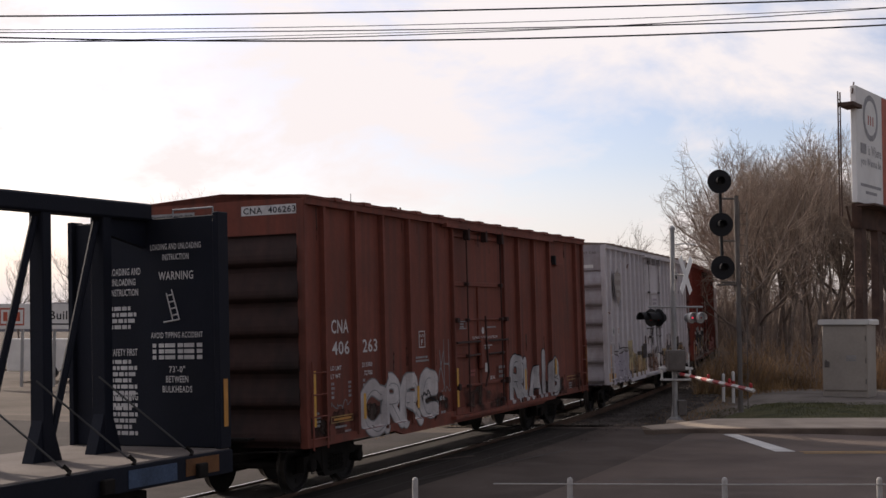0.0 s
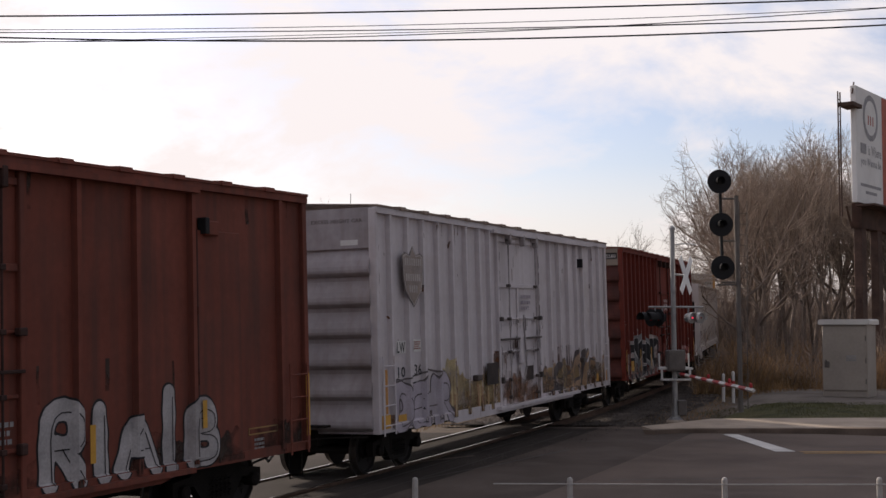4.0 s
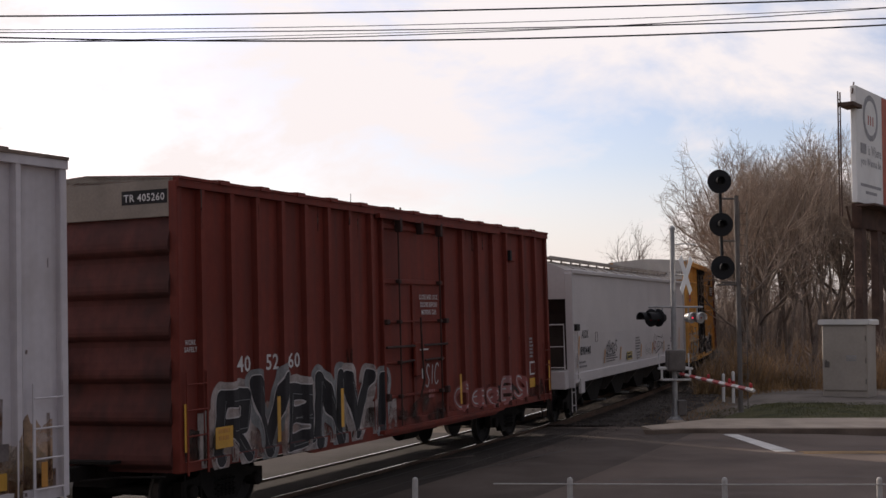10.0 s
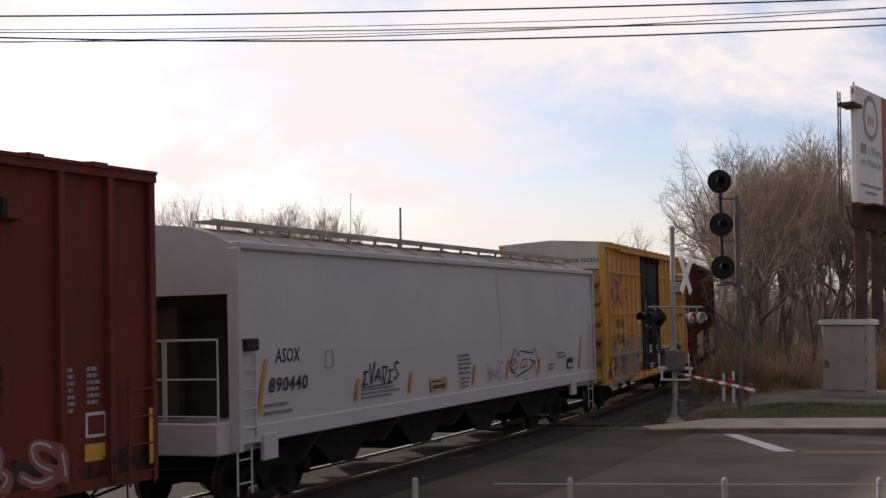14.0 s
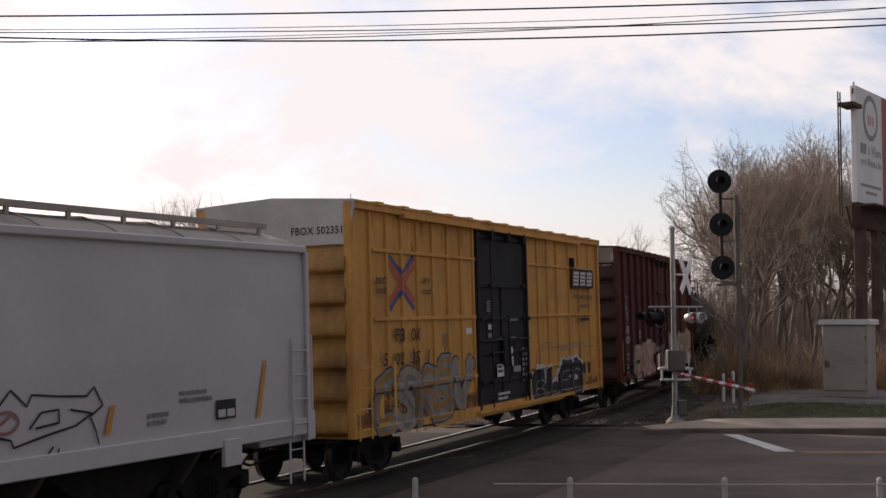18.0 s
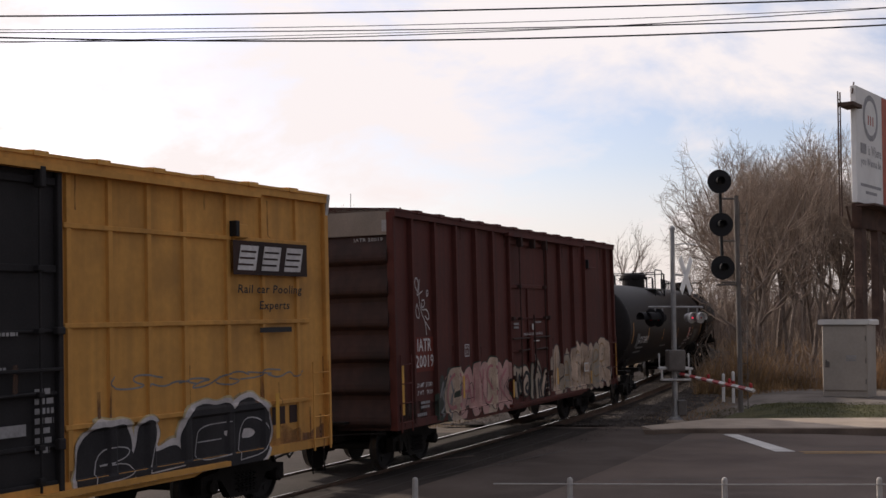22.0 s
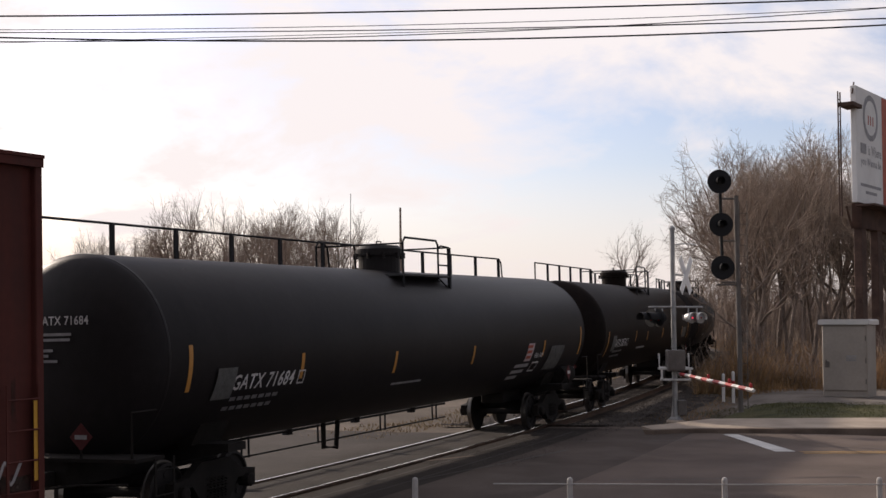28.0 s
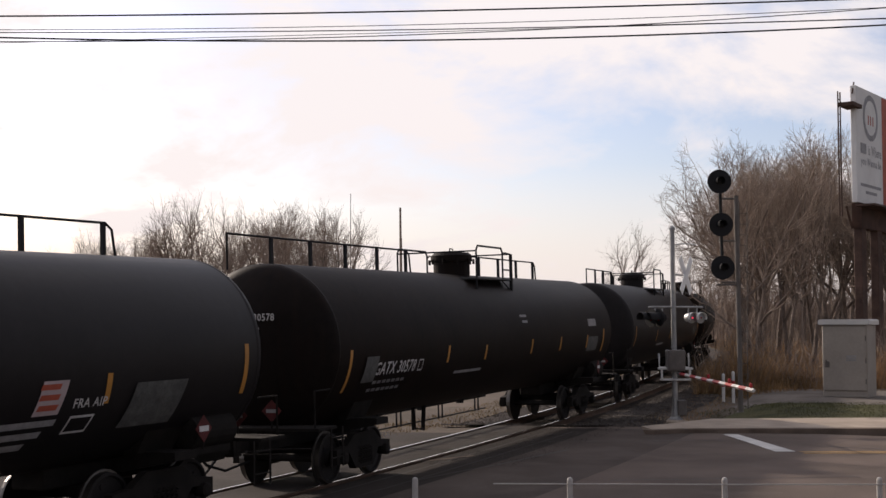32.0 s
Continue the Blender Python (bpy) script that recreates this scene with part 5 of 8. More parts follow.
for ch, x, w in (("5", 1.28, 0.19), ("02", 1.80, 0.42), ("35", 2.56, 0.42), ("1", 3.36, 0.1)):
    side_text(car, ch, x - L, 2.06, w, 0.24, M_LETTERDK, -1.548, slant=0.12)
plate(car, "logo_panel", 13.22 - L, 15.3 - L, 3.65, 4.17, M_DARKBROWN, -1.60, "dark brown panel with a white logo of slanted strokes")
for i in range(3):
    x = 13.32 - L + i * 0.64
    logo = part("logo_stroke", prism(bmesh.new(), [(x, 3.72), (x + 0.10, 4.10), (x + 0.58, 4.10), (x + 0.48, 3.72)], -1.609, -1.606, "y"), M_LETTER, car)
    for k in range(3):
        part("logo_gap", cube(x + 0.02 + k * 0.04, x + 0.42 + k * 0.04, -1.613, -1.610, 3.79 + k * 0.10, 3.82 + k * 0.10), M_DARKBROWN, logo)
side_text(car, "Rail car Pooling", 13.33 - L, 3.33, 1.8, 0.17, M_LETTERDK, -1.601, slant=0.1)
side_text(car, "Experts", 13.9 - L, 3.08, 0.85, 0.17, M_LETTERDK, -1.601, slant=0.1)
plate(car, "painted_bar", 13.9 - L, 14.8 - L, 2.76, 2.84, M_LETTERDK, -1.601)
for a, b, c, d in ((6.76, 7.07, 3.04, 3.06), (6.76, 7.07, 3.26, 3.28), (6.76, 6.78, 3.04, 3.28), (7.05, 7.07, 3.04, 3.28)):
    plate(car, "stencil_frame", a - L, b - L, c, d, M_LETTERGREY, -1.552)
small_print(car, 6.8 - L, 3.20, 0.22, 3, 0.035, M_LETTERGREY, -1.552)
plate(car, "notice", 6.82 - L, 7.10 - L, 2.64, 2.76, M_WHITE, -1.552)
plate(car, "notice", 6.80 - L, 7.12 - L, 2.46, 2.56, M_LETTERGREY, -1.552)
small_print(car, 7.55 - L, 2.40, 1.35, 1, 0.05, M_LETTERGREY, -1.552)
small_print(car, 8.3 - L, 2.82, 0.65, 1, 0.045, M_LETTERGREY, -1.552)
plate(car, "notice", 7.33 - L, 7.77 - L, 1.56, 1.84, M_WHITE, -1.552)
small_print(car, 7.37 - L, 1.76, 0.36, 2, 0.06, M_LETTERDK, -1.557)
plate(car, "notice", 8.02 - L, 8.22 - L, 1.78, 2.0, M_LETTER, -1.63)
part("round_mark", lathe(bmesh.new(), [(-1.634, 0.04), (-1.634, 0.085), (-1.630, 0.085), (-1.630, 0.04)], 20, "y", (8.12 - L, 0, 2.14)), M_LETTER, car)
small_print(car, 9.1 - L, 2.1, 0.35, 7, 0.07, M_LETTERGREY, -1.552)
plate(car, "notice", 8.45 - L, 8.95 - L, 1.62, 1.76, M_LETTERGREY, -1.552)
small_print(car, 7.36 - L, 1.14, 0.9, 2, 0.06, M_LETTER, -1.552)
plate(car, "patch", 4.26 - L, 4.56 - L, 2.34, 2.60, M_YELLOWEND)
plate(car, "notice", 5.60 - L, 5.95 - L, 2.57, 2.70, M_WHITE)
strips(car, L, ((1.66, 1.18, 2.13), (14.35, 1.1, 1.8)), M_SAFETY)
plate(car, "painted_patch", 1.02 - L, 1.36 - L, 1.06, 1.58, M_SAFETY, -1.498, "yellow painted patch")
plate(car, "yellow_label", 1.0 - L, 1.5 - L, 0.88, 1.04, M_SAFETY, -1.56)
spray_cloud(car, 0.7 - L, 6.4 - L, 0.88, 1.6, M_RUSTWASH, dep, 181, 9, "brown road dirt on the yellow side")
rust_drips(car, 0.8 - L, 6.4 - L, 1.5, 2.3, 9, M_RUSTWASH, dep, 182, 0.8, 0.09, "brown run of dirt down the yellow paint")
rust_drips(car, 9.9 - L, 15.6 - L, 1.5, 2.4, 8, M_RUSTWASH, dep, 183, 0.8, 0.08, "brown run of dirt down the yellow paint")
rust_drips(car, 0.8 - L, 6.4 - L, 4.4, 4.9, 5, M_RUSTWASH, dep, 184, 0.5, 0.05, "brown run of dirt down the yellow paint")
graffiti(car, 0.95 - L, 5.7 - L, 0.95, 2.0, ["C", "S", "R", "B", "V"], [(0.50, M_SPRAYBLUE, 0), (0.43, (M_SPRAYG, M_SPRAYDUST, M_SPRAYG), 0), (0.33, (M_YELLOWEND, M_SPRAYDUST, M_YELLOWEND), 0), (0.10, M_SPRAYG, 0.03)], dep, 31,
         "grey and beige lettering with blue-black shadows", 0.25, True)
graffiti(car, 9.95 - L, 14.2 - L, 0.95, 1.62, ["B", "L", "E", "D"], [(0.66, M_HALO, 0), (0.60, M_SPRAYBRIGHT, 0), (0.45, M_SPRAYK, 0), (0.02, M_SPRAYW, 0.13)], dep, 32,
         "black sprayed lettering on a white ground", 0.1, True)
graffiti(car, 10.6 - L, 15.2 - L, 2.02, 2.25, ["snake", "zig", "loop", "hook", "comb", "zig"], [(0.03, M_SPRAYG, 0)], dep, 33, "thin grey scrawl", 0.0)
for a, b in ((14.35, 14.72), (14.85, 15.2)):
    plate(car, "test_label", a - L, b - L, 1.30, 1.58, M_DARKBROWN)
end_text(car, "FBOX 502351", -0.38, 4.46, 1.02, 0.14, M_LETTERDK, -L - 0.006)
end_text(car, "EXCESS HEIGHT CAR", 1.4, 4.48, 1.0, 0.09, M_LETTERDK, -L - 0.006)
rust_shade_runs(car, scatter(-L + 0.1, L - 0.1, (1.3, 2.4, 4.85), 26, 73, (0.2, 0.6), (0.03, 0.08)), M_RUSTWASH, dep, 73)
for a, b in ((0.15, 6.1), (9.7, 15.9)):
    spray_cloud(car, a - L, b - L, 0.88, 1.35, M_RUSTWASH, dep, 85 + a, 8, "brown road dirt along the sill")

# maroon car
ribs = [0.87, 2.04, 3.21, 4.39, 5.49, 10.69, 11.89, 13.05, 15.36]
car, L, dep = boxcar("boxcar", "dark maroon ribbed boxcar with a band of faded graffiti", 92.95, 109.2, M_MAROON, ribs, (6.6, 9.6), M_MAROON, plate_paint=M_BEIGE, inset=13.2, plate_h=0.48, end_paint=M_DARKBROWN, hardware=M_RODDARK, rib_half=0.052, panel=(13.12, 14.28))
plate(car, "painted_patch", 1.05 - L, 2.02 - L, 1.88, 2.56, M_RED, -1.493)
side_text(car, "IATR", 1.18 - L, 2.28, 0.70, 0.25, M_LETTER, -1.50)
side_text(car, "20019", 1.08 - L, 1.96, 0.90, 0.25, M_LETTER, -1.50)
side_text(car, "LD LMT  211800", 1.10 - L, 1.58, 0.80, 0.085, M_LETTER)
side_text(car, "LT WT    74100", 1.10 - L, 1.43, 0.80, 0.085, M_LETTER)
small_print(car, 1.3 - L, 1.25, 0.45, 2, 0.05, M_LETTERGREY)
small_print(car, 1.1 - L, 1.02, 0.6, 2, 0.06, M_LETTERGREY)
for a, b, c, d in ((3.75, 4.01, 2.09, 2.11), (3.75, 4.01, 2.33, 2.35), (3.75, 3.77, 2.09, 2.35), (3.99, 4.01, 2.09, 2.35)):
    plate(car, "stencil_frame", a - L, b - L, c, d, M_LETTER)
side_text(car, "F", 3.85 - L, 2.12, 0.07, 0.10, M_LETTER)
side_text(car, "PLATE", 3.79 - L, 2.26, 0.18, 0.045, M_LETTER)
part("round_mark", lathe(bmesh.new(), [(-1.556, 0.04), (-1.556, 0.08), (-1.552, 0.08), (-1.552, 0.04)], 20, "y", (8.30 - L, 0, 2.66)), M_LETTER, car)
plate(car, "round_mark_bar", 8.29 - L, 8.31 - L, 2.60, 2.72, M_LETTER, -1.553)
side_text(car, "CLOSE AND LOCK DOORS BEFORE MOVING CAR", 7.55 - L, 2.46, 1.5, 0.06, M_LETTER, -1.552)
small_print(car, 8.45 - L, 2.75, 0.6, 1, 0.04, M_LETTERGREY, -1.552)
small_print(car, 6.85 - L, 2.72, 0.38, 2, 0.05, M_LETTERGREY, -1.552)
plate(car, "notice", 8.18 - L, 8.30 - L, 1.82, 2.02, M_LETTER, -1.63)
plate(car, "painted_line", 8.1 - L, 8.55 - L, 2.30, 2.33, M_LETTER, -1.63)
strips(car, L, ((0.22, 1.12, 2.05), (3.38, 1.23, 1.70), (6.60, 1.04, 1.45), (10.1, 1.15, 1.57), (13.3, 1.0, 1.35), (16.1, 1.1, 2.05)))
bm = bmesh.new()
for line in ([(1.28, 3.45), (1.15, 3.52), (1.12, 3.68), (1.22, 3.74), (1.32, 3.62), (1.26, 3.45), (1.20, 3.36), (1.50, 3.47)], [(1.36, 3.70), (1.30, 3.40), (1.40, 3.05), (1.62, 2.86), (1.66, 2.60)],
             [(1.22, 3.22), (1.14, 3.10), (1.18, 2.95), (1.32, 2.93), (1.32, 3.08), (1.20, 3.22)], [(1.45, 3.28), (1.60, 3.30), (1.58, 3.16), (1.44, 3.14), (1.46, 3.28), (1.42, 3.08), (1.70, 3.12), (1.82, 2.98), (1.76, 2.88), (1.60, 2.98)],
             [(1.72, 3.36), (1.80, 3.42), (1.78, 3.50), (1.70, 3.46), (1.72, 3.36)], [(1.62, 2.86), (1.84, 2.70)]):
    ribbon(bm, smooth_path([(x - L, z) for x, z in line]), 0.032, dep, 0.006)
part("scrawl", bm, M_SPRAYBRIGHT, car, "white looping spray tag")
spray_cloud(car, 1.95 - L, 3.0 - L, 0.88, 1.75, M_SPRAYGREEN, dep, 49, 9, "dark green sprayed paint")
spray_cloud(car, 2.6 - L, 6.55 - L, 0.88, 1.95, M_SPRAYP, dep, 43, 9, "faded pink sprayed paint")
spray_cloud(car, 9.7 - L, 15.4 - L, 0.88, 2.15, M_SPRAYT, dep, 44, 12, "faded tan sprayed paint")
graffiti(car, 2.2 - L, 3.2 - L, 0.9, 1.75, ["bolt", "fork"], [(0.26, M_SPRAYGREEN, 0), (0.09, M_SPRAYG, 0.05)], dep, 50, "dark green and grey spikes", 0.2)
graffiti(car, 2.75 - L, 6.45 - L, 0.95, 1.85, ["C", "A", "N", "S", "K"], [(0.56, M_SPRAYGREEN, 0), (0.50, (M_TANS, M_PINKS, M_PINKS), 0), (0.02, M_SPRAYK, 0.17), (0.08, M_PINKDEEP, -0.10)], dep, 45, "pink and tan lettering outlined in dark green", 0.15, True)
graffiti(car, 6.75 - L, 9.5 - L, 0.98, 1.75, ["zig", "hook", "I", "bolt", "A"], [(0.34, M_SPRAYGREEN, 0), (0.25, (M_SPRAYT, M_TANS, M_SPRAYDUST), 0), (0.10, M_SPRAYK, 0.08)], dep, 46, "broken tan and black lettering on the door", 0.1, True)
graffiti(car, 9.85 - L, 15.3 - L, 0.98, 2.05, ["I", "A", "S", "K", "e", "R"], [(0.58, M_SPRAYDULL, 0), (0.52, (M_TANS, M_SPRAYDUST, M_TANS), 0), (0.025, M_SPRAYG, 0.16), (0.05, M_OCHRES, -0.1)], dep, 47, "tan lettering outlined in grey", 0.1, True)
plate(car, "stencil_frame", 12.55 - L, 12.95 - L, 1.35, 1.60, M_LETTER, -1.61)
plate(car, "stencil_field", 12.59 - L, 12.91 - L, 1.39, 1.56, M_TANS, -1.616)
graffiti(car, 14.9 - L, 16.0 - L, 1.0, 1.4, ["A", "zig"], [(0.06, M_SPRAYW, 0)], dep, 48, "white scrawl", 0.0, True)
spray_cloud(car, -L + 0.15, L - 0.15, 0.88, 1.4, M_GRIMEDK, dep, 83, 8, "dark road dirt along the sill")
rust_shade_runs(car, scatter(-L + 0.1, L - 0.1, (1.3, 2.4, 4.85), 26, 84, (0.2, 0.6), (0.03, 0.08)), M_RUSTDARK, dep, 84)
rust_shade_runs(car, [(r - L + 0.08, 4.8, 3.8, 0.06) for r in ribs], M_SEAM, dep, 184, wander=0.002)
end_text(car, "IATR 20019", -0.75, 4.40, 0.6, 0.07, M_LETTERGREY, -L - 0.01)
part("chalk_mark", cube(-L - 0.006, -L, -1.47, -1.33, 4.58, 4.80), M_LETTERGREY, car)


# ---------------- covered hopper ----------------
# near-black brown that carries the shade inside the hopper's end bays
M_BAY = mat("shaded_bay", (0.042, 0.031, 0.026), 0.85, var=0.3, scale=1.2, dirt=0.5, dirt_color=(0.024, 0.019, 0.017))
M_DUSTY = mat("dusty_walkway", (0.34, 0.30, 0.265), 0.85, var=0.2, scale=1.5, dirt=0.5, dirt_color=(0.2, 0.16, 0.13))


def hopper():
    near, far = 54.25, 72.9
    car, L = add_car("hopper_car", "pale grey smooth-sided covered hopper car with black lettering", "freight car", near, far, 7.3)
    y, top, low = 1.58, 4.05, 1.36
    for sgn in (1, -1):
        me_out = [(sgn * -y, low), (sgn * -(y + 0.03), 2.4), (sgn * -(y + 0.02), 3.4), (sgn * -y, top), (sgn * -(y - 0.05), top), (sgn * -(y - 0.05), low)]
        part("side_sheet", prism(bmesh.new(), me_out, -L, L, "x"), M_HOPPER, car)
        part("side_sill", cube(-L, L, *sorted((-sgn * 1.48, -sgn * 1.64)), 1.10, 1.37, 0.015), M_HOPPER, car)
        part("top_chord", cube(-L, L, *sorted((-sgn * 1.50, -sgn * 1.66)), top - 0.02, top + 0.10, 0.02), M_HOPPER, car)
        for x in (-L, L):
            part("end_post", cube(x - 0.05, x + 0.05, *sorted((-sgn * 1.46, -sgn * 1.66)), 1.0, top, 0.015), M_HOPPER, car)
        for x in (-L + 0.6, L - 2.35):
            jack = part("jacking_pad", cube(x, x + 0.42, *sorted((-sgn * 1.60, -sgn * 1.68)), 0.82, 1.22, 0.01), M_HOPPER, car)
    roof_out = [(-1.60, top + 0.02), (-1.2, top + 0.22), (-0.75, top + 0.36), (0, top + 0.42), (0.75, top + 0.36), (1.2, top + 0.22), (1.60, top + 0.02)]
    roof = part("roof", prism(bmesh.new(), roof_out + [(1.5, top - 0.05), (-1.5, top - 0.05)], -L, L, "x"), M_DUSTY, car)
    for i in range(1, 13):
        x = -L + 2 * L * i / 13
        part("roof_seam", prism(bmesh.new(), [(a * 1.003, b + 0.02) for a, b in roof_out] + [(1.5, top), (-1.5, top)], x - 0.03, x + 0.03, "x"), M_DUSTY, roof)
    # running boards along the roof with their stands
    for sgn in (1, -1):
        yb = -sgn * 0.80
        rb = part("running_board", cube(-L + 0.35, L - 0.15, yb - 0.16, yb + 0.16, top + 0.43, top + 0.47), M_DUSTY, car)
        part("board_edge", cube(-L + 0.35, L - 0.15, yb - sgn * 0.17 - 0.01, yb - sgn * 0.17 + 0.01, top + 0.40, top + 0.49), M_DUSTY, rb)
        for i in range(17):
            x = -L + 0.55 + (2 * L - 0.9) * i / 16
            part("board_stand", cube(x - 0.035, x + 0.035, yb - sgn * 0.16 - 0.02, yb - sgn * 0.16 + 0.02, top + 0.12, top + 0.43), M_DUSTY, rb)
    for i in range(9):
        x = -L + 1.2 + (2 * L - 2.4) * i / 8
        part("hatch_cover", lathe(bmesh.new(), [(top + 0.34, 0.34), (top + 0.40, 0.34), (top + 0.42, 0.24), (top + 0.425, 0.02)], 20, "z", (x, 0, 0)), M_HOPPER, roof)
    for sgn in (-1, 1):
        e = sgn * L
        part("end_sheet", prism(bmesh.new(), [(-1.60, 3.36), (1.60, 3.36)] + roof_out[::-1], *sorted((e + sgn * 0.02, e - sgn * 0.05)), "x"), M_HOPPER, car)
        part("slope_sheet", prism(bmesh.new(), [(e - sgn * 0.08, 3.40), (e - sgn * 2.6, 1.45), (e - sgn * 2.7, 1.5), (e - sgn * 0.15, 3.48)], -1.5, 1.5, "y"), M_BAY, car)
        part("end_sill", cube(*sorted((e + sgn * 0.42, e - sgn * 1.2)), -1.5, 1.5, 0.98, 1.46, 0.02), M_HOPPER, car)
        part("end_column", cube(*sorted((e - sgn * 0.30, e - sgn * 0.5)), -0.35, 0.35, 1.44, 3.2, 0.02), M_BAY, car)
        # sheet added behind the opening, its shade in the dark colour
        part("bay_bulkhead", cube(*sorted((e - sgn * 0.62, e - sgn * 0.66)), -1.5, 1.5, 1.44, 3.40), M_BAY, car, "brown sheet at the back of the end bay, coloured dark for its shade")
        # end platform rail and ladders
        rail_ob = part("platform_rail", bar([(e + sgn * 0.36, -1.48, 1.44), (e + sgn * 0.36, -1.48, 2.68), (e + sgn * 0.36, 1.48, 2.68), (e + sgn * 0.36, 1.48, 1.44)], 0.02, 6), M_HOPPER, car)
        for yy in (-0.55, 0.55):
            part("rail_post", cube(*sorted((e + sgn * 0.34, e + sgn * 0.38)), yy - 0.03, yy + 0.03, 1.44, 2.70), M_HOPPER, rail_ob)
        for z in (1.55, 2.10):
            part("rail_bar", bar([(e + sgn * 0.36, -1.48, z), (e + sgn * 0.36, 1.48, z)], 0.016, 6), M_HOPPER, rail_ob)
        part("brake_platform", cube(*sorted((e, e + sgn * 0.4)), -1.3, 1.3, 1.46, 1.49), M_GALV, car)
    a, b = -L + 0.02, -L + 0.42
    ladder(car, "side_ladder", a, b, 1.2, 2.65, 5, -1.62, M_HOPPER)
    ladder(car, "side_ladder", L - 0.48, L - 0.05, 1.1, 2.65, 4, -1.62, M_HOPPER)
    part("release_box", cube(-L + 0.05, -L + 0.4, -1.74, -1.62, 2.5, 2.68, 0.01), M_BLACKDOOR, car)
    for x in (a, L - 0.45):
        ladder(car, "sill_step", x, x + 0.4, 0.35, 1.05, 2, -1.52, M_HOPPER)
    for x in (-5.2, -1.75, 1.75, 5.2):
        hp = part("outlet_hopper", prism(bmesh.new(), [(x - 1.55, 1.15), (x + 1.55, 1.15), (x + 0.42, 0.42), (x - 0.42, 0.42)], -1.2, 1.2, "y"), M_IRON, car)
        part("outlet_gate", cube(x - 0.5, x + 0.5, -0.75, 0.75, 0.34, 0.44), M_IRON, hp)
        part("gate_shaft", bar([(x + 0.45, -1.45, 0.4), (x + 0.45, 1.45, 0.4)], 0.03, 8), M_GALV, hp)
    for x in (-6.6, -3.45, 0.0, 3.45, 6.6):
        part("hopper_web", prism(bmesh.new(), [(-1.55, 1.12), (1.55, 1.12), (1.15, 0.62), (-1.15, 0.62)], x - 0.05, x + 0.05, "x"), M_HOPPERDK, car)
    bm = box(bmesh.new(), -L, L, -0.25, 0.25, 0.72, 1.0)
    part("centre_sill", bm, M_IRON, car)
    truck(car, -7.3); truck(car, 7.3)
    coupler(car, -L - 0.3, -1, 0.45); coupler(car, L + 0.3, 1, 0.45)
    dep = lambda x, z=0.0: 1.612
    yl = -1.615
    side_text(car, "ASOX", 1.08 - L, 2.28, 0.80, 0.23, M_LETTERDK, yl, slant=0.12)
    side_text(car, "890440", 0.88 - L, 1.82, 1.24, 0.24, M_LETTERDK, yl, slant=0.12)
    small_print(car, 0.72 - L, 1.61, 1.0, 2, 0.05, M_FAINT, yl, 2.4)
    for x, z0, z1 in ((0.55, 1.51, 2.35), (3.85, 1.50, 1.89), (6.14, 1.51, 1.91), (9.46, 1.48, 1.90), (11.56, 1.50, 1.90), (13.83, 1.51, 1.88)):
        q = (z1 - z0) * 0.30
        bm = prism(bmesh.new(), [(x - L - 0.05, z0), (x - L + 0.05, z0), (x - L + 0.05 + q, z1), (x - L - 0.05 + q, z1)], yl - 0.003, yl, "y")
        part("reflector_strip", bm, M_ORANGE, car)
    bm = prism(bmesh.new(), [(17.2 - L, 1.48), (17.3 - L, 1.48), (17.5 - L, 2.33), (17.4 - L, 2.33)], yl - 0.003, yl, "y")
    part("reflector_strip", bm, M_ORANGE, car)
    graffiti(car, 4.12 - L, 5.68 - L, 1.76, 2.06, ["sigma", "V", "A", "delta", "sigma", "S"], [(0.05, M_SPRAYK, 0)], dep, 51, "black hand-sprayed pointed letters", 0.06, True, True)
    bm = bmesh.new()
    ribbon(bm, [(4.1 - L, 1.72), (5.3 - L, 1.74)], 0.025, dep, 0.006)
    part("scrawl", bm, M_SPRAYK, car)
    small_print(car, 4.1 - L, 1.66, 1.6, 3, 0.035, M_FAINT, yl, 2.0)
    small_print(car, 8.62 - L, 2.10, 0.85, 5, 0.045, M_FAINT, yl, 2.0)
    small_print(car, 8.75 - L, 1.62, 0.5, 3, 0.045, M_FAINT, yl, 2.0)
    small_print(car, 7.2 - L, 1.64, 0.7, 1, 0.04, M_LETTERDK, yl - 0.006)
    small_print(car, 7.25 - L, 1.51, 0.7, 1, 0.08, M_LETTERDK, yl - 0.006)
    bm = bmesh.new()
    ribbon(bm, smooth_path([(11.13 - L, 3.98), (11.10 - L, 3.5), (11.22 - L, 3.0), (11.24 - L, 2.6), (11.30 - L, 2.2)]), 0.03, dep, 0.004)
    part("dent_crease", bm, M_CREASE, car, "faint crease in the side sheet")
    # doodle: a horned outline with a face, and a scrawl before it
    at = lambda pts: [(11.75 - L + 2.0 * u, 1.44 + 0.74 * v) for u, v in pts]
    bm = bmesh.new()
    for line in ([(0.2, 0.2), (0.05, 0.3), (0.0, 0.5), (0.2, 1.0), (0.33, 0.72), (0.37, 0.9), (0.6, 0.84), (0.85, 0.8), (0.92, 0.95), (1.0, 0.62), (0.88, 0.45), (0.93, 0.2), (0.96, -0.05)],
                 [(0.2, 0.2), (0.22, 0.08), (0.5, 0.22), (0.75, 0.32), (0.9, 0.5), (0.7, 0.6)], [(0.35, 0.35), (0.45, 0.6), (0.6, 0.62), (0.6, 0.4), (0.4, 0.35)], [(0.55, 0.02), (0.5, -0.1), (0.58, -0.14), (0.6, -0.02)]):
        ribbon(bm, at(line), 0.032, dep, 0.006)
    doodle = part("doodle", bm, M_SPRAYK, car, "black sprayed doodle of a horned face")
    bm = bmesh.new()
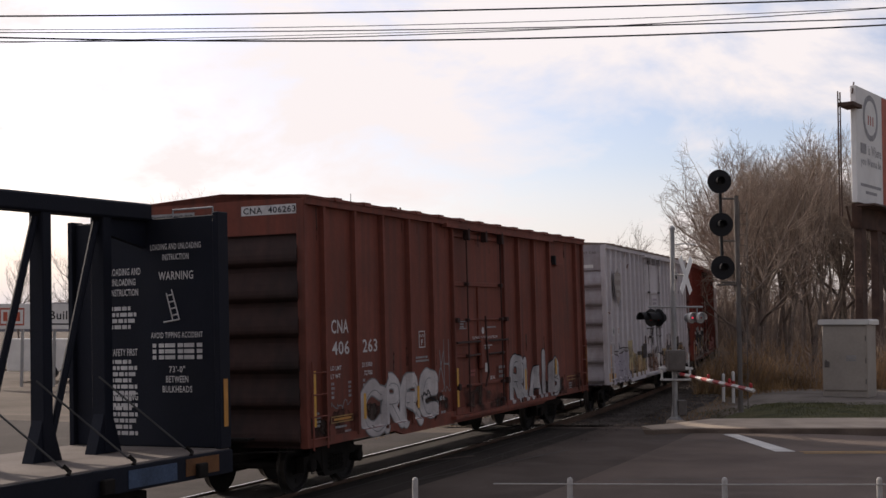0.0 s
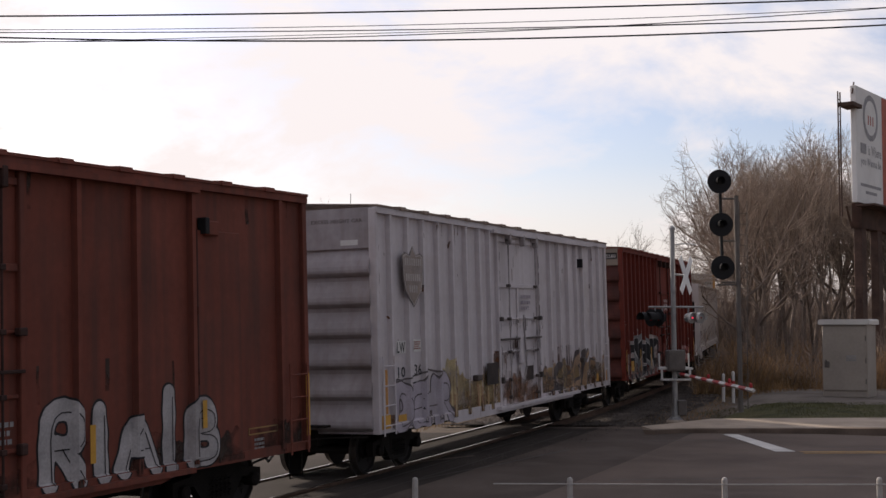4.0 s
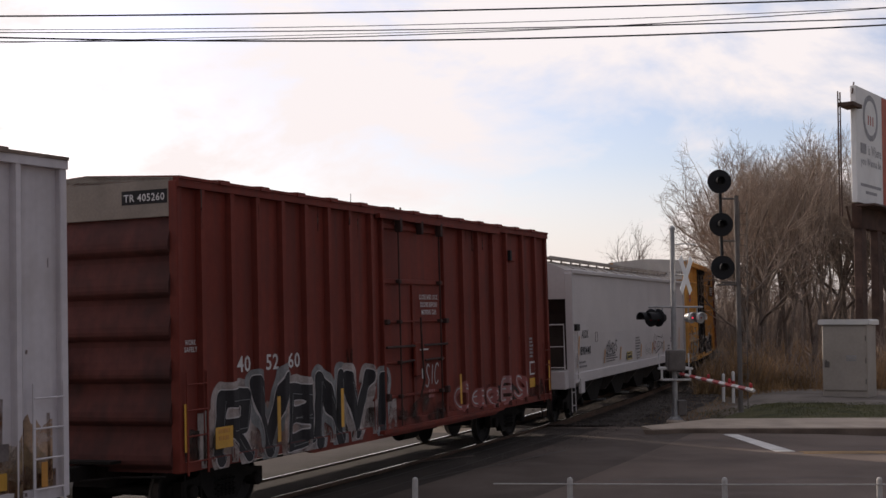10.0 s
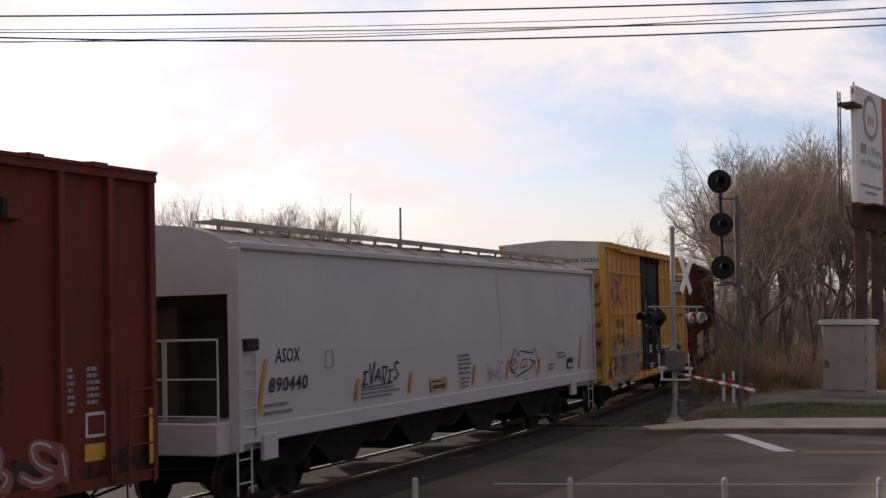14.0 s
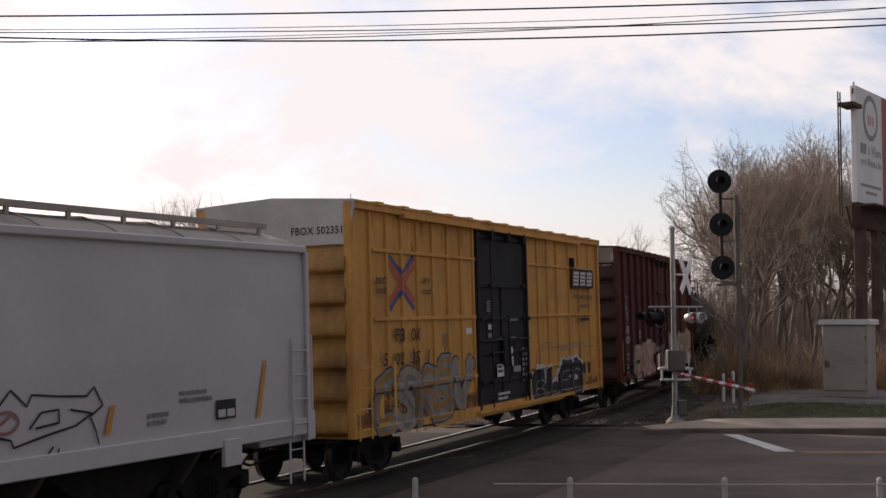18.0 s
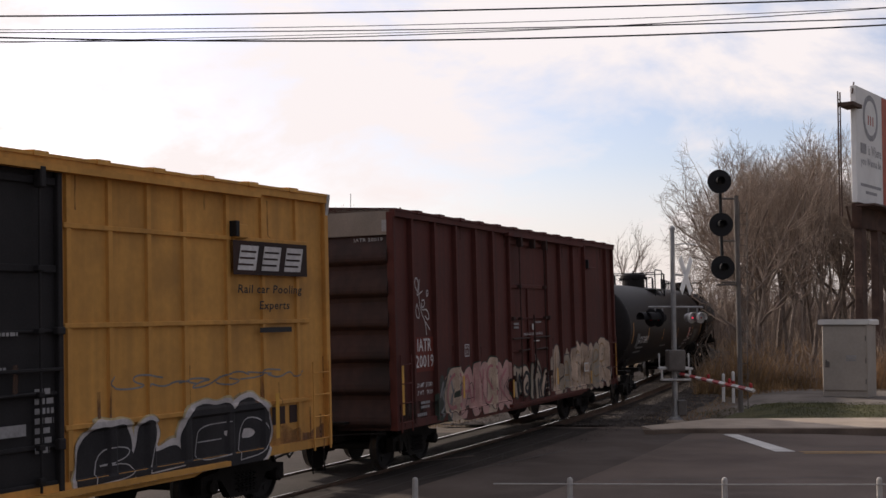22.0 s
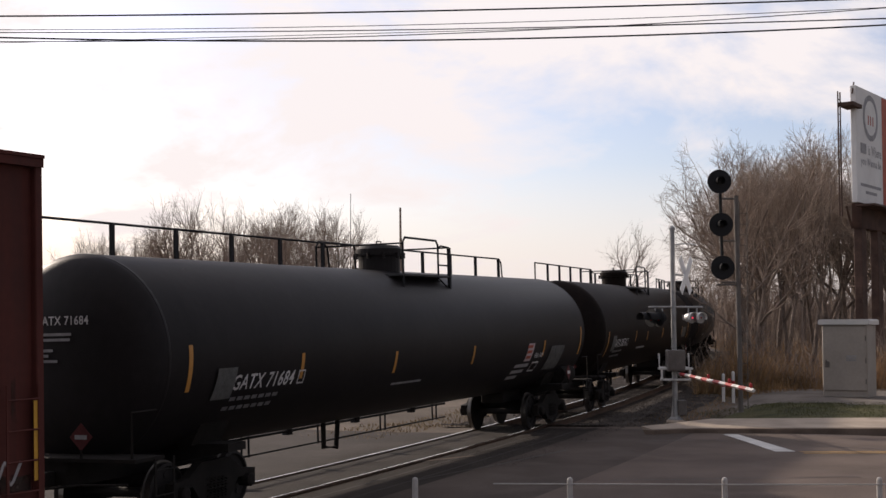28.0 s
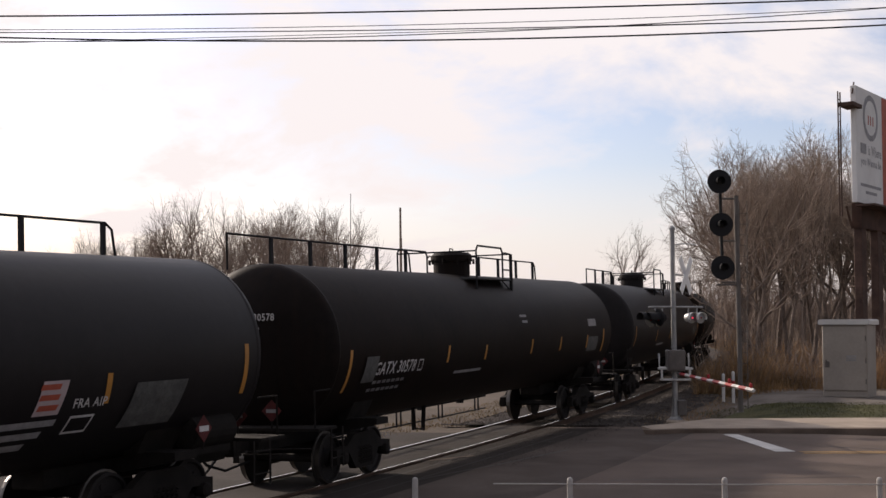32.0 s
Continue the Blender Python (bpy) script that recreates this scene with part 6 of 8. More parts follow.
    ribbon(bm, at(smooth_path([(0.05, 0.3), (0.02, 0.55), (0.18, 0.7), (0.28, 0.5), (0.2, 0.3), (0.05, 0.35)])), 0.045, dep, 0.009)
    ribbon(bm, at([(0.08, 0.42), (0.2, 0.6)]), 0.04, dep, 0.009)
    part("spray_layer", bm, M_SPRAYR, doodle)
    graffiti(car, 10.28 - L, 11.3 - L, 1.5, 1.82, ["H", "A", "e", "S"], [(0.028, M_SPRAYG, 0)], dep, 54, "thin grey scrawl", 0.05, True)
    plate(car, "yellow_label", 7.15 - L, 7.98 - L, 1.46, 1.72, M_FADEDYELLOW, yl, "faded yellow label")
    plate(car, "test_label", 16.18 - L, 16.66 - L, 1.52, 1.80, M_LETTERDK, yl)
    for a, b in ((16.22, 16.40), (16.44, 16.62)):
        plate(car, "label_square", a - L, b - L, 1.55, 1.66, M_HOPPER, yl - 0.005)
    small_print(car, 15.35 - L, 1.92, 0.75, 2, 0.06, M_FAINT, yl)
    small_print(car, 14.65 - L, 1.66, 0.55, 2, 0.06, M_FAINT, yl)
    for a, b, c, d in ((2.73, 3.02, 2.14, 2.155), (2.73, 3.02, 2.41, 2.425), (2.73, 2.745, 2.14, 2.425), (3.005, 3.02, 2.14, 2.425)):
        plate(car, "stencil_frame", a - L, b - L, c, d, M_FAINT, yl)
    end_text(car, "ASOX", 0.2, 3.64, 0.45, 0.12, M_LETTERDK, -L - 0.006)
    end_text(car, "890440", 0.25, 3.44, 0.62, 0.12, M_LETTERDK, -L - 0.006)


M_FAINT = mat("faded_print", (0.20, 0.185, 0.185), 0.7, var=0.3, scale=6, worn=0.34)
M_CREASE = mat("dull_crease", (0.40, 0.37, 0.365), 0.7, var=0.15, scale=3)
M_FADEDYELLOW = mat("faded_yellow", (0.42, 0.33, 0.14), 0.7, var=0.25, scale=4, dirt=0.5, dirt_color=(0.3, 0.26, 0.2))
M_HOPPERDK = mat("hopper_underside", (0.065, 0.055, 0.05), 0.7, var=0.2, scale=1.0, dirt=0.6, dirt_color=(0.04, 0.033, 0.03))
hopper()


# ---------------- tank cars ----------------
def tank_car(label, near, far, paint, number, stripes, long_rail, placard):
    half = (far - near) / 2 - 2.2
    car, L = add_car("tank_car", label, "freight car", near, far, half)
    R, zc = 1.50, 2.47
    prof = []
    for k in range(9):      # dished heads
        a = math.pi / 2 * k / 8
        prof.append((-L + 0.42 - 0.42 * math.cos(a), R * math.sin(a) ** 0.8 + (0.02 if k == 0 else 0)))
    prof += [(-x, r) for x, r in reversed(prof)]
    part("tank_shell", lathe(bmesh.new(), prof, 48, "x", (0, 0, zc)), paint, car, smooth=True)
    for x in (-L + 0.44, L - 0.44):
        part("weld_band", lathe(bmesh.new(), [(x - 0.03, R), (x - 0.02, R + 0.003), (x + 0.02, R + 0.003), (x + 0.03, R)], 48, "x", (0, 0, zc)), paint, car)
    # end frames and saddles
    for sgn in (-1, 1):
        x = sgn * half
        part("saddle", prism(bmesh.new(), [(-1.25, 1.75), (-0.9, 1.10), (0.9, 1.10), (1.25, 1.75), (0.7, 1.20), (-0.7, 1.20)], x - 0.4, x + 0.4, "x"), M_IRON, car)
        part("stub_sill", cube(*sorted((sgn * (half - 1.6), sgn * (L + 0.3))), -0.3, 0.3, 0.72, 1.12, 0.02), M_IRON, car)
        part("bolster", prism(bmesh.new(), [(-1.45, 1.12), (1.45, 1.12), (1.45, 1.0), (0.3, 0.80), (-0.3, 0.80), (-1.45, 1.0)], x - 0.25, x + 0.25, "x"), M_IRON, car)
        plt = part("end_platform", cube(*sorted((sgn * (L - 0.35), sgn * (L + 0.32))), -1.45, 1.45, 1.08, 1.13), M_IRON, car)
        for yy in (-1.35, 1.35):
            part("platform_post", bar([(sgn * (L + 0.25), yy, 1.1), (sgn * (L + 0.25), yy, 1.75), (sgn * (L - 0.3), yy, 1.75)], 0.02, 6), M_IRON, plt)
        ladder(car, "sill_step", sgn * (L - 0.55), sgn * (L - 0.12), 0.42, 1.1, 2, -1.42, M_IRON)
        truck(car, x)
        coupler(car, sgn * (L + 0.3), sgn, 0.4)
    # air tank on the frame
    part("air_reservoir", lathe(bmesh.new(), [(-0.55, 0.1), (-0.48, 0.26), (0.48, 0.26), (0.55, 0.1)], 18, "x", (L - 1.25, -1.05, 1.33)), M_IRON, car)
    part("reservoir_bracket", cube(L - 1.7, L - 0.8, -1.2, -0.3, 1.0, 1.1), M_IRON, car)
    # dome with its housing and platform
    top = zc + R
    dome = part("dome", lathe(bmesh.new(), [(top - 0.15, 0.44), (top + 0.30, 0.44), (top + 0.31, 0.50), (top + 0.45, 0.50), (top + 0.52, 0.42), (top + 0.55, 0.1)], 28, "z"), paint, car,
                "bolted steel valve housing", smooth=False)
    for k in range(10):
        a = 2 * math.pi * k / 10
        part("bolt", lathe(bmesh.new(), [(top + 0.24, 0.03), (top + 0.36, 0.03)], 6, "z", (0.53 * math.cos(a), 0.53 * math.sin(a), 0)), paint, dome)
    part("lid_handle", bar([(-0.1, 0, top + 0.53), (-0.1, 0, top + 0.62), (0.1, 0, top + 0.62), (0.1, 0, top + 0.53)], 0.015, 6), paint, dome)
    part("platform", cube(-1.0, 1.55, -1.02, -0.52, top - 0.16, top - 0.12), M_GALVDK, car)
    part("platform", cube(-1.0, 1.55, 0.52, 1.02, top - 0.16, top - 0.12), M_GALVDK, car)
    for yy in (-1.0, 1.0):
        rl = part("guard_rail", bar([(-0.95, yy, top - 0.5), (-0.95, yy, top + 0.52), (-0.85, yy, top + 0.62), (0.75, yy, top + 0.62), (0.85, yy, top + 0.52), (0.85, yy, top - 0.15)], 0.024, 8), M_BLACK, car)
        part("guard_post", cube(1.42, 1.5, yy - 0.03, yy + 0.03, top - 0.45, top + 0.50), M_BLACK, rl)
        part("guard_bar", bar([(0.85, yy, top + 0.1), (1.45, yy, top + 0.1)], 0.02, 6), M_BLACK, rl)
        part("guard_bar", bar([(0.9, yy, top + 0.48), (1.0, yy, top + 0.52), (1.42, yy, top + 0.5)], 0.02, 6), M_BLACK, rl)
        part("brace", bar([(1.45, yy, top - 0.42), (1.0, yy * 0.9, top - 0.14)], 0.018, 6), M_BLACK, rl)
    for xx in (-0.95, 1.45):
        part("guard_bar", bar([(xx, -1.0, top + 0.5), (xx, 1.0, top + 0.5)], 0.02, 6), M_BLACK, car)
    # railing along the crown, on the far side
    for a, b in ((-L + 0.15 if long_rail else -6.2, -1.3), (1.8, L - 1.4 if long_rail else 4.6)):
        tr = part("top_rail", bar([(a, 0.55, top - 0.1), (a, 0.55, top + 0.55), (b - 0.15, 0.55, top + 0.55), (b, 0.55, top + 0.45), (b + 0.1, 0.55, top - 0.1)], 0.022, 6), M_BLACK, car)
        n = max(2, int((b - a) / 1.5))
        for i in range(1, n + 1):
            x = a + (b - 0.2 - a) * i / n
            part("rail_post", cube(x - 0.035, x + 0.035, 0.52, 0.58, top - 0.12, top + 0.55), M_BLACK, tr)
    # low handrail on the far flank with paired brackets
    hr = part("low_rail", bar([(-half + 1.2, 1.5, 0.68), (half - 1.2, 1.5, 0.68)], 0.03, 6), M_BLACK, car)
    part("low_bar", bar([(-half + 1.2, 1.5, 0.33), (half - 1.2, 1.5, 0.33)], 0.02, 6), M_BLACK, hr)
    n = 5
    for i in range(n):
        x = -half + 1.9 + (2 * half - 3.8) * i / (n - 1)
        for q in (-0.13, 0.13):
            part("rail_drop", bar([(x + q, 1.5, 1.3), (x + q, 1.5, 0.30)], 0.024, 6), M_BLACK, hr)
        if i < n - 1:
            xm = x + (2 * half - 3.8) / (n - 1) * 0.55
            part("rail_clamp", cube(xm - 0.09, xm + 0.09, 1.45, 1.6, 0.60, 0.82), M_BLACK, hr)
    part("outlet_pipe", bar([(-3.2, -0.3, 1.1), (-3.2, -0.3, 0.55), (-2.7, -0.3, 0.5), (-2.6, -0.3, 1.1)], 0.05, 8), M_IRON, car)

    # marks painted on the curved flank
    def on_shell(x, z, lift=0.004):
        a = math.asin(max(-1, min(1, (z - zc) / R)))
        return Vector((x, -(R + lift) * math.cos(a), zc + (R + lift) * math.sin(a)))

    def wrap(name, me_or_bm, material, lift, label=""):
        """Lays a flat mark drawn in x and z on the shell."""
        me = me_or_bm if isinstance(me_or_bm, bpy.types.Mesh) else to_mesh(me_or_bm, name)
        for v in me.vertices:
            v.co = on_shell(v.co.x, v.co.z, lift)
        return part(name, me, material, car, label)

    def patch(name, x0, x1, z0, z1, material, lift=0.005, skew=0.0, label=""):
        bm = bmesh.new()
        n = max(1, int((z1 - z0) / 0.06))
        rows = [[bm.verts.new((x + skew * i / n, 0, z0 + (z1 - z0) * i / n)) for x in (x0, x1)] for i in range(n + 1)]
        for q, w in zip(rows, rows[1:]):
            bm.faces.new((q[0], q[1], w[1], w[0]))
        return wrap(name, bm, material, lift, label)

    for x, z0, z1 in stripes:
        patch("reflector_strip", x - L - 0.05, x - L + 0.05, z0, z1, M_ORANGE)
    if number:
        x = (2.15 if placard else 2.0) - L
        me = text_mesh(number, 0.24, 1.85, M_LETTER, 0.18).copy()
        for v in me.vertices:
            v.co.x += x; v.co.z += 1.90
        wrap("lettering", me, M_LETTER, 0.006)
        for k in range(2):
            bm = bmesh.new()
            u = x + 0.05 - k * 0.1
            for q in range(7):
                box(bm, u + q * 0.21, u + q * 0.21 + 0.16, 0, 0.001, 1.74 - k * 0.14, 1.80 - k * 0.14)
            tagged(wrap("stencilled_data", bm, M_LETTERGREY, 0.005), kind="stuff")
        for a, b, c, d in ((0, 0.22, 0, 0.025), (0, 0.22, 0.2, 0.225), (0, 0.025, 0, 0.22), (0.195, 0.22, 0, 0.22)):
            patch("stencil_frame", x + 1.98 + a, x + 1.98 + b, 1.9 + c, 1.9 + d, M_LETTER)
        # number and data on the end
        end_text(car, number, 0.45, 2.95, 0.92, 0.13, M_LETTER, -L - 0.02)
        for k, w in enumerate((0.62, 0.60, 0.0, 0.30, 0.22, 0.38)):
            if w:
                part("stencilled_line", cube(-L - 0.022, -L - 0.02, 0.45 - w, 0.45, 2.80 - k * 0.075, 2.84 - k * 0.075), M_LETTERGREY, car)
        patch("dull_plate", x - 0.55, x - 0.02, 1.80, 2.26, M_GREYDK, 0.03, 0.05)
    if placard:
        patch("hazard_notice", 15.4 - L, 15.85 - L, 1.82, 2.25, M_NOTICE, 0.006, 0.1, "pale notice with red lettering")
        for k in range(3):
            patch("notice_line", 15.45 - L, 15.79 - L, 1.88 + k * 0.13, 1.95 + k * 0.13, M_REDLOGO, 0.009, 0.03)
        for k in range(3):
            patch("white_bar", 14.9 - L - k * 0.06, 15.85 - L - k * 0.18, 1.68 - k * 0.14, 1.76 - k * 0.14, M_LETTERGREY, 0.006, 0.02)
        patch("data_plate", 17.1 - L, 18.2 - L, 1.55, 2.15, M_GREYDK, 0.02, 0.15)
        patch("label_frame", 16.05 - L, 16.5 - L, 1.55, 1.78, M_LETTER, 0.006, 0.06)
        patch("label_square", 16.08 - L, 16.47 - L, 1.58, 1.75, M_TANK, 0.009, 0.05)
        me = text_mesh("FRA AIP", 0.12, 0.62, M_LETTER).copy()
        for v in me.vertices:
            v.co.x += 16.1 - L; v.co.z += 1.88
        wrap("lettering", me, M_LETTER, 0.006)
        patch("painted_line", 8.0 - L, 9.4 - L, 1.66, 1.70, M_LETTERGREY)
    else:
        patch("painted_line", 6.1 - L, 7.7 - L, 1.74, 1.80, M_LETTERGREY)
        patch("stencilled_data", 10.2 - L, 10.7 - L, 2.90, 2.96, M_LETTERGREY)
        patch("stencilled_data", 10.3 - L, 10.7 - L, 2.76, 2.82, M_LETTERGREY)
        patch("data_plate", 16.0 - L, 16.8 - L, 2.6, 2.8, M_LETTERGREY)
        patch("data_plate", 16.0 - L, 17.0 - L, 1.9, 2.3, M_GREYDK)
    # warning diamonds on the ends of the frame
    for sgn in (-1, 1):
        y0, z0 = (-0.55, 1.42)
        x = sgn * (L + 0.30)
        dm = part("placard", prism(bmesh.new(), [(y0, z0 - 0.19), (y0 + 0.19, z0), (y0, z0 + 0.19), (y0 - 0.19, z0)], x - 0.006, x + 0.006, "x"), M_PLACARD, car, "dark soiled red warning diamond with white print")
        part("placard_band", cube(x - 0.011, x + 0.011, y0 - 0.10, y0 + 0.10, z0 - 0.03, z0 + 0.03), M_LETTERGREY, dm)
        part("placard_stand", bar([(x, y0, 1.1), (x, y0, 1.25)], 0.02, 6), M_IRON, dm)
    y0 = -1.42
    dm = part("placard", prism(bmesh.new(), [(L - 1.75, 1.20), (L - 1.56, 1.40), (L - 1.75, 1.60), (L - 1.94, 1.40)], y0 - 0.012, y0, "y"), M_PLACARD, car, "dark soiled red warning diamond with white print")
    part("placard_band", cube(L - 1.86, L - 1.64, y0 - 0.017, y0 - 0.013, 1.36, 1.44), M_LETTER, dm)
    part("placard_stand", bar([(L - 1.75, y0 + 0.01, 1.1), (L - 1.75, y0 + 0.01, 1.3)], 0.02, 6), M_IRON, dm)


M_PLACARD = mat("soiled_placard", (0.085, 0.012, 0.012), 0.7, var=0.3, scale=6)
M_GALVDK = mat("grating", (0.06, 0.06, 0.06), 0.7, 0.3, var=0.2)
M_GREYDK = mat("dull_plate", (0.10, 0.10, 0.095), 0.7, var=0.3, scale=6)
M_NOTICE = mat("notice_pale", (0.50, 0.40, 0.40), 0.7, var=0.1, scale=6)
tank_car("long black tank car with white lettering and top railings", 111.2, 131.7, M_TANK, "GATX 71684",
         ((0.95, 1.95, 2.62), (4.22, 1.98, 2.4), (7.87, 1.90, 2.31), (11.9, 1.9, 2.3), (16.7, 1.9, 2.3), (19.75, 1.85, 2.6)), True, True)
tank_car("brown-black tank car with grey lettering and short top railings", 133.3, 152.2, M_TANKB, "GATX 30578",
         ((0.9, 1.65, 2.4), (5.5, 2.0, 2.35), (7.75, 1.98, 2.3), (11.0, 2.0, 2.35), (13.4, 2.0, 2.35), (15.9, 2.0, 2.35), (17.6, 1.85, 2.5)), True, False)
tank_car("black tank car with short top railings and no readable number", 154.6, 173.0, M_TANK, "", ((0.85, 1.85, 2.5), (5.6, 1.9, 2.3), (9.0, 1.9, 2.3), (17.5, 1.85, 2.5)), False, False)
tank_car("black tank car with short top railings and no readable number", 175.3, 193.7, M_TANKB, "", ((0.85, 1.85, 2.5), (9.0, 1.9, 2.3), (17.5, 1.85, 2.5)), False, False)


# ---------------- centre-beam flat car ----------------
def flat_car():
    near, far = -25.1, -2.05
    car, L = add_car("flat_car", "navy blue centre-beam flat car, empty, with a pale deck", "freight car", near, far, 9.0)
    part("deck", cube(-L, L, -1.46, 1.46, 1.00, 1.08, 0.01), M_DECK, car)
    for sgn in (-1, 1):
        part("side_sill", cube(-L, L, *sorted((sgn * 1.44, sgn * 1.52)), 0.72, 1.06, 0.01), M_NAVY, car)
        for k in range(12):
            x = -L + 0.7 + k * 1.95
            part("tie_down", cube(x, x + 0.22, *sorted((sgn * 1.52, sgn * 1.60)), 0.74, 0.94, 0.015), M_IRON, car)
    part("rust_panel", cube(L - 1.1, L - 0.35, -1.53, -1.52, 0.78, 1.02), M_ORANGERUST, car)
    part("blue_panel", cube(L - 2.3, L - 1.3, -1.53, -1.52, 0.76, 1.0), M_BLUEP, car)
    part("centre_sill", cube(-L, L, -0.3, 0.3, 0.62, 1.0), M_IRON, car)
    # bulkheads
    for sgn in (-1, 1):
        e = sgn * L
        bh = part("bulkhead", cube(*sorted((e, e - sgn * 0.14)), -1.46, 1.46, 1.08, 4.55, 0.02), M_NAVY, car, "navy end wall with white stencilled instructions")
        for yy in (-1.42, 1.42):
            part("bulkhead_post", cube(*sorted((e + sgn * 0.04, e - sgn * 0.22)), yy - 0.05, yy + 0.05, 1.08, 4.58, 0.012), M_NAVY, bh)
        for z in (1.9, 2.8, 3.7, 4.4):
            part("bulkhead_rib", cube(*sorted((e + sgn * 0.08, e)), -1.4, 1.4, z - 0.06, z + 0.06), M_NAVY, bh)
        part("hand_grip", bar([(e - sgn * 0.1, -1.3, 4.55), (e - sgn * 0.1, -1.3, 4.66), (e - sgn * 0.1, -0.55, 4.66), (e - sgn * 0.1, -0.55, 4.55)], 0.015, 6), M_GALV, bh)
        part("gusset", prism(bmesh.new(), [(e - sgn * 0.12, 4.53), (e - sgn * 1.2, 4.53), (e - sgn * 1.1, 4.3), (e - sgn * 0.12, 4.1)], -0.05, 0.05, "y"), M_NAVY, bh)
    # centre beam
    part("top_chord", cube(-L + 0.1, L - 0.1, -0.16, 0.16, 4.52, 4.78, 0.03), M_NAVY, car)
    xs = [L - 1.08 - k * 1.22 for k in range(18)]
    for i, x in enumerate(xs):
        post = part("beam_post", cube(x - 0.09, x + 0.09, -0.13, 0.13, 1.08, 4.55, 0.015), M_NAVY, car)
        part("post_foot", prism(bmesh.new(), [(x - 0.28, 1.08), (x + 0.28, 1.08), (x + 0.09, 1.65), (x - 0.09, 1.65)], -0.10, 0.10, "y"), M_NAVY, post)
        if i < len(xs) - 1:
            a, b = (x - 0.1, xs[i + 1] + 0.1)
            part("diagonal", bar([(a, 0.0, 4.45), (b, 0.0, 1.15)], 0.055, 8), M_NAVY, car)
        cb = part("tie_cable", bar([(x - 0.3, -0.2, 2.2), (x + 0.15, -1.40, 1.14)], 0.014, 6), M_GALVDK, car)
        part("cable_hook", bar([(x + 0.15, -1.40, 1.18), (x + 0.2, -1.46, 1.10), (x + 0.12, -1.5, 1.06)], 0.03, 6), M_IRON, cb)
    truck(car, -9.0); truck(car, 9.0)
    coupler(car, -L, -1, 0.7); coupler(car, L, 1, 0.7)
    # stencilled instructions on the end wall, in two columns
    x = L - 0.146
    for body, yc, z, w, h in (("LOADING AND UNLOADING", -0.62, 4.06, 0.96, 0.095), ("INSTRUCTION", -0.62, 3.90, 0.50, 0.095), ("WARNING", -0.62, 3.60, 0.66, 0.13),
                              ("AVOID TIPPING ACCIDENT", -0.62, 2.72, 0.98, 0.09), ("73'-0\"", -0.62, 2.20, 0.30, 0.10), ("BETWEEN", -0.62, 2.05, 0.42, 0.10), ("BULKHEADS", -0.62, 1.90, 0.56, 0.10)):
        end_text(car, body, yc + w / 2, z, w, h, M_LETTER, x)
    for k in range(3):
        bm = bmesh.new()
        for q in range(8):
            w = 0.07 + 0.03 * ((q * 7 + k * 3) % 3)
            y = -0.16 - q * 0.12
            box(bm, x - 0.003, x, y - w, y, 2.58 - k * 0.09, 2.64 - k * 0.09)
        tagged(part("stencilled_data", bm, M_LETTER, car), kind="stuff")
    sk = bmesh.new()
    for a, b in (((-0.54, 3.45), (-0.68, 3.0)), ((-0.44, 3.40), (-0.56, 2.98)), ((-0.68, 3.0), (-0.38, 2.96))):
        tube(sk, [(x - 0.004, a[0], a[1]), (x - 0.004, b[0], b[1])], 0.012, 4)
    for k in range(4):
        z = 3.08 + k * 0.1
        tube(sk, [(x - 0.004, -0.66 + k * 0.03, z), (x - 0.004, -0.54 + k * 0.03, z - 0.02)], 0.012, 4)
    part("tipping_sign", sk, M_LETTER, car, "stencilled drawing of a tipping flat car")
    for body, z, w, h in (("LOADING AND", 3.70, 0.60, 0.11), ("UNLOADING", 3.54, 0.50, 0.11), ("INSTRUCTION", 3.38, 0.55, 0.11), ("SAFETY FIRST", 2.46, 0.52, 0.11), ("WARNING", 1.78, 0.52, 0.12)):
        end_text(car, body, 0.66, z, w, h, M_LETTER, x)
    for z0, n in ((3.16, 4), (2.34, 8), (1.63, 5)):
        for k in range(n):
            bm = bmesh.new()
            y, end = 0.66, 0.30 - 0.2 * ((k * 5) % 3) / 3
            q = 0
            while y > end:
                w = 0.05 + 0.04 * ((q * 5 + k) % 3)
                box(bm, x - 0.003, x, y - w, y, z0 - k * 0.095, z0 - k * 0.095 + 0.06)
                y -= w + 0.025
                q += 1
            tagged(part("stencilled_data", bm, M_LETTER, car), kind="stuff")
    plate(car, "reflector_strip", L - 0.14, L - 0.04, 1.4, 2.1, M_ORANGE, -1.475)


M_ORANGERUST = mat("rust_orange", (0.16, 0.07, 0.025), 0.8, var=0.3, scale=3)
M_BLUEP = mat("worn_blue", (0.05, 0.08, 0.14), 0.7, var=0.3, scale=3)
flat_car()


# ---------------- kerb, verge and road marks ----------------
M_GRAVELPALE = mat("grey_gravel", (0.17, 0.15, 0.132), 0.95, var=0.25, scale=0.8, fine=25, bump=0.6, dirt=0.4)
M_STONE = mat("crushed_stone", (0.095, 0.082, 0.074), 0.95, var=0.5, scale=1.2, fine=14, bump=0.2, dirt=0.5, dirt_color=(0.045, 0.036, 0.03), spec=0.2)
KERB = [(5.2, 32.5), (5.9, 32.85), (7.3, 33.0), (11.0, 33.1), (18.0, 33.4), (40.0, 34.5), (70.0, 36.0)]


FINE = [(7.3 + 0.4 * i, 33.0 + 0.011 * i) for i in range(12)] + KERB[4:]


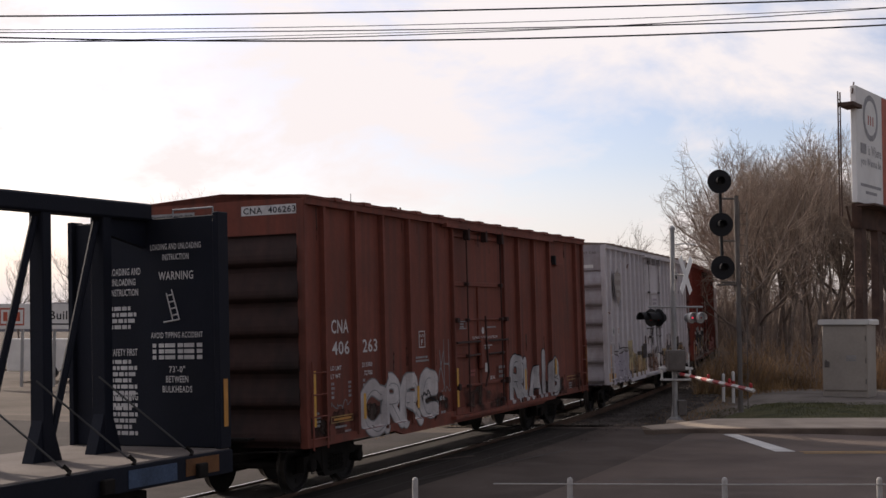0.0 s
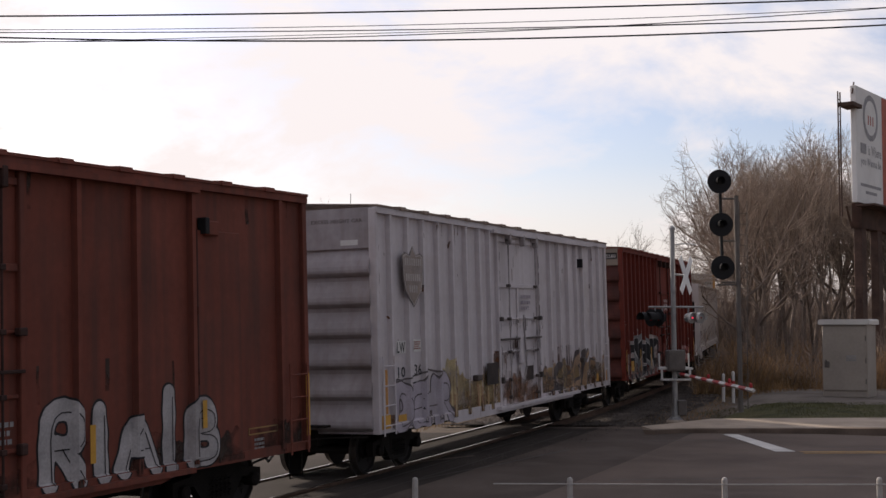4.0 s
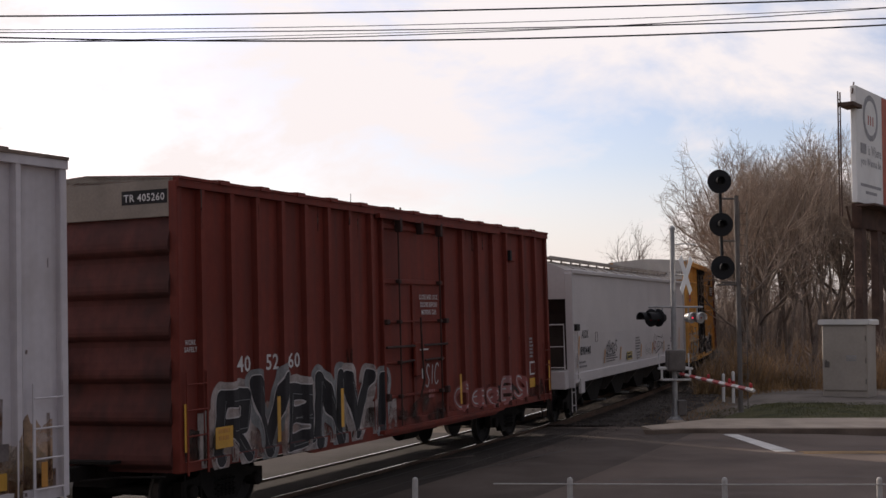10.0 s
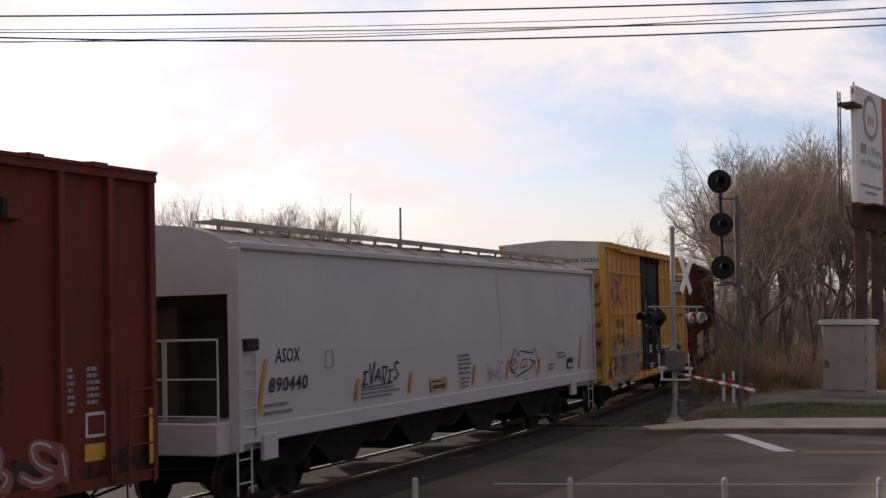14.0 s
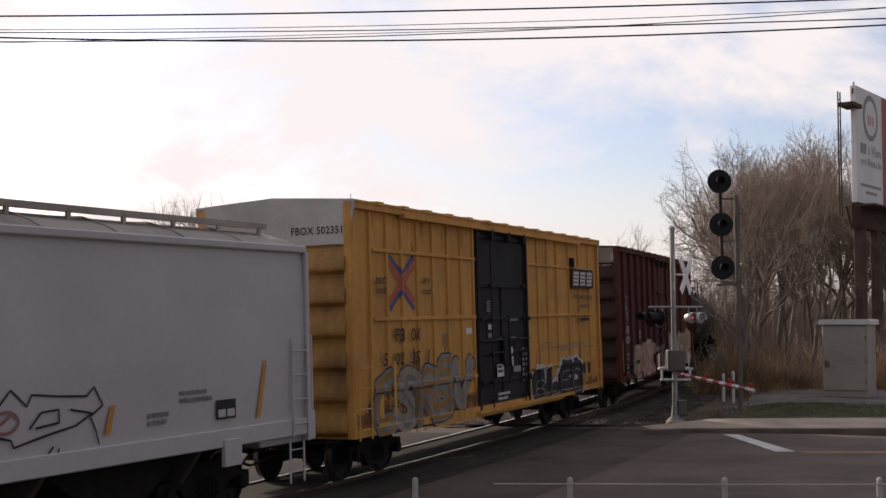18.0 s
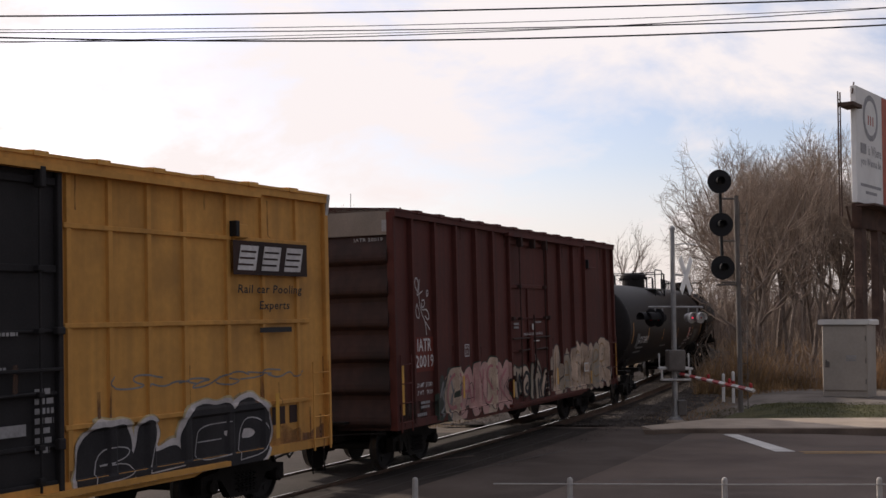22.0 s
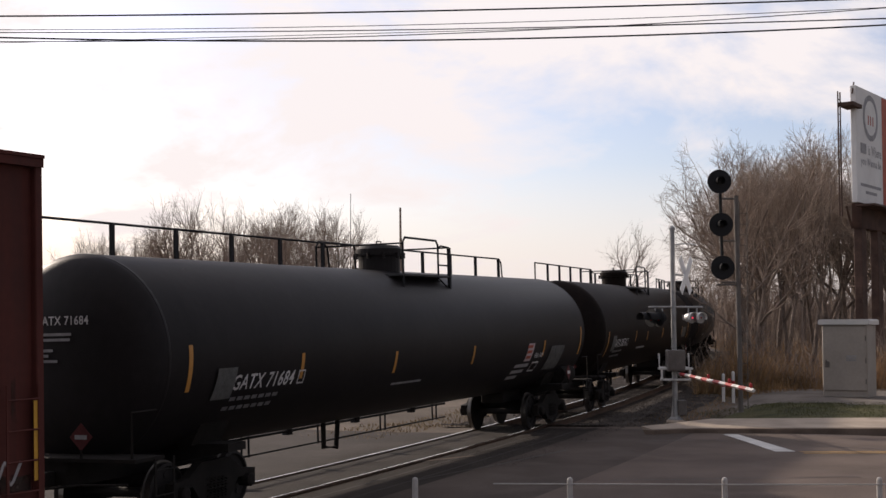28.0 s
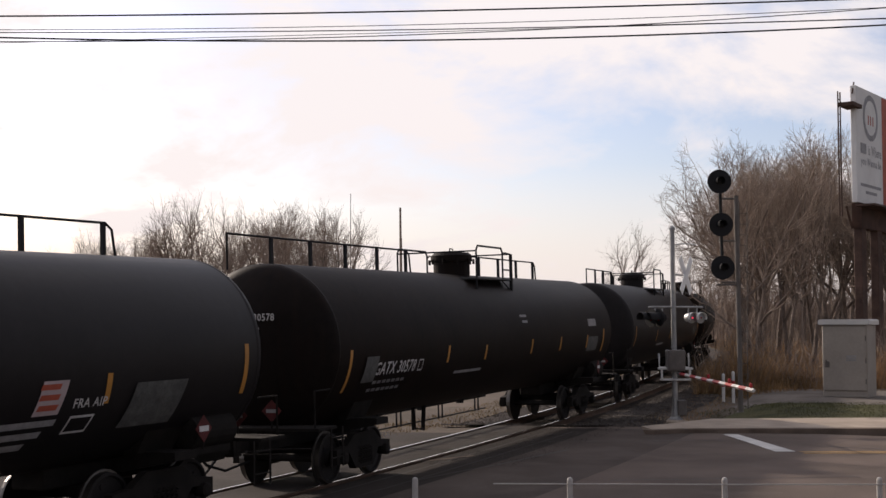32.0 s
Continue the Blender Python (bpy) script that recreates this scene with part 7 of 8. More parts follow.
def band(name, line, back, z_front, z_back, low, material, label, category, ramp=0.0, tip=0.35):
    """A slab along a line of points, as deep as back, sloping from z_front to z_back and rising from the ground over ramp metres."""
    bm = bmesh.new()
    rows = []
    for i, (x, y) in enumerate(line):
        d = back * (tip + (1 - tip) * ease(0, 2.6, x - line[0][0]))
        up = ease(-0.01, ramp, x - line[0][0]) if ramp else 1.0
        zf, zb = ground_z(x, y) * (1 - up) + z_front * up - 0.02 * (1 - up), ground_z(x, y + d) * (1 - up) + z_back * up - 0.02 * (1 - up)
        rows.append([bm.verts.new(p) for p in ((x, y, low), (x, y, zf), (x - 0.25 * ease(2.6, 0, x - line[0][0]), y + d, zb), (x, y + d, low))])
    for q, w in zip(rows, rows[1:]):
        for k in range(4):
            bm.faces.new((q[k], q[(k + 1) % 4], w[(k + 1) % 4], w[k]))
    bm.faces.new(rows[0]); bm.faces.new(rows[-1][::-1])
    bmesh.ops.recalc_face_normals(bm, faces=list(bm.faces))
    return tagged(part(name, bm, material), label, category, kind="structure")


# concrete darkened to brown for the shade on the kerb's front face
M_KERB = mat("shaded_kerb", (0.165, 0.125, 0.10), 0.9, var=0.25, scale=1.5, fine=30, bump=0.3, dirt=0.5, dirt_color=(0.07, 0.055, 0.045))
band("kerb", [(x, y - 0.1) for x, y in KERB], 0.24, 0.05, 0.055, -0.4, M_KERB, "brown concrete kerb with a worn rounded end, coloured dark for its shaded face", "kerb")
band("pavement", [(x + 0.02, y + 0.27) for x, y in KERB], 2.6, 0.05, 0.12, -0.4, M_CONCRETE, "pale concrete footway behind the kerb", "pavement", tip=0.04)
band("grass_verge", [(x + 0.4, y + 2.75) for x, y in FINE], 6.0, 0.095, 0.20, -0.4, M_GRASS, "thin worn grass verge", "verge", ramp=3.2)
band("gravel_pad", [(x + 2.6, y + 8.0) for x, y in FINE], 9.0, 0.19, 0.34, -0.4, M_GRAVELPALE, "grey gravel pad round the cabinet", "ground", ramp=3.0)


def road_mark(name, pts, material, label):
    bm = bmesh.new()
    lo = [bm.verts.new((x, y, ground_z(x, y) + 0.021)) for x, y in pts]
    hi = [bm.verts.new((x, y, ground_z(x, y) + 0.028)) for x, y in pts]
    n = len(pts)
    for i in range(n):
        bm.faces.new((lo[i], lo[(i + 1) % n], hi[(i + 1) % n], hi[i]))
    bm.faces.new(hi)
    bmesh.ops.recalc_face_normals(bm, faces=list(bm.faces))
    return tagged(part(name, bm, material), label, "road marking", kind="structure")


road_mark("stop_line", [(6.95, 32.5), (7.30, 32.5), (7.62, 28.4), (7.18, 28.4)], M_LINE, "broad white stop line before the gate")
for y in (28.28, 27.98):
    road_mark("centre_line", [(7.7, y), (60, y + 1.5), (60, y + 1.62), (7.7, y + 0.12)], M_YLINE, "worn double yellow centre line")
road_mark("edge_mark", [(-1.6, 26.6), (0.6, 28.3), (0.7, 28.2), (-1.5, 26.5)], M_ASPHALT, "patched joint beside the rail")

def tar_seam(pts, w):
    bm = bmesh.new()
    rows = []
    for i, (x, y) in enumerate(pts):
        a, b = pts[max(0, i - 1)], pts[min(len(pts) - 1, i + 1)]
        d = Vector((b[0] - a[0], b[1] - a[1])).normalized()
        rows.append([bm.verts.new((x - d.y * w * k, y + d.x * w * k, ground_z(x, y) + 0.024)) for k in (-0.5, 0.5)])
    for q, r in zip(rows, rows[1:]):
        bm.faces.new((q[0], q[1], r[1], r[0]))
    return tagged(part("tar_seam", bm, M_TAR), "dark poured tar seam in the road", "tar seam", kind="structure")


M_TAR = mat("tar", (0.022, 0.021, 0.021), 0.6, var=0.2, scale=3)
tar_seam([(8.4 + 0.25 * i, 29.6 - 0.11 * i + 0.05 * math.sin(i * 1.3)) for i in range(14)], 0.07)
tar_seam([(1.5 + 0.5 * i, 30.9 + 0.06 * math.sin(i * 0.9)) for i in range(12)], 0.06)
tar_seam([(-0.6 + 0.42 * i, 24.0 + 0.62 * i + 0.05 * math.sin(i * 1.1)) for i in range(9)], 0.06)
tar_seam([(3.0 + 0.3 * i, 23.6 + 0.05 * math.sin(i)) for i in range(16)], 0.05)
for k, (lat, w) in enumerate(((1.30, 0.05), (1.95, 0.04))):
    tar_seam([tuple(line_point(-8 + 1.5 * i, lat)[:2]) for i in range(14)], w)

# sleepers where they show
TIE = to_mesh(cube(-0.11, 0.11, -1.3, 1.3, -0.17, 0.0, 0.015), "tie")
for i in range(110):
    s = 14.0 + i * 0.52
    p = line_point(s, 0, -0.155)
    ob = part("tie", TIE, M_TIE, bpy.data.objects["ballast_bed"])
    ob.matrix_world = Matrix.Translation(p) @ pose(0, 0, 0, -math.degrees(CANT), 0, math.degrees(on_line(s)[2]) + random.uniform(-1, 1))


# ---------------- crossing signal with its gate ----------------
M_GALVDULL = mat("weathered_pole", (0.14, 0.125, 0.115), 0.7, 0.2, var=0.2, scale=3)
M_SIGN = mat("sign_white", (0.86, 0.86, 0.85), 0.5, var=0.04, scale=3)


M_ARMRED = mat("faded_red_sheeting", (0.36, 0.03, 0.03), 0.6, var=0.25, scale=5, dirt=0.4)
M_ARMWHITE = mat("soiled_white_sheeting", (0.62, 0.60, 0.58), 0.6, var=0.25, scale=5, dirt=0.4)


def crossing_signal():
    bx, by, bz = 6.45, 36.4, 0.02
    ob = thing("crossing_signal", "grey level crossing mast with crossbuck, red flashers and lowered gate", "crossing signal", m=pose(bx, by, bz))
    part("footing", lathe(bmesh.new(), [(-0.3, 0.26), (-0.03, 0.26), (0.02, 0.22)], 20, "z"), M_CONCRETE, ob)
    base = part("base_casting", lathe(bmesh.new(), [(-0.02, 0.20), (0.04, 0.20), (0.10, 0.12), (0.40, 0.09)], 16, "z"), M_GALV, ob)
    for k in range(4):
        a = math.pi / 4 + k * math.pi / 2
        part("bolt", lathe(bmesh.new(), [(0.0, 0.02), (0.09, 0.02)], 6, "z", (0.16 * math.cos(a), 0.16 * math.sin(a), 0)), M_GALV, base)
    part("junction_box", cube(0.06, 0.30, -0.12, 0.12, 0.14, 0.56, 0.02), M_GALVDULL, ob)
    part("mast", bar([(0, 0, 0.1), (-0.04, 0, 5.32)], 0.075, 14, 0.068), M_GALV, ob)
    part("mast_cap", lathe(bmesh.new(), [(5.30, 0.09), (5.36, 0.09), (5.42, 0.03)], 12, "z", (-0.04, 0, 0)), M_GALV, ob)
    # crossbuck turned to the road
    for sgn in (-1, 1):
        b = part("crossbuck_blade", cube(-0.61, 0.61, -0.012 + 0.013 * sgn, 0.0 + 0.013 * sgn, -0.115, 0.115), M_SIGN, ob, "white reflective blade of the crossbuck")
        b.matrix_local = pose(0.33, 0, 4.03, 0, 0, 57) @ pose(0, 0, 0, 0, sgn * 52, 0)
    part("crossbuck_arm", bar([(-0.03, 0, 4.88), (0.40, 0, 4.92), (0.62, 0.0, 4.88)], 0.018, 6), M_GALV, ob)
    part("crossbuck_bracket", bar([(0, 0, 4.05), (0.34, 0, 4.03)], 0.03, 8), M_GALV, ob)
    # lamps on two cross arms, their hoods turned along the road
    arm = part("lamp_arm", bar([(-0.72, 0.0, 3.14), (0.80, 0.0, 3.14)], 0.028, 8), M_GALV, ob)
    for k, (x, face, lit) in enumerate(((-0.30, -1, True), (-0.50, -1, False), (0.36, 1, True), (0.60, 1, False))):
        place = pose(x, -0.02, 2.84, 0, 0, 215 if face < 0 else -62)
        e = part("flasher", lathe(bmesh.new(), [(-0.02, 0.05), (0.0, 0.12), (0.16, 0.15), (0.20, 0.155)], 20, "x"), M_BLACK if face < 0 else M_GALV, ob, "round crossing lamp with a long hood")
        e.matrix_local = place
        if face < 0:
            part("background", lathe(bmesh.new(), [(0.20, 0.16), (0.20, 0.25), (0.215, 0.25), (0.215, 0.16)], 24, "x"), M_BLACK, e)
        hood = bmesh.new()
        pr = [(0.155 * math.cos(a), 0.155 * math.sin(a)) for a in [radians(200 - 220 * i / 16) for i in range(17)]]
        inn = [(u * 0.955, v * 0.955) for u, v in reversed(pr)]
        prism(hood, pr + inn, 0.21, 0.62 if face < 0 else 0.30, "x")
        part("hood", hood, M_BLACK if face < 0 else M_WHITE, e)
        part("lens", lathe(bmesh.new(), [(0.17, 0.13), (0.205, 0.12), (0.222, 0.06), (0.226, 0.01)], 20, "x"), M_LENS if face < 0 else M_GALV, e, "glass lens")
        part("bulb", lathe(bmesh.new(), [(0.225, 0.028), (0.236, 0.024), (0.24, 0.005)], 12, "x"), M_LAMP if lit else M_LENS, e)
        part("hanger", bar([(0.05, 0, 0.12), (0.05, 0, 0.27)], 0.022, 6), M_GALV, e)
    # gate machine and arm
    gm = part("gate_machine", cube(-0.24, 0.24, -0.34, 0.16, 1.36, 1.95, 0.03), M_GALVDULL, ob, "grey steel gate machine case")
    part("machine_door", cube(-0.20, 0.20, -0.355, -0.34, 1.42, 1.88, 0.006), M_GALVDULL, gm)
    cw = part("counterweight_frame", bar([(-0.42, 0.1, 1.85), (-0.42, 0.05, 1.46), (0.40, 0.05, 1.46), (0.40, 0.1, 1.85)], 0.028, 8), M_WHITE, ob)
    part("gate_support", cube(-0.46, 0.48, -0.14, 0.12, 1.40, 1.46, 0.012), M_WHITE, ob)
    part("gate_support", cube(-0.40, 0.42, -0.14, 0.12, 1.10, 1.15, 0.012), M_WHITE, ob)
    for x in (-0.38, 0.4):
        part("gate_strut", cube(x - 0.025, x + 0.025, -0.14, -0.06, 1.12, 1.44), M_WHITE, ob)
    # arm reaching across the lane, in red and white lengths
    a, b = Vector((0.05, -0.2, 1.30)), Vector((0.62, -6.6, 1.13))
    arm = part("gate_arm", tube(bmesh.new(), [a, a + (b - a) * 0.04], 0.05, 4), M_GALV, ob)
    n = 12
    for i in range(n):
        p, q = a + (b - a) * (0.04 + 0.96 * i / n), a + (b - a) * (0.04 + 0.96 * (i + 1) / n)
        part("arm_length", tube(bmesh.new(), [p, q], 0.05, 4), M_ARMRED if i % 2 == 0 else M_ARMWHITE, arm)
    for k in (0.45, 0.72, 0.97):
        p = a + (b - a) * k
        lp = part("arm_lamp", lathe(bmesh.new(), [(0.04, 0.02), (0.07, 0.04), (0.14, 0.038), (0.16, 0.015)], 12, "z", p), M_REDP, arm, "small red lamp on the gate arm")


M_LENS = mat("red_lens", (0.22, 0.012, 0.02), 0.15, var=0.0, bump=0.0)

crossing_signal()

for x, y, h in ((9.85, 46.0, 0.85), (10.02, 45.2, 0.95)):
    post = thing("marker_post", "white painted steel marker post beside the line", "post", "marker posts", pose(x, y, 0.1))
    part("pipe", bar([(0, 0, -0.1), (0, 0, h)], 0.055, 12), M_WHITE, post)
    part("cap", lathe(bmesh.new(), [(h, 0.057), (h + 0.03, 0.04), (h + 0.04, 0.01)], 12, "z"), M_WHITE, post)
    part("red_band", lathe(bmesh.new(), [(h - 0.42, 0.058), (h - 0.28, 0.058)], 12, "z"), M_REDP, post)


# ---------------- three-lamp railway signal ----------------
def block_signal():
    ob = thing("railway_signal", "railway signal with three round black lamp targets on a grey pole", "signal", m=pose(9.03, 40.0, 0.2))
    part("pole", bar([(0.06, 0, -0.2), (0, 0, 6.45)], 0.075, 12), M_GALVDULL, ob)
    part("footing", lathe(bmesh.new(), [(-0.5, 0.16), (-0.22, 0.16), (-0.16, 0.10)], 14, "z", (0.05, 0, 0)), M_GALVDULL, ob)
    pl = part("head_mast", bar([(-0.44, 0, 3.85), (-0.50, 0, 7.0)], 0.05, 10), M_BLACK, ob)
    for z in (3.78, 5.05, 6.36):
        part("bracket", bar([(0.0, 0, z), (-0.50, 0, z)], 0.03, 8), M_GALVDULL, ob)
    part("bracket_plate", cube(-0.62, 0.1, -0.06, 0.06, 3.68, 3.74, 0.01), M_GALVDULL, ob)
    for x, z in ((-0.53, 6.88), (-0.49, 5.55), (-0.46, 4.23)):
        h = part("lamp_target", lathe(bmesh.new(), [(0.02, 0.365), (0.0, 0.37), (-0.03, 0.365), (-0.03, 0.12)], 36, "y", (x, -0.10, z)), M_BLACK, ob, "round black background of the lamp")
        part("lamp_case", cube(x - 0.16, x + 0.16, -0.08, 0.25, z - 0.17, z + 0.17, 0.03), M_BLACK, h)
        part("lens", lathe(bmesh.new(), [(-0.135, 0.10), (-0.15, 0.06), (-0.155, 0.01)], 16, "y", (x, 0, z)), M_LENSDARK, h)
        hd = bmesh.new()
        pr = [(x + 0.13 * math.cos(a), z + 0.13 * math.sin(a)) for a in [radians(210 - 240 * i / 14) for i in range(15)]]
        inn = [(x + (u - x) * 0.94, z + (v - z) * 0.94) for u, v in reversed(pr)]
        prism(hd, pr + inn, -0.42, -0.13, "y")
        part("visor", hd, M_BLACK, h)
    ld = part("ladder", bmesh.new(), M_GALVDULL, ob)
    for x in (0.12, 0.36):
        part("ladder_rail", bar([(x, 0.35, -0.1), (x, 0.12, 6.3)], 0.014, 6), M_GALVDULL, ld)
    for k in range(18):
        z = 0.3 + k * 0.33
        part("rung", bar([(0.12, 0.34 - z * 0.036, z), (0.36, 0.34 - z * 0.036, z)], 0.010, 5), M_GALVDULL, ld)


M_LENSDARK = mat("dark_lens", (0.008, 0.008, 0.009), 0.6, var=0.0, bump=0.0)
block_signal()


# ---------------- equipment cabinet ----------------
def cabinet():
    ob = thing("equipment_cabinet", "beige metal equipment cabinet with an overhanging flat lid", "cabinet", m=pose(13.95, 44.9, 0.30, 0, 0, -30))
    part("body", cube(-0.75, 0.75, -0.68, 0.68, -0.06, 2.40, 0.02), M_ALU, ob)
    lid = part("lid", prism(bmesh.new(), [(-0.85, 2.40), (0.85, 2.40), (0.85, 2.54), (0.80, 2.58), (-0.80, 2.58), (-0.85, 2.54)], -0.80, 0.78, "y"), M_ALULID, ob)
    d = part("door", cube(-0.72, 0.72, -0.73, -0.70, 0.18, 2.34, 0.01), M_ALU, ob, "flat sheet metal door")
    part("handle", cube(-0.64, -0.59, -0.77, -0.73, 1.0, 1.2, 0.01), M_GALVDULL, d)
    for z in (0.4, 1.1, 1.85):
        part("hinge", bar([(0.71, -0.745, z), (0.71, -0.745, z + 0.18)], 0.018, 6), M_GALVDULL, d)
    for k in range(3):
        part("notice", cube(0.06, 0.40, -0.742, -0.732, 1.17 + k * 0.07, 1.22 + k * 0.07), M_LETTERGREY, ob)
    part("latch", cube(-0.66, -0.50, -0.76, -0.72, 0.95, 1.15, 0.01), M_GALVDULL, ob)
    for x in (-0.65, 0.65):
        for y in (-0.55, 0.55):
            part("foot", cube(x - 0.09, x + 0.09, y - 0.09, y + 0.09, -0.2, -0.06), M_GALVDULL, ob)


M_ALULID = mat("lid_aluminium", (0.62, 0.60, 0.57), 0.5, 0.2, var=0.08, scale=1.0)
cabinet()


# ---------------- billboard ----------------
def billboard():
    ob = thing("billboard", "tall two-sided billboard on rusty columns with a pale notice", "billboard", m=pose(0, 0, 0))
    a, b = Vector((16.50, 52.0, 0)), Vector((22.3, 60.0, 0))
    d = (b - a).normalized()
    nrm = Vector((d.y, -d.x, 0)) * -1
    ang = math.degrees(math.atan2(d.y, d.x))
    w = (b - a).length
    ob.matrix_world = pose(a.x, a.y, 0, 0, 0, ang)
    pn = part("panel", cube(0, w, -0.12, 0.12, 7.62, 12.35, 0.02), M_BILL, ob, "white poster panel")
    part("poster_border", cube(3.25, 4.3, -0.13, -0.122, 7.7, 12.3), M_REDLOGO, pn)
    part("skirt", cube(0.2, w, -0.2, 0.2, 6.6, 7.6), M_RUST, ob, "rusty steel apron below the panel")
    for x in (0.55, 2.6, 5.2, 8.0):
        part("column", cube(x - 0.3, x + 0.3, -0.16, 0.16, -0.3, 7.6, 0.02), M_RUSTDK, ob)
        part("back_brace", cube(x - 0.08, x + 0.08, 0.14, 0.24, 7.6, 12.2), M_RUSTDK, ob)
    part("catwalk", cube(-0.45, w, -0.95, -0.15, 7.42, 7.5), M_RUSTDK, ob)
    part("catwalk", cube(-0.9, 0.2, -0.3, 0.3, 11.4, 11.55), M_RUSTDK, ob)
    # climbing frame at the edge
    for x in (-0.92, -0.66):
        part("ladder_rail", bar([(x, 0.3, 7.0), (x, 0.3, 12.0)], 0.03, 6), M_RUSTDK, ob)
    for k in range(16):
        part("rung", bar([(-0.92, 0.3, 7.2 + k * 0.3), (-0.66, 0.3, 7.2 + k * 0.3)], 0.016, 5), M_RUSTDK, ob)
    part("strut", bar([(-0.45, 0.2, 7.45), (0.2, 0.2, 6.6)], 0.05, 6), M_RUSTDK, ob)
    part("strut", bar([(-0.1, 0.0, 12.0), (0.15, 0.0, 12.5)], 0.03, 6), M_RUSTDK, ob)
    seal = part("seal", lathe(bmesh.new(), [(-0.126, 0.02), (-0.126, 0.95), (-0.130, 0.95), (-0.130, 0.02)], 40, "y", (1.75, 0, 11.22)), M_SEAL, pn, "round grey seal")
    part("seal_ring", lathe(bmesh.new(), [(-0.131, 0.66), (-0.131, 0.72), (-0.135, 0.72), (-0.135, 0.66)], 40, "y", (1.75, 0, 11.22)), M_BILL, seal)
    for q in (-0.18, 0.0, 0.18):
        part("seal_mark", cube(1.75 + q * 1.6 - 0.06, 1.75 + q * 1.6 + 0.06, -0.136, -0.131, 10.92, 11.3), M_REDLOGO, seal)
    bar_ob = part("name_bar", cube(0.45, 1.15, -0.127, -0.122, 9.66, 10.08), M_SEAL, pn)
    for body, x, z, wide, high in (("is Where", 1.4, 9.66, 1.65, 0.42), ("you Wanna Be", 0.45, 9.10, 2.6, 0.42)):
        t = part("lettering", text_mesh(body, high, wide, M_SEAL), M_SEAL, pn)
        t.location = (x, -0.126, z)
    for k in range(2):
        part("small_line", cube(0.4 + 0.6 * k, 3.0 - 0.6 * k, -0.127, -0.122, 8.32 - k * 0.28, 8.44 - k * 0.28), M_SEAL, pn)


M_BILL = mat("poster_white", (0.8, 0.79, 0.77), 0.7, var=0.06, scale=1)
M_SEAL = mat("poster_grey", (0.33, 0.325, 0.335), 0.7, var=0.2, scale=4)
M_RUSTDK = mat("dark_rusty_steel", (0.095, 0.058, 0.045), 0.85, 0.2, var=0.35, scale=2)
billboard()

# ---------------- guard posts with their cable ----------------
M_POST = mat("dulled_white_pipe", (0.42, 0.40, 0.38), 0.6, var=0.15, scale=4, dirt=0.4, dirt_color=(0.25, 0.22, 0.2))
fence = thing("cable_fence", "low white pipe posts strung with a steel cable", "fence")
for k in range(-1, 7):
    x = -0.36 + 2.0 * k
    if k < 0:
        continue
    p = part("post", bar([(x, 17.0, -0.2), (x, 17.0, 0.60)], 0.038, 12), M_POST, fence)
    part("post_cap", lathe(bmesh.new(), [(0.60, 0.038), (0.625, 0.028), (0.635, 0.005)], 12, "z", (x, 17.0, 0)), M_POST, p)
part("cable", bar([(0.65, 16.97, 0.555), (3.6, 16.96, 0.545), (14.0, 16.96, 0.55)], 0.009, 6), M_POST, fence)


# ---------------- overhead wires ----------------
wires = thing("overhead_wires", "bundle of sagging black overhead cables", "power line")
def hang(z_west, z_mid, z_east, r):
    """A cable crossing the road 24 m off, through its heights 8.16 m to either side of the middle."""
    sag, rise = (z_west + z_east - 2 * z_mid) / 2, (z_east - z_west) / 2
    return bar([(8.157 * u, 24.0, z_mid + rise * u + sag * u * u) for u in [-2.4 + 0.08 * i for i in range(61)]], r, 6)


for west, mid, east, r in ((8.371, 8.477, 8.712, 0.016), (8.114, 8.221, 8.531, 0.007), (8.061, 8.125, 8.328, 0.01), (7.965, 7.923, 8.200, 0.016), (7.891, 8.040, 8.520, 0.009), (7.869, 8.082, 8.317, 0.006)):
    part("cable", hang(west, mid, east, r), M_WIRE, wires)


# ---------------- bare trees ----------------
REACH = (0.38, 0.32, 0.20, 0.125, 0.075, 0.045)        # length of a limb of each order, as a share of the height


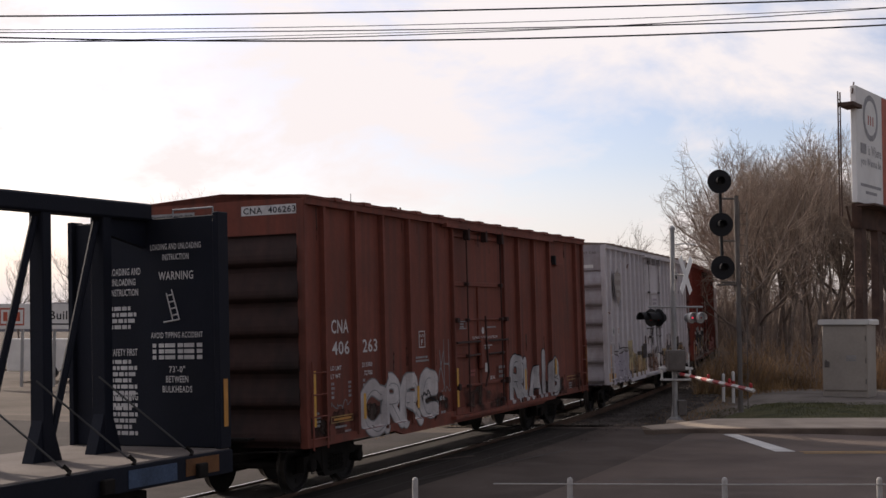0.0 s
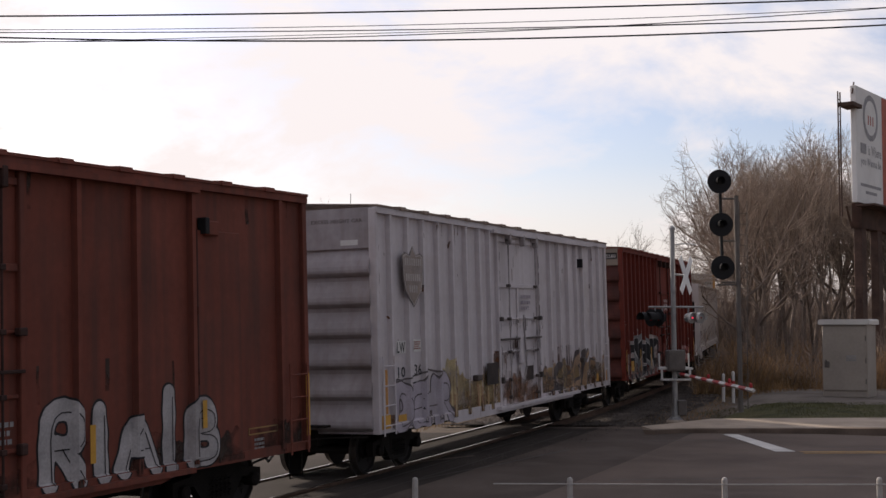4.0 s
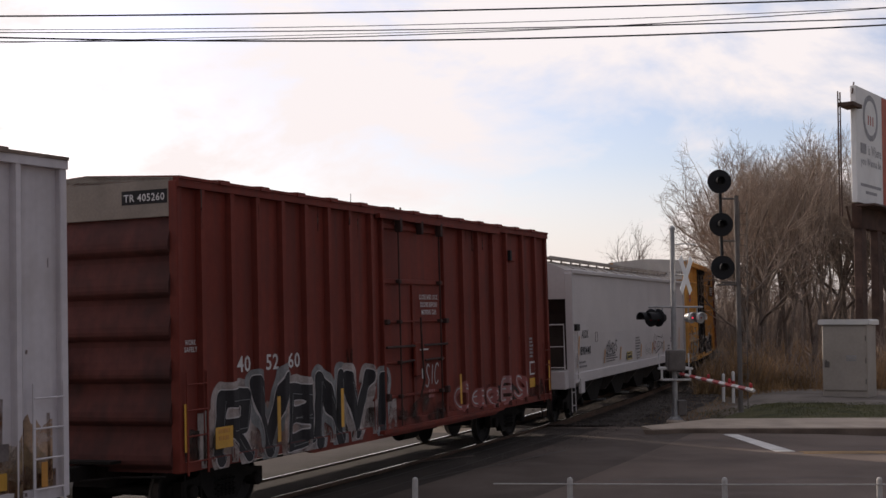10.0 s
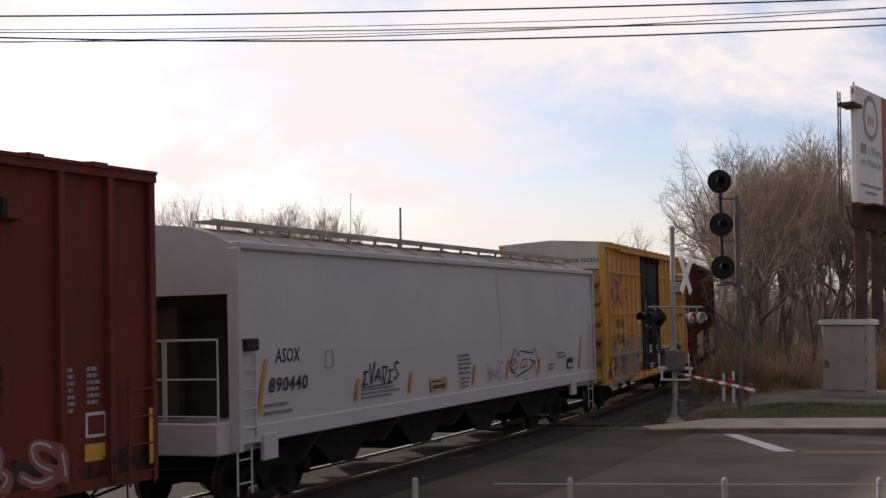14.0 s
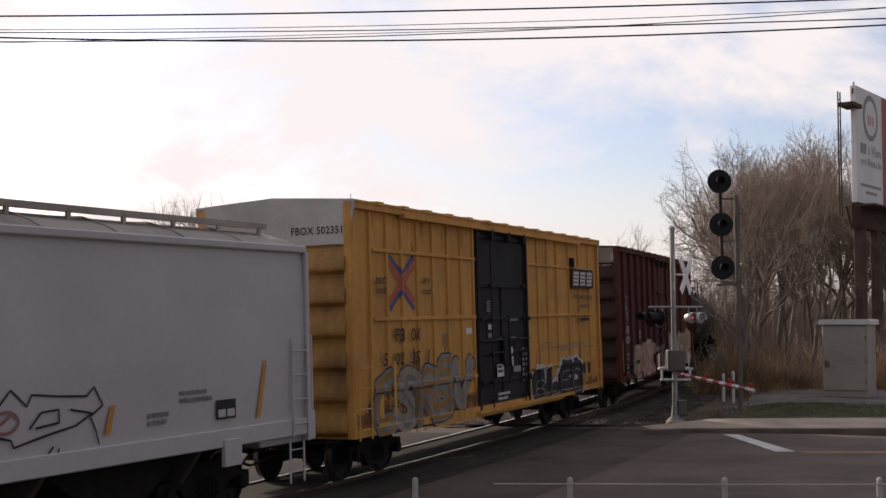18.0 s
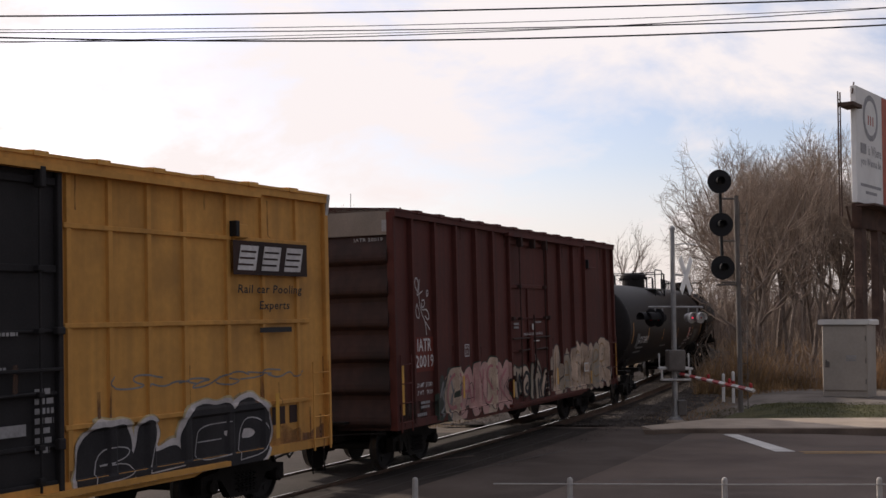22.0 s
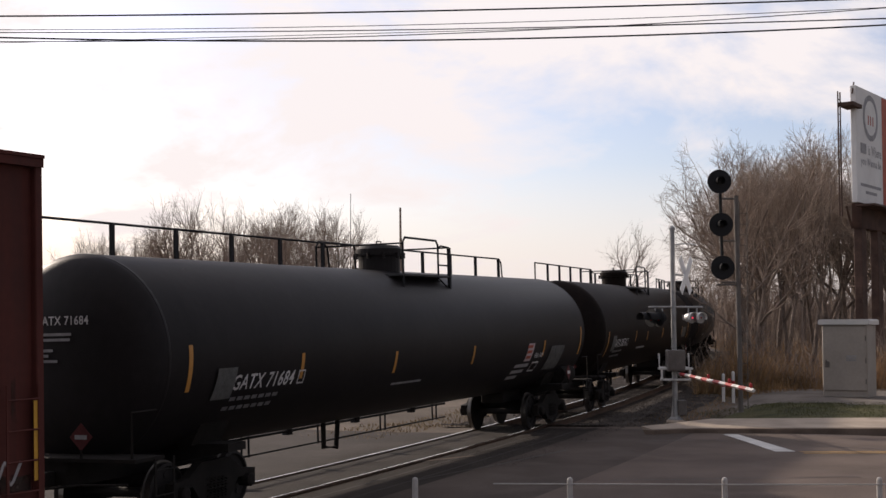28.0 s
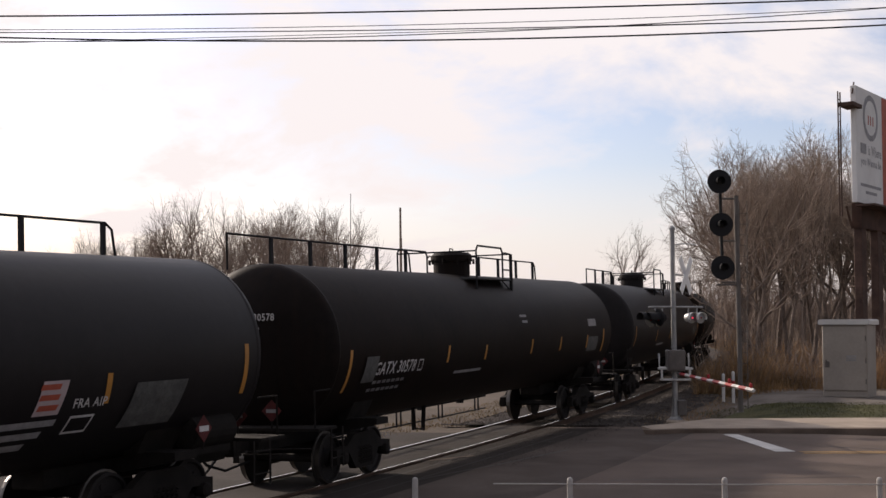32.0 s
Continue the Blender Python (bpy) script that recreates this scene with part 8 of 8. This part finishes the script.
def grow(bm_t, bm_c, p, d, height, r, level, rng, kids, spread):
    """A wandering limb that carries shorter ones along its outer part and one on its tip."""
    last = level >= len(kids)
    length = height * REACH[level] * rng.uniform(0.75, 1.2)
    n = (5, 5, 4, 3, 2, 2)[level]
    wander = (0.07, 0.15, 0.20, 0.24, 0.28, 0.25)[level]
    rise = (0.0, 0.10, 0.09, 0.07, 0.05, 0.02)[level]
    pts, q, v = [p], p.copy(), d.copy()
    for i in range(n):
        v = (v + Vector((rng.gauss(0, 1), rng.gauss(0, 1), rng.gauss(0, 1))) * wander + Vector((0, 0, rise))).normalized()
        q = q + v * (length / n)
        pts.append(q.copy())
    tube(bm_t if level < 2 else bm_c, pts, r, (7, 5, 4, 3, 3, 3)[level], r * (0.66 if level < 2 else 0.5), caps=False)
    if last:
        return
    for i in range(kids[level]):
        t = 0.999 if i == 0 else rng.uniform(0.42 if level == 0 else 0.22, 0.98)
        k = min(n - 1, int(t * n))
        base = pts[k].lerp(pts[k + 1], t * n - k)
        axis = (pts[k + 1] - pts[k]).normalized()
        side = axis.cross(Vector((rng.gauss(0, 1), rng.gauss(0, 1), rng.gauss(0, 1)))).normalized()
        a = radians(rng.uniform(8, 28) if i == 0 else rng.uniform(28, 62) * spread)
        nd = axis * math.cos(a) + side * math.sin(a)
        nd.z += 0.10 if level < 3 else 0.02
        grow(bm_t, bm_c, base, nd.normalized(), height * (1.2 - 0.4 * t), max(0.005, r * (1 - 0.35 * t) * rng.uniform(0.55, 0.78)), level + 1, rng, kids, spread)


def tree_meshes(seed, height, kids, spread, thick):
    rng = random.Random(seed)
    bt, bc = bmesh.new(), bmesh.new()
    grow(bt, bc, Vector((0, 0, -0.3)), Vector((rng.uniform(-0.08, 0.08), rng.uniform(-0.08, 0.08), 1)), height, height * thick, 0, rng, kids, spread)
    top = max(v.co.z for v in bc.verts)
    for bm in (bt, bc):
        for v in bm.verts:
            v.co *= height / top
    return to_mesh(bt, "trunk"), to_mesh(bc, "crown")


# near trees with fine twigs, then simpler ones for the back of the wood and the skyline
TREES = [tree_meshes(100 + i, 12.5, (5, 5, 5, 4, 3), (0.60, 0.70, 0.64, 1.0, 0.66)[i], 0.0105) for i in range(5)]
TREES += [tree_meshes(200 + i, 12.5, (5, 5, 5, 4), (0.62, 0.70, 0.76, 0.66)[i], 0.0105) for i in range(4)]


def tree(x, y, h, kind, rot, label, group, z=None, slim=0.8):
    t = thing("tree", label, "tree", group, pose(x, y, ground_z(x, y) if z is None else z, 0, 0, rot))
    for nm, me in zip(("trunk", "crown"), TREES[kind]):
        part(nm, me, M_TRUNK if nm == "trunk" else M_BARK, t).scale = (h / 12.5 * slim, h / 12.5 * slim, h / 12.5)


def wood():
    rng = random.Random(77)
    spots = []
    while len(spots) < 40:
        y = rng.uniform(57, 76) if len(spots) < 20 else rng.uniform(74, 135)
        x = y * rng.uniform(0.222, 0.42)
        s, lat = along(x, y)
        if -6 < lat < 3.8 or (lat < 0 and y < 100) or (y < 63 and x > 0.275 * y):
            continue
        spots.append((x, y))
    for x, y in spots:
        hgt = rng.uniform(0.84, 1.0) * (12.7 + 0.115 * (y - 60)) * (0.72 + 0.28 * ease(0.20, 0.26, x / y))
        tree(x, y, hgt, rng.choice((0, 1, 2, 4)) if y < 74 else 5 + rng.randrange(4), rng.uniform(0, 360), "bare branching grey-brown tree in a leafless wood", "bare wood beside the line", slim=rng.uniform(0.75, 1.0))
    for x, y, h in ((18.0, 64.0, 12.6), (19.6, 66.0, 13.4), (21.0, 68.0, 14.0), (16.6, 63.5, 12.0), (15.6, 64.5, 11.2)):
        tree(x, y, h, rng.randrange(5), rng.uniform(0, 360), "bare branching grey-brown tree in a leafless wood", "bare wood beside the line", slim=0.9)
    for x, y, h, w in ((13.9, 60.0, 9.2, 0.9), (14.7, 61.5, 11.4, 0.95), (16.9, 74.0, 12.0, 0.85), (18.4, 79.0, 14.0, 0.85), (24.6, 112.0, 15.0, 0.8)):
        tree(x, y, h, 3, rng.uniform(0, 360), "bare spreading tree at the edge of the wood", "bare wood beside the line", slim=w)


wood()

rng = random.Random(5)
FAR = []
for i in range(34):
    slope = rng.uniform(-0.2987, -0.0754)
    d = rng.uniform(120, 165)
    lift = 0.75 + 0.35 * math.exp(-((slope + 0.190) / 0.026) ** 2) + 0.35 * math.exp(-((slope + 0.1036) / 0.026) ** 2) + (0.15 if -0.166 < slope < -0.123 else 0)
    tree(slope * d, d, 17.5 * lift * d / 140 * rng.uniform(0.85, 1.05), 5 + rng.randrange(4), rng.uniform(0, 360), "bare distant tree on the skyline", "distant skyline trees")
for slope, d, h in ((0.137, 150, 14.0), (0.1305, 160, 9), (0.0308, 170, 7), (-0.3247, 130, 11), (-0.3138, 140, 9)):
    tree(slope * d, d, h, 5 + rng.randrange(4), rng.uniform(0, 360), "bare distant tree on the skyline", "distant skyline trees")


M_GRASSBLADE = mat("grass_blade", (0.088, 0.088, 0.034), 0.9, var=0.5, scale=1.0, fine=9, bump=0.0)
M_STRAW = mat("straw_weeds", (0.46, 0.33, 0.18), 0.95, var=0.4, scale=0.6, fine=6, bump=0.0)
M_DRYDK = mat("tawny_weeds", (0.29, 0.18, 0.09), 0.95, var=0.4, scale=0.8, fine=12, bump=0.0)


# ---------------- brush at the foot of the wood ----------------
def brush(name, label, n, place, hgt, material, width, lean=0.4, tangle=0.0):
    """Thin bent stems; with tangle they also start above the ground and point every way."""
    rng = random.Random(len(name) + n)
    verts, faces = [], []
    for i in range(n):
        x, y, h = place(rng)
        z = ground_z(x, y) - 0.05
        a = rng.uniform(0, math.pi)
        hh = h * rng.uniform(0.5, 1.0) * hgt
        if tangle and rng.random() < tangle:
            z += hh * rng.random() ** 1.5 * 0.85
            hh *= rng.uniform(0.18, 0.40)
            dx, dy, dz = rng.uniform(-1, 1) * hh, rng.uniform(-1, 1) * hh, rng.uniform(0.0, 1.0) * hh
        else:
            dx, dy, dz = rng.uniform(-lean, lean) * hh, rng.uniform(-lean, lean) * hh, hh
        bend = rng.uniform(-0.18, 0.18) * hh
        c, s = math.cos(a) * width * rng.uniform(0.6, 1.4), math.sin(a) * width
        k = len(verts)
        mx, my, mz = x + dx * 0.42 + bend, y + dy * 0.42 - bend, z + dz * 0.6
        verts += [(x - c, y - s, z), (x + c, y + s, z), (mx + c * 0.6, my + s * 0.6, mz), (mx - c * 0.6, my - s * 0.6, mz), (x + dx, y + dy, z + dz)]
        faces += [(k, k + 1, k + 2, k + 3), (k + 3, k + 2, k + 4)]
    me = bpy.data.meshes.new(name)
    me.from_pydata(verts, [], faces)
    me.update()
    return tagged(part(name, me, material), label, "undergrowth", kind="stuff")


def thicket(rng):
    while True:
        y = 49 + 60 * rng.random() ** 2
        x = y * rng.uniform(0.19, 0.42)
        s, lat = along(x, y)
        if lat > 2.8 + 0.5 * math.sin(y):
            return x, y, max(0.25, 0.55 + 0.7 * noise.noise((x * 0.25, y * 0.25, 1)))


brush("undergrowth", "tangled russet brush and dead weeds under the trees", 70000, thicket, 2.6, M_BRUSH, 0.013, 0.5, 0.75)
brush("straw_weeds", "pale straw weeds and seed heads among the brush", 12000, thicket, 1.4, M_STRAW, 0.011, 0.5, 0.7)
brush("saplings", "crowded thin grey saplings filling the wood", 5000, thicket, 5.0, M_BARK, 0.015, 0.3, 0.6)
def far_wood(rng):
    y = rng.uniform(105, 150)
    return y * rng.uniform(0.20, 0.45), y, 1.0


brush("far_wood", "grey haze of distant bare woodland", 12000, far_wood, 9.0, M_BARK, 0.04, 0.25, 0.5)
brush("dead_grass", "tawny dead grass and weeds at the edge of the wood", 16000, lambda r: (lambda x, y: (x, y, 0.8))(r.uniform(11.0, 26), r.uniform(47.5, 54)), 1.0, M_DRYDK, 0.012, 0.5, 0.4)
def verge_blade(rng):
    x = 7.9 + 18 * rng.random()
    y = 33.0 + 0.05 * (x - 7) + rng.uniform(2.9, 8.6)
    return x, y, rng.uniform(0.4, 1.0)


def blades(name, label, n, place, hgt, material, width, lift):
    ob = brush(name, label, n, place, hgt, material, width)
    for v in ob.data.vertices:
        up = ease(7.7, 10.9, v.co.x)
        v.co.z += (0.145 + 0.016 * (v.co.y - 36) + 0.10) * up + lift
    return ob


blades("verge_grass", "short green and straw grass blades on the verge", 22000, verge_blade, 0.10, M_GRASSBLADE, 0.006, 0.0)
brush("weeds", "low dead weeds along the edge of the ballast", 5000, lambda r: (lambda p: (p.x, p.y, 0.4))(line_point(r.uniform(14, 48), r.uniform(2.3, 4.2))), 0.35, M_DRYDK, 0.008, 0.9, 0.3)
brush("dry_grass", "dry straw-coloured grass beyond the rails", 9000, lambda r: (lambda p: (p.x, p.y, 0.5))(line_point(r.uniform(9, 60), -r.uniform(2.3, 4.6))), 0.32, M_DRY, 0.010, 0.9, 0.3)


# ---------------- far side of the line ----------------
def yard_sign(x, y, w, rot):
    ob = thing("yard_sign", "long white board sign with red and black lettering", "sign", m=pose(x, y, 0, 0, 0, rot))
    part("board", cube(0, w, -0.05, 0.05, 2.55, 3.75, 0.01), M_WHITE, ob)
    for px in (0.4, w - 0.4):
        part("leg", cube(px - 0.06, px + 0.06, 0.05, 0.17, -0.5, 3.7), M_GALV, ob)
    return ob


def far_side():
    d = 62.0
    s1 = yard_sign(-23.49, d, 3.9, 0)
    fr = part("logo_frame", cube(2.45, 3.62, -0.056, -0.051, 2.72, 3.55), M_REDLOGO, s1)
    part("logo_field", cube(2.51, 3.56, -0.062, -0.057, 2.80, 3.47), M_WHITE, fr)
    for k in range(3):
        part("logo_stroke", cube(2.62 + k * 0.3, 2.82 + k * 0.3, -0.068, -0.063, 2.92, 3.36), M_REDLOGO, fr)
    s2 = yard_sign(-18.87, d, 4.25, 0)
    t = part("lettering", text_mesh("Build", 0.42, 1.15, M_LETTERDK), M_LETTERDK, s2)
    t.location = (0.20, -0.056, 3.0)
    part("small_line", cube(0.2, 2.0, -0.056, -0.051, 2.75, 2.82), M_LETTERDK, s2)
    for x, w in ((-22.68, 4.2), (-19.05, 4.6)):
        tr = thing("box_trailer", "white box trailer parked beyond the line", "trailer", "parked trailers", pose(x, d + 6, 0))
        part("body", cube(0, w, 0, 2.3, 0.35, 2.05, 0.04), M_WHITE, tr)
        for k in range(1, 5):
            part("side_seam", cube(w * k / 5 - 0.02, w * k / 5 + 0.02, -0.012, 0.0, 0.45, 1.95), M_GALV, tr)
        for q in (w * 0.55, w * 0.75):
            wh = part("wheel", lathe(bmesh.new(), [(-0.02, 0.1), (-0.02, 0.32), (0.0, 0.35), (0.2, 0.35), (0.22, 0.3)], 20, "y", (q, 0, 0.33)), M_BLACK, tr)
        part("drawbar", bar([(0, 1.1, 0.4), (-0.9, 1.1, 0.4)], 0.05, 6), M_IRON, tr)
    mast = thing("radio_mast", "thin lattice radio mast on the skyline", "mast", m=pose(-15.64, 220, 0))
    part("lattice", bar([(0, 0, 0), (0, 0, 24.0)], 0.13, 3, 0.06), M_GALVDULL, mast)
    for k in range(12):
        part("lattice_ring", bar([(-0.11, 0, 3 + k * 1.7), (0.11, 0, 3.4 + k * 1.7)], 0.025, 4), M_GALVDULL, mast)
    part("whip", bar([(0, 0, 23.5), (0, 0, 25.5)], 0.05, 4), M_GALVDULL, mast)
    pole = thing("utility_pole", "weathered wooden pole beyond the line, leaning slightly", "pole", m=pose(-2.41, 75, 0))
    part("shaft", bar([(0.05, 0, -0.5), (-0.06, 0, 9.55)], 0.09, 8, 0.06), M_BARK, pole)
    part("stay", bar([(0.10, 0.1, -0.5), (0.02, 0.1, 7.8)], 0.03, 6), M_BARK, pole)
    # hills closing the view
    bm = bmesh.new()
    n = 120
    lo, hi = [], []
    for i in range(n + 1):
        a = math.pi * (0.15 + 1.0 * i / n)
        R = 1500
        h = 26 + 18 * noise.noise((i * 0.09, 1, 2)) + 5 * noise.noise((i * 0.5, 3, 1)) + 22 * ease(0.55, 0.75, i / n)
        lo.append(bm.verts.new((R * math.cos(a), R * math.sin(a), -5)))
        hi.append(bm.verts.new((R * math.cos(a), R * math.sin(a), h)))
    for i in range(n):
        bm.faces.new((lo[i], lo[i + 1], hi[i + 1], hi[i]))
    tagged(part("backdrop", bm, M_HILL), "hazy low wooded hills on the horizon", "hills", kind="structure")


M_HILL = mat("far_hills", (0.26, 0.25, 0.27), 0.95, var=0.15, scale=0.02, fine=0.3, bump=0.0)
far_side()


# ---------------- loose ballast stones ----------------
def stones(name, label, n, s0, s1, lat0, lat1, size, material, lift):
    rng = random.Random(n)
    verts, faces = [], []
    for i in range(n):
        p = line_point(rng.uniform(s0, s1), rng.uniform(lat0, lat1))
        z = ground_z(p.x, p.y) + lift
        r = size * rng.uniform(0.5, 1.2)
        a = rng.uniform(0, 6.28)
        k = len(verts)
        for q in range(4):
            b = a + q * math.pi / 2 + rng.uniform(-0.4, 0.4)
            verts.append((p.x + r * math.cos(b), p.y + r * math.sin(b), z - 0.01))
        verts.append((p.x + rng.uniform(-0.4, 0.4) * r, p.y + rng.uniform(-0.4, 0.4) * r, z + r * rng.uniform(0.6, 1.1)))
        faces += [(k, k + 1, k + 4), (k + 1, k + 2, k + 4), (k + 2, k + 3, k + 4), (k + 3, k, k + 4)]
    me = bpy.data.meshes.new(name)
    me.from_pydata(verts, [], faces)
    me.update()
    return tagged(part(name, me, material), label, "ballast", kind="stuff")


stones("ballast_stones", "loose crushed stones of the track bed", 26000, 13.6, 60, -2.6, 3.4, 0.045, M_STONE, 0.05)
stones("road_grit", "grit and small stones scattered beside the rail", 2500, 4, 14, 0.95, 3.0, 0.022, M_STONE, 0.02)


# ---------------- what moves ----------------
def motions():
    times = [0.5 * i for i in range(65)]
    for ob, mid, half in CARS:
        walk(ob, [(t, car_pose(mid - offset_at(t), half)) for t in times])
    turns = [i / 7.5 for i in range(241)]
    spin = [(t, -(offset_at(t) / 0.457)) for t in turns]
    for ob, x, phase in AXLES:
        walk(ob, [(t, Matrix.Translation((x, 0, 0.457)) @ Matrix.Rotation(a + phase, 4, "Y")) for t, a in spin])


motions()
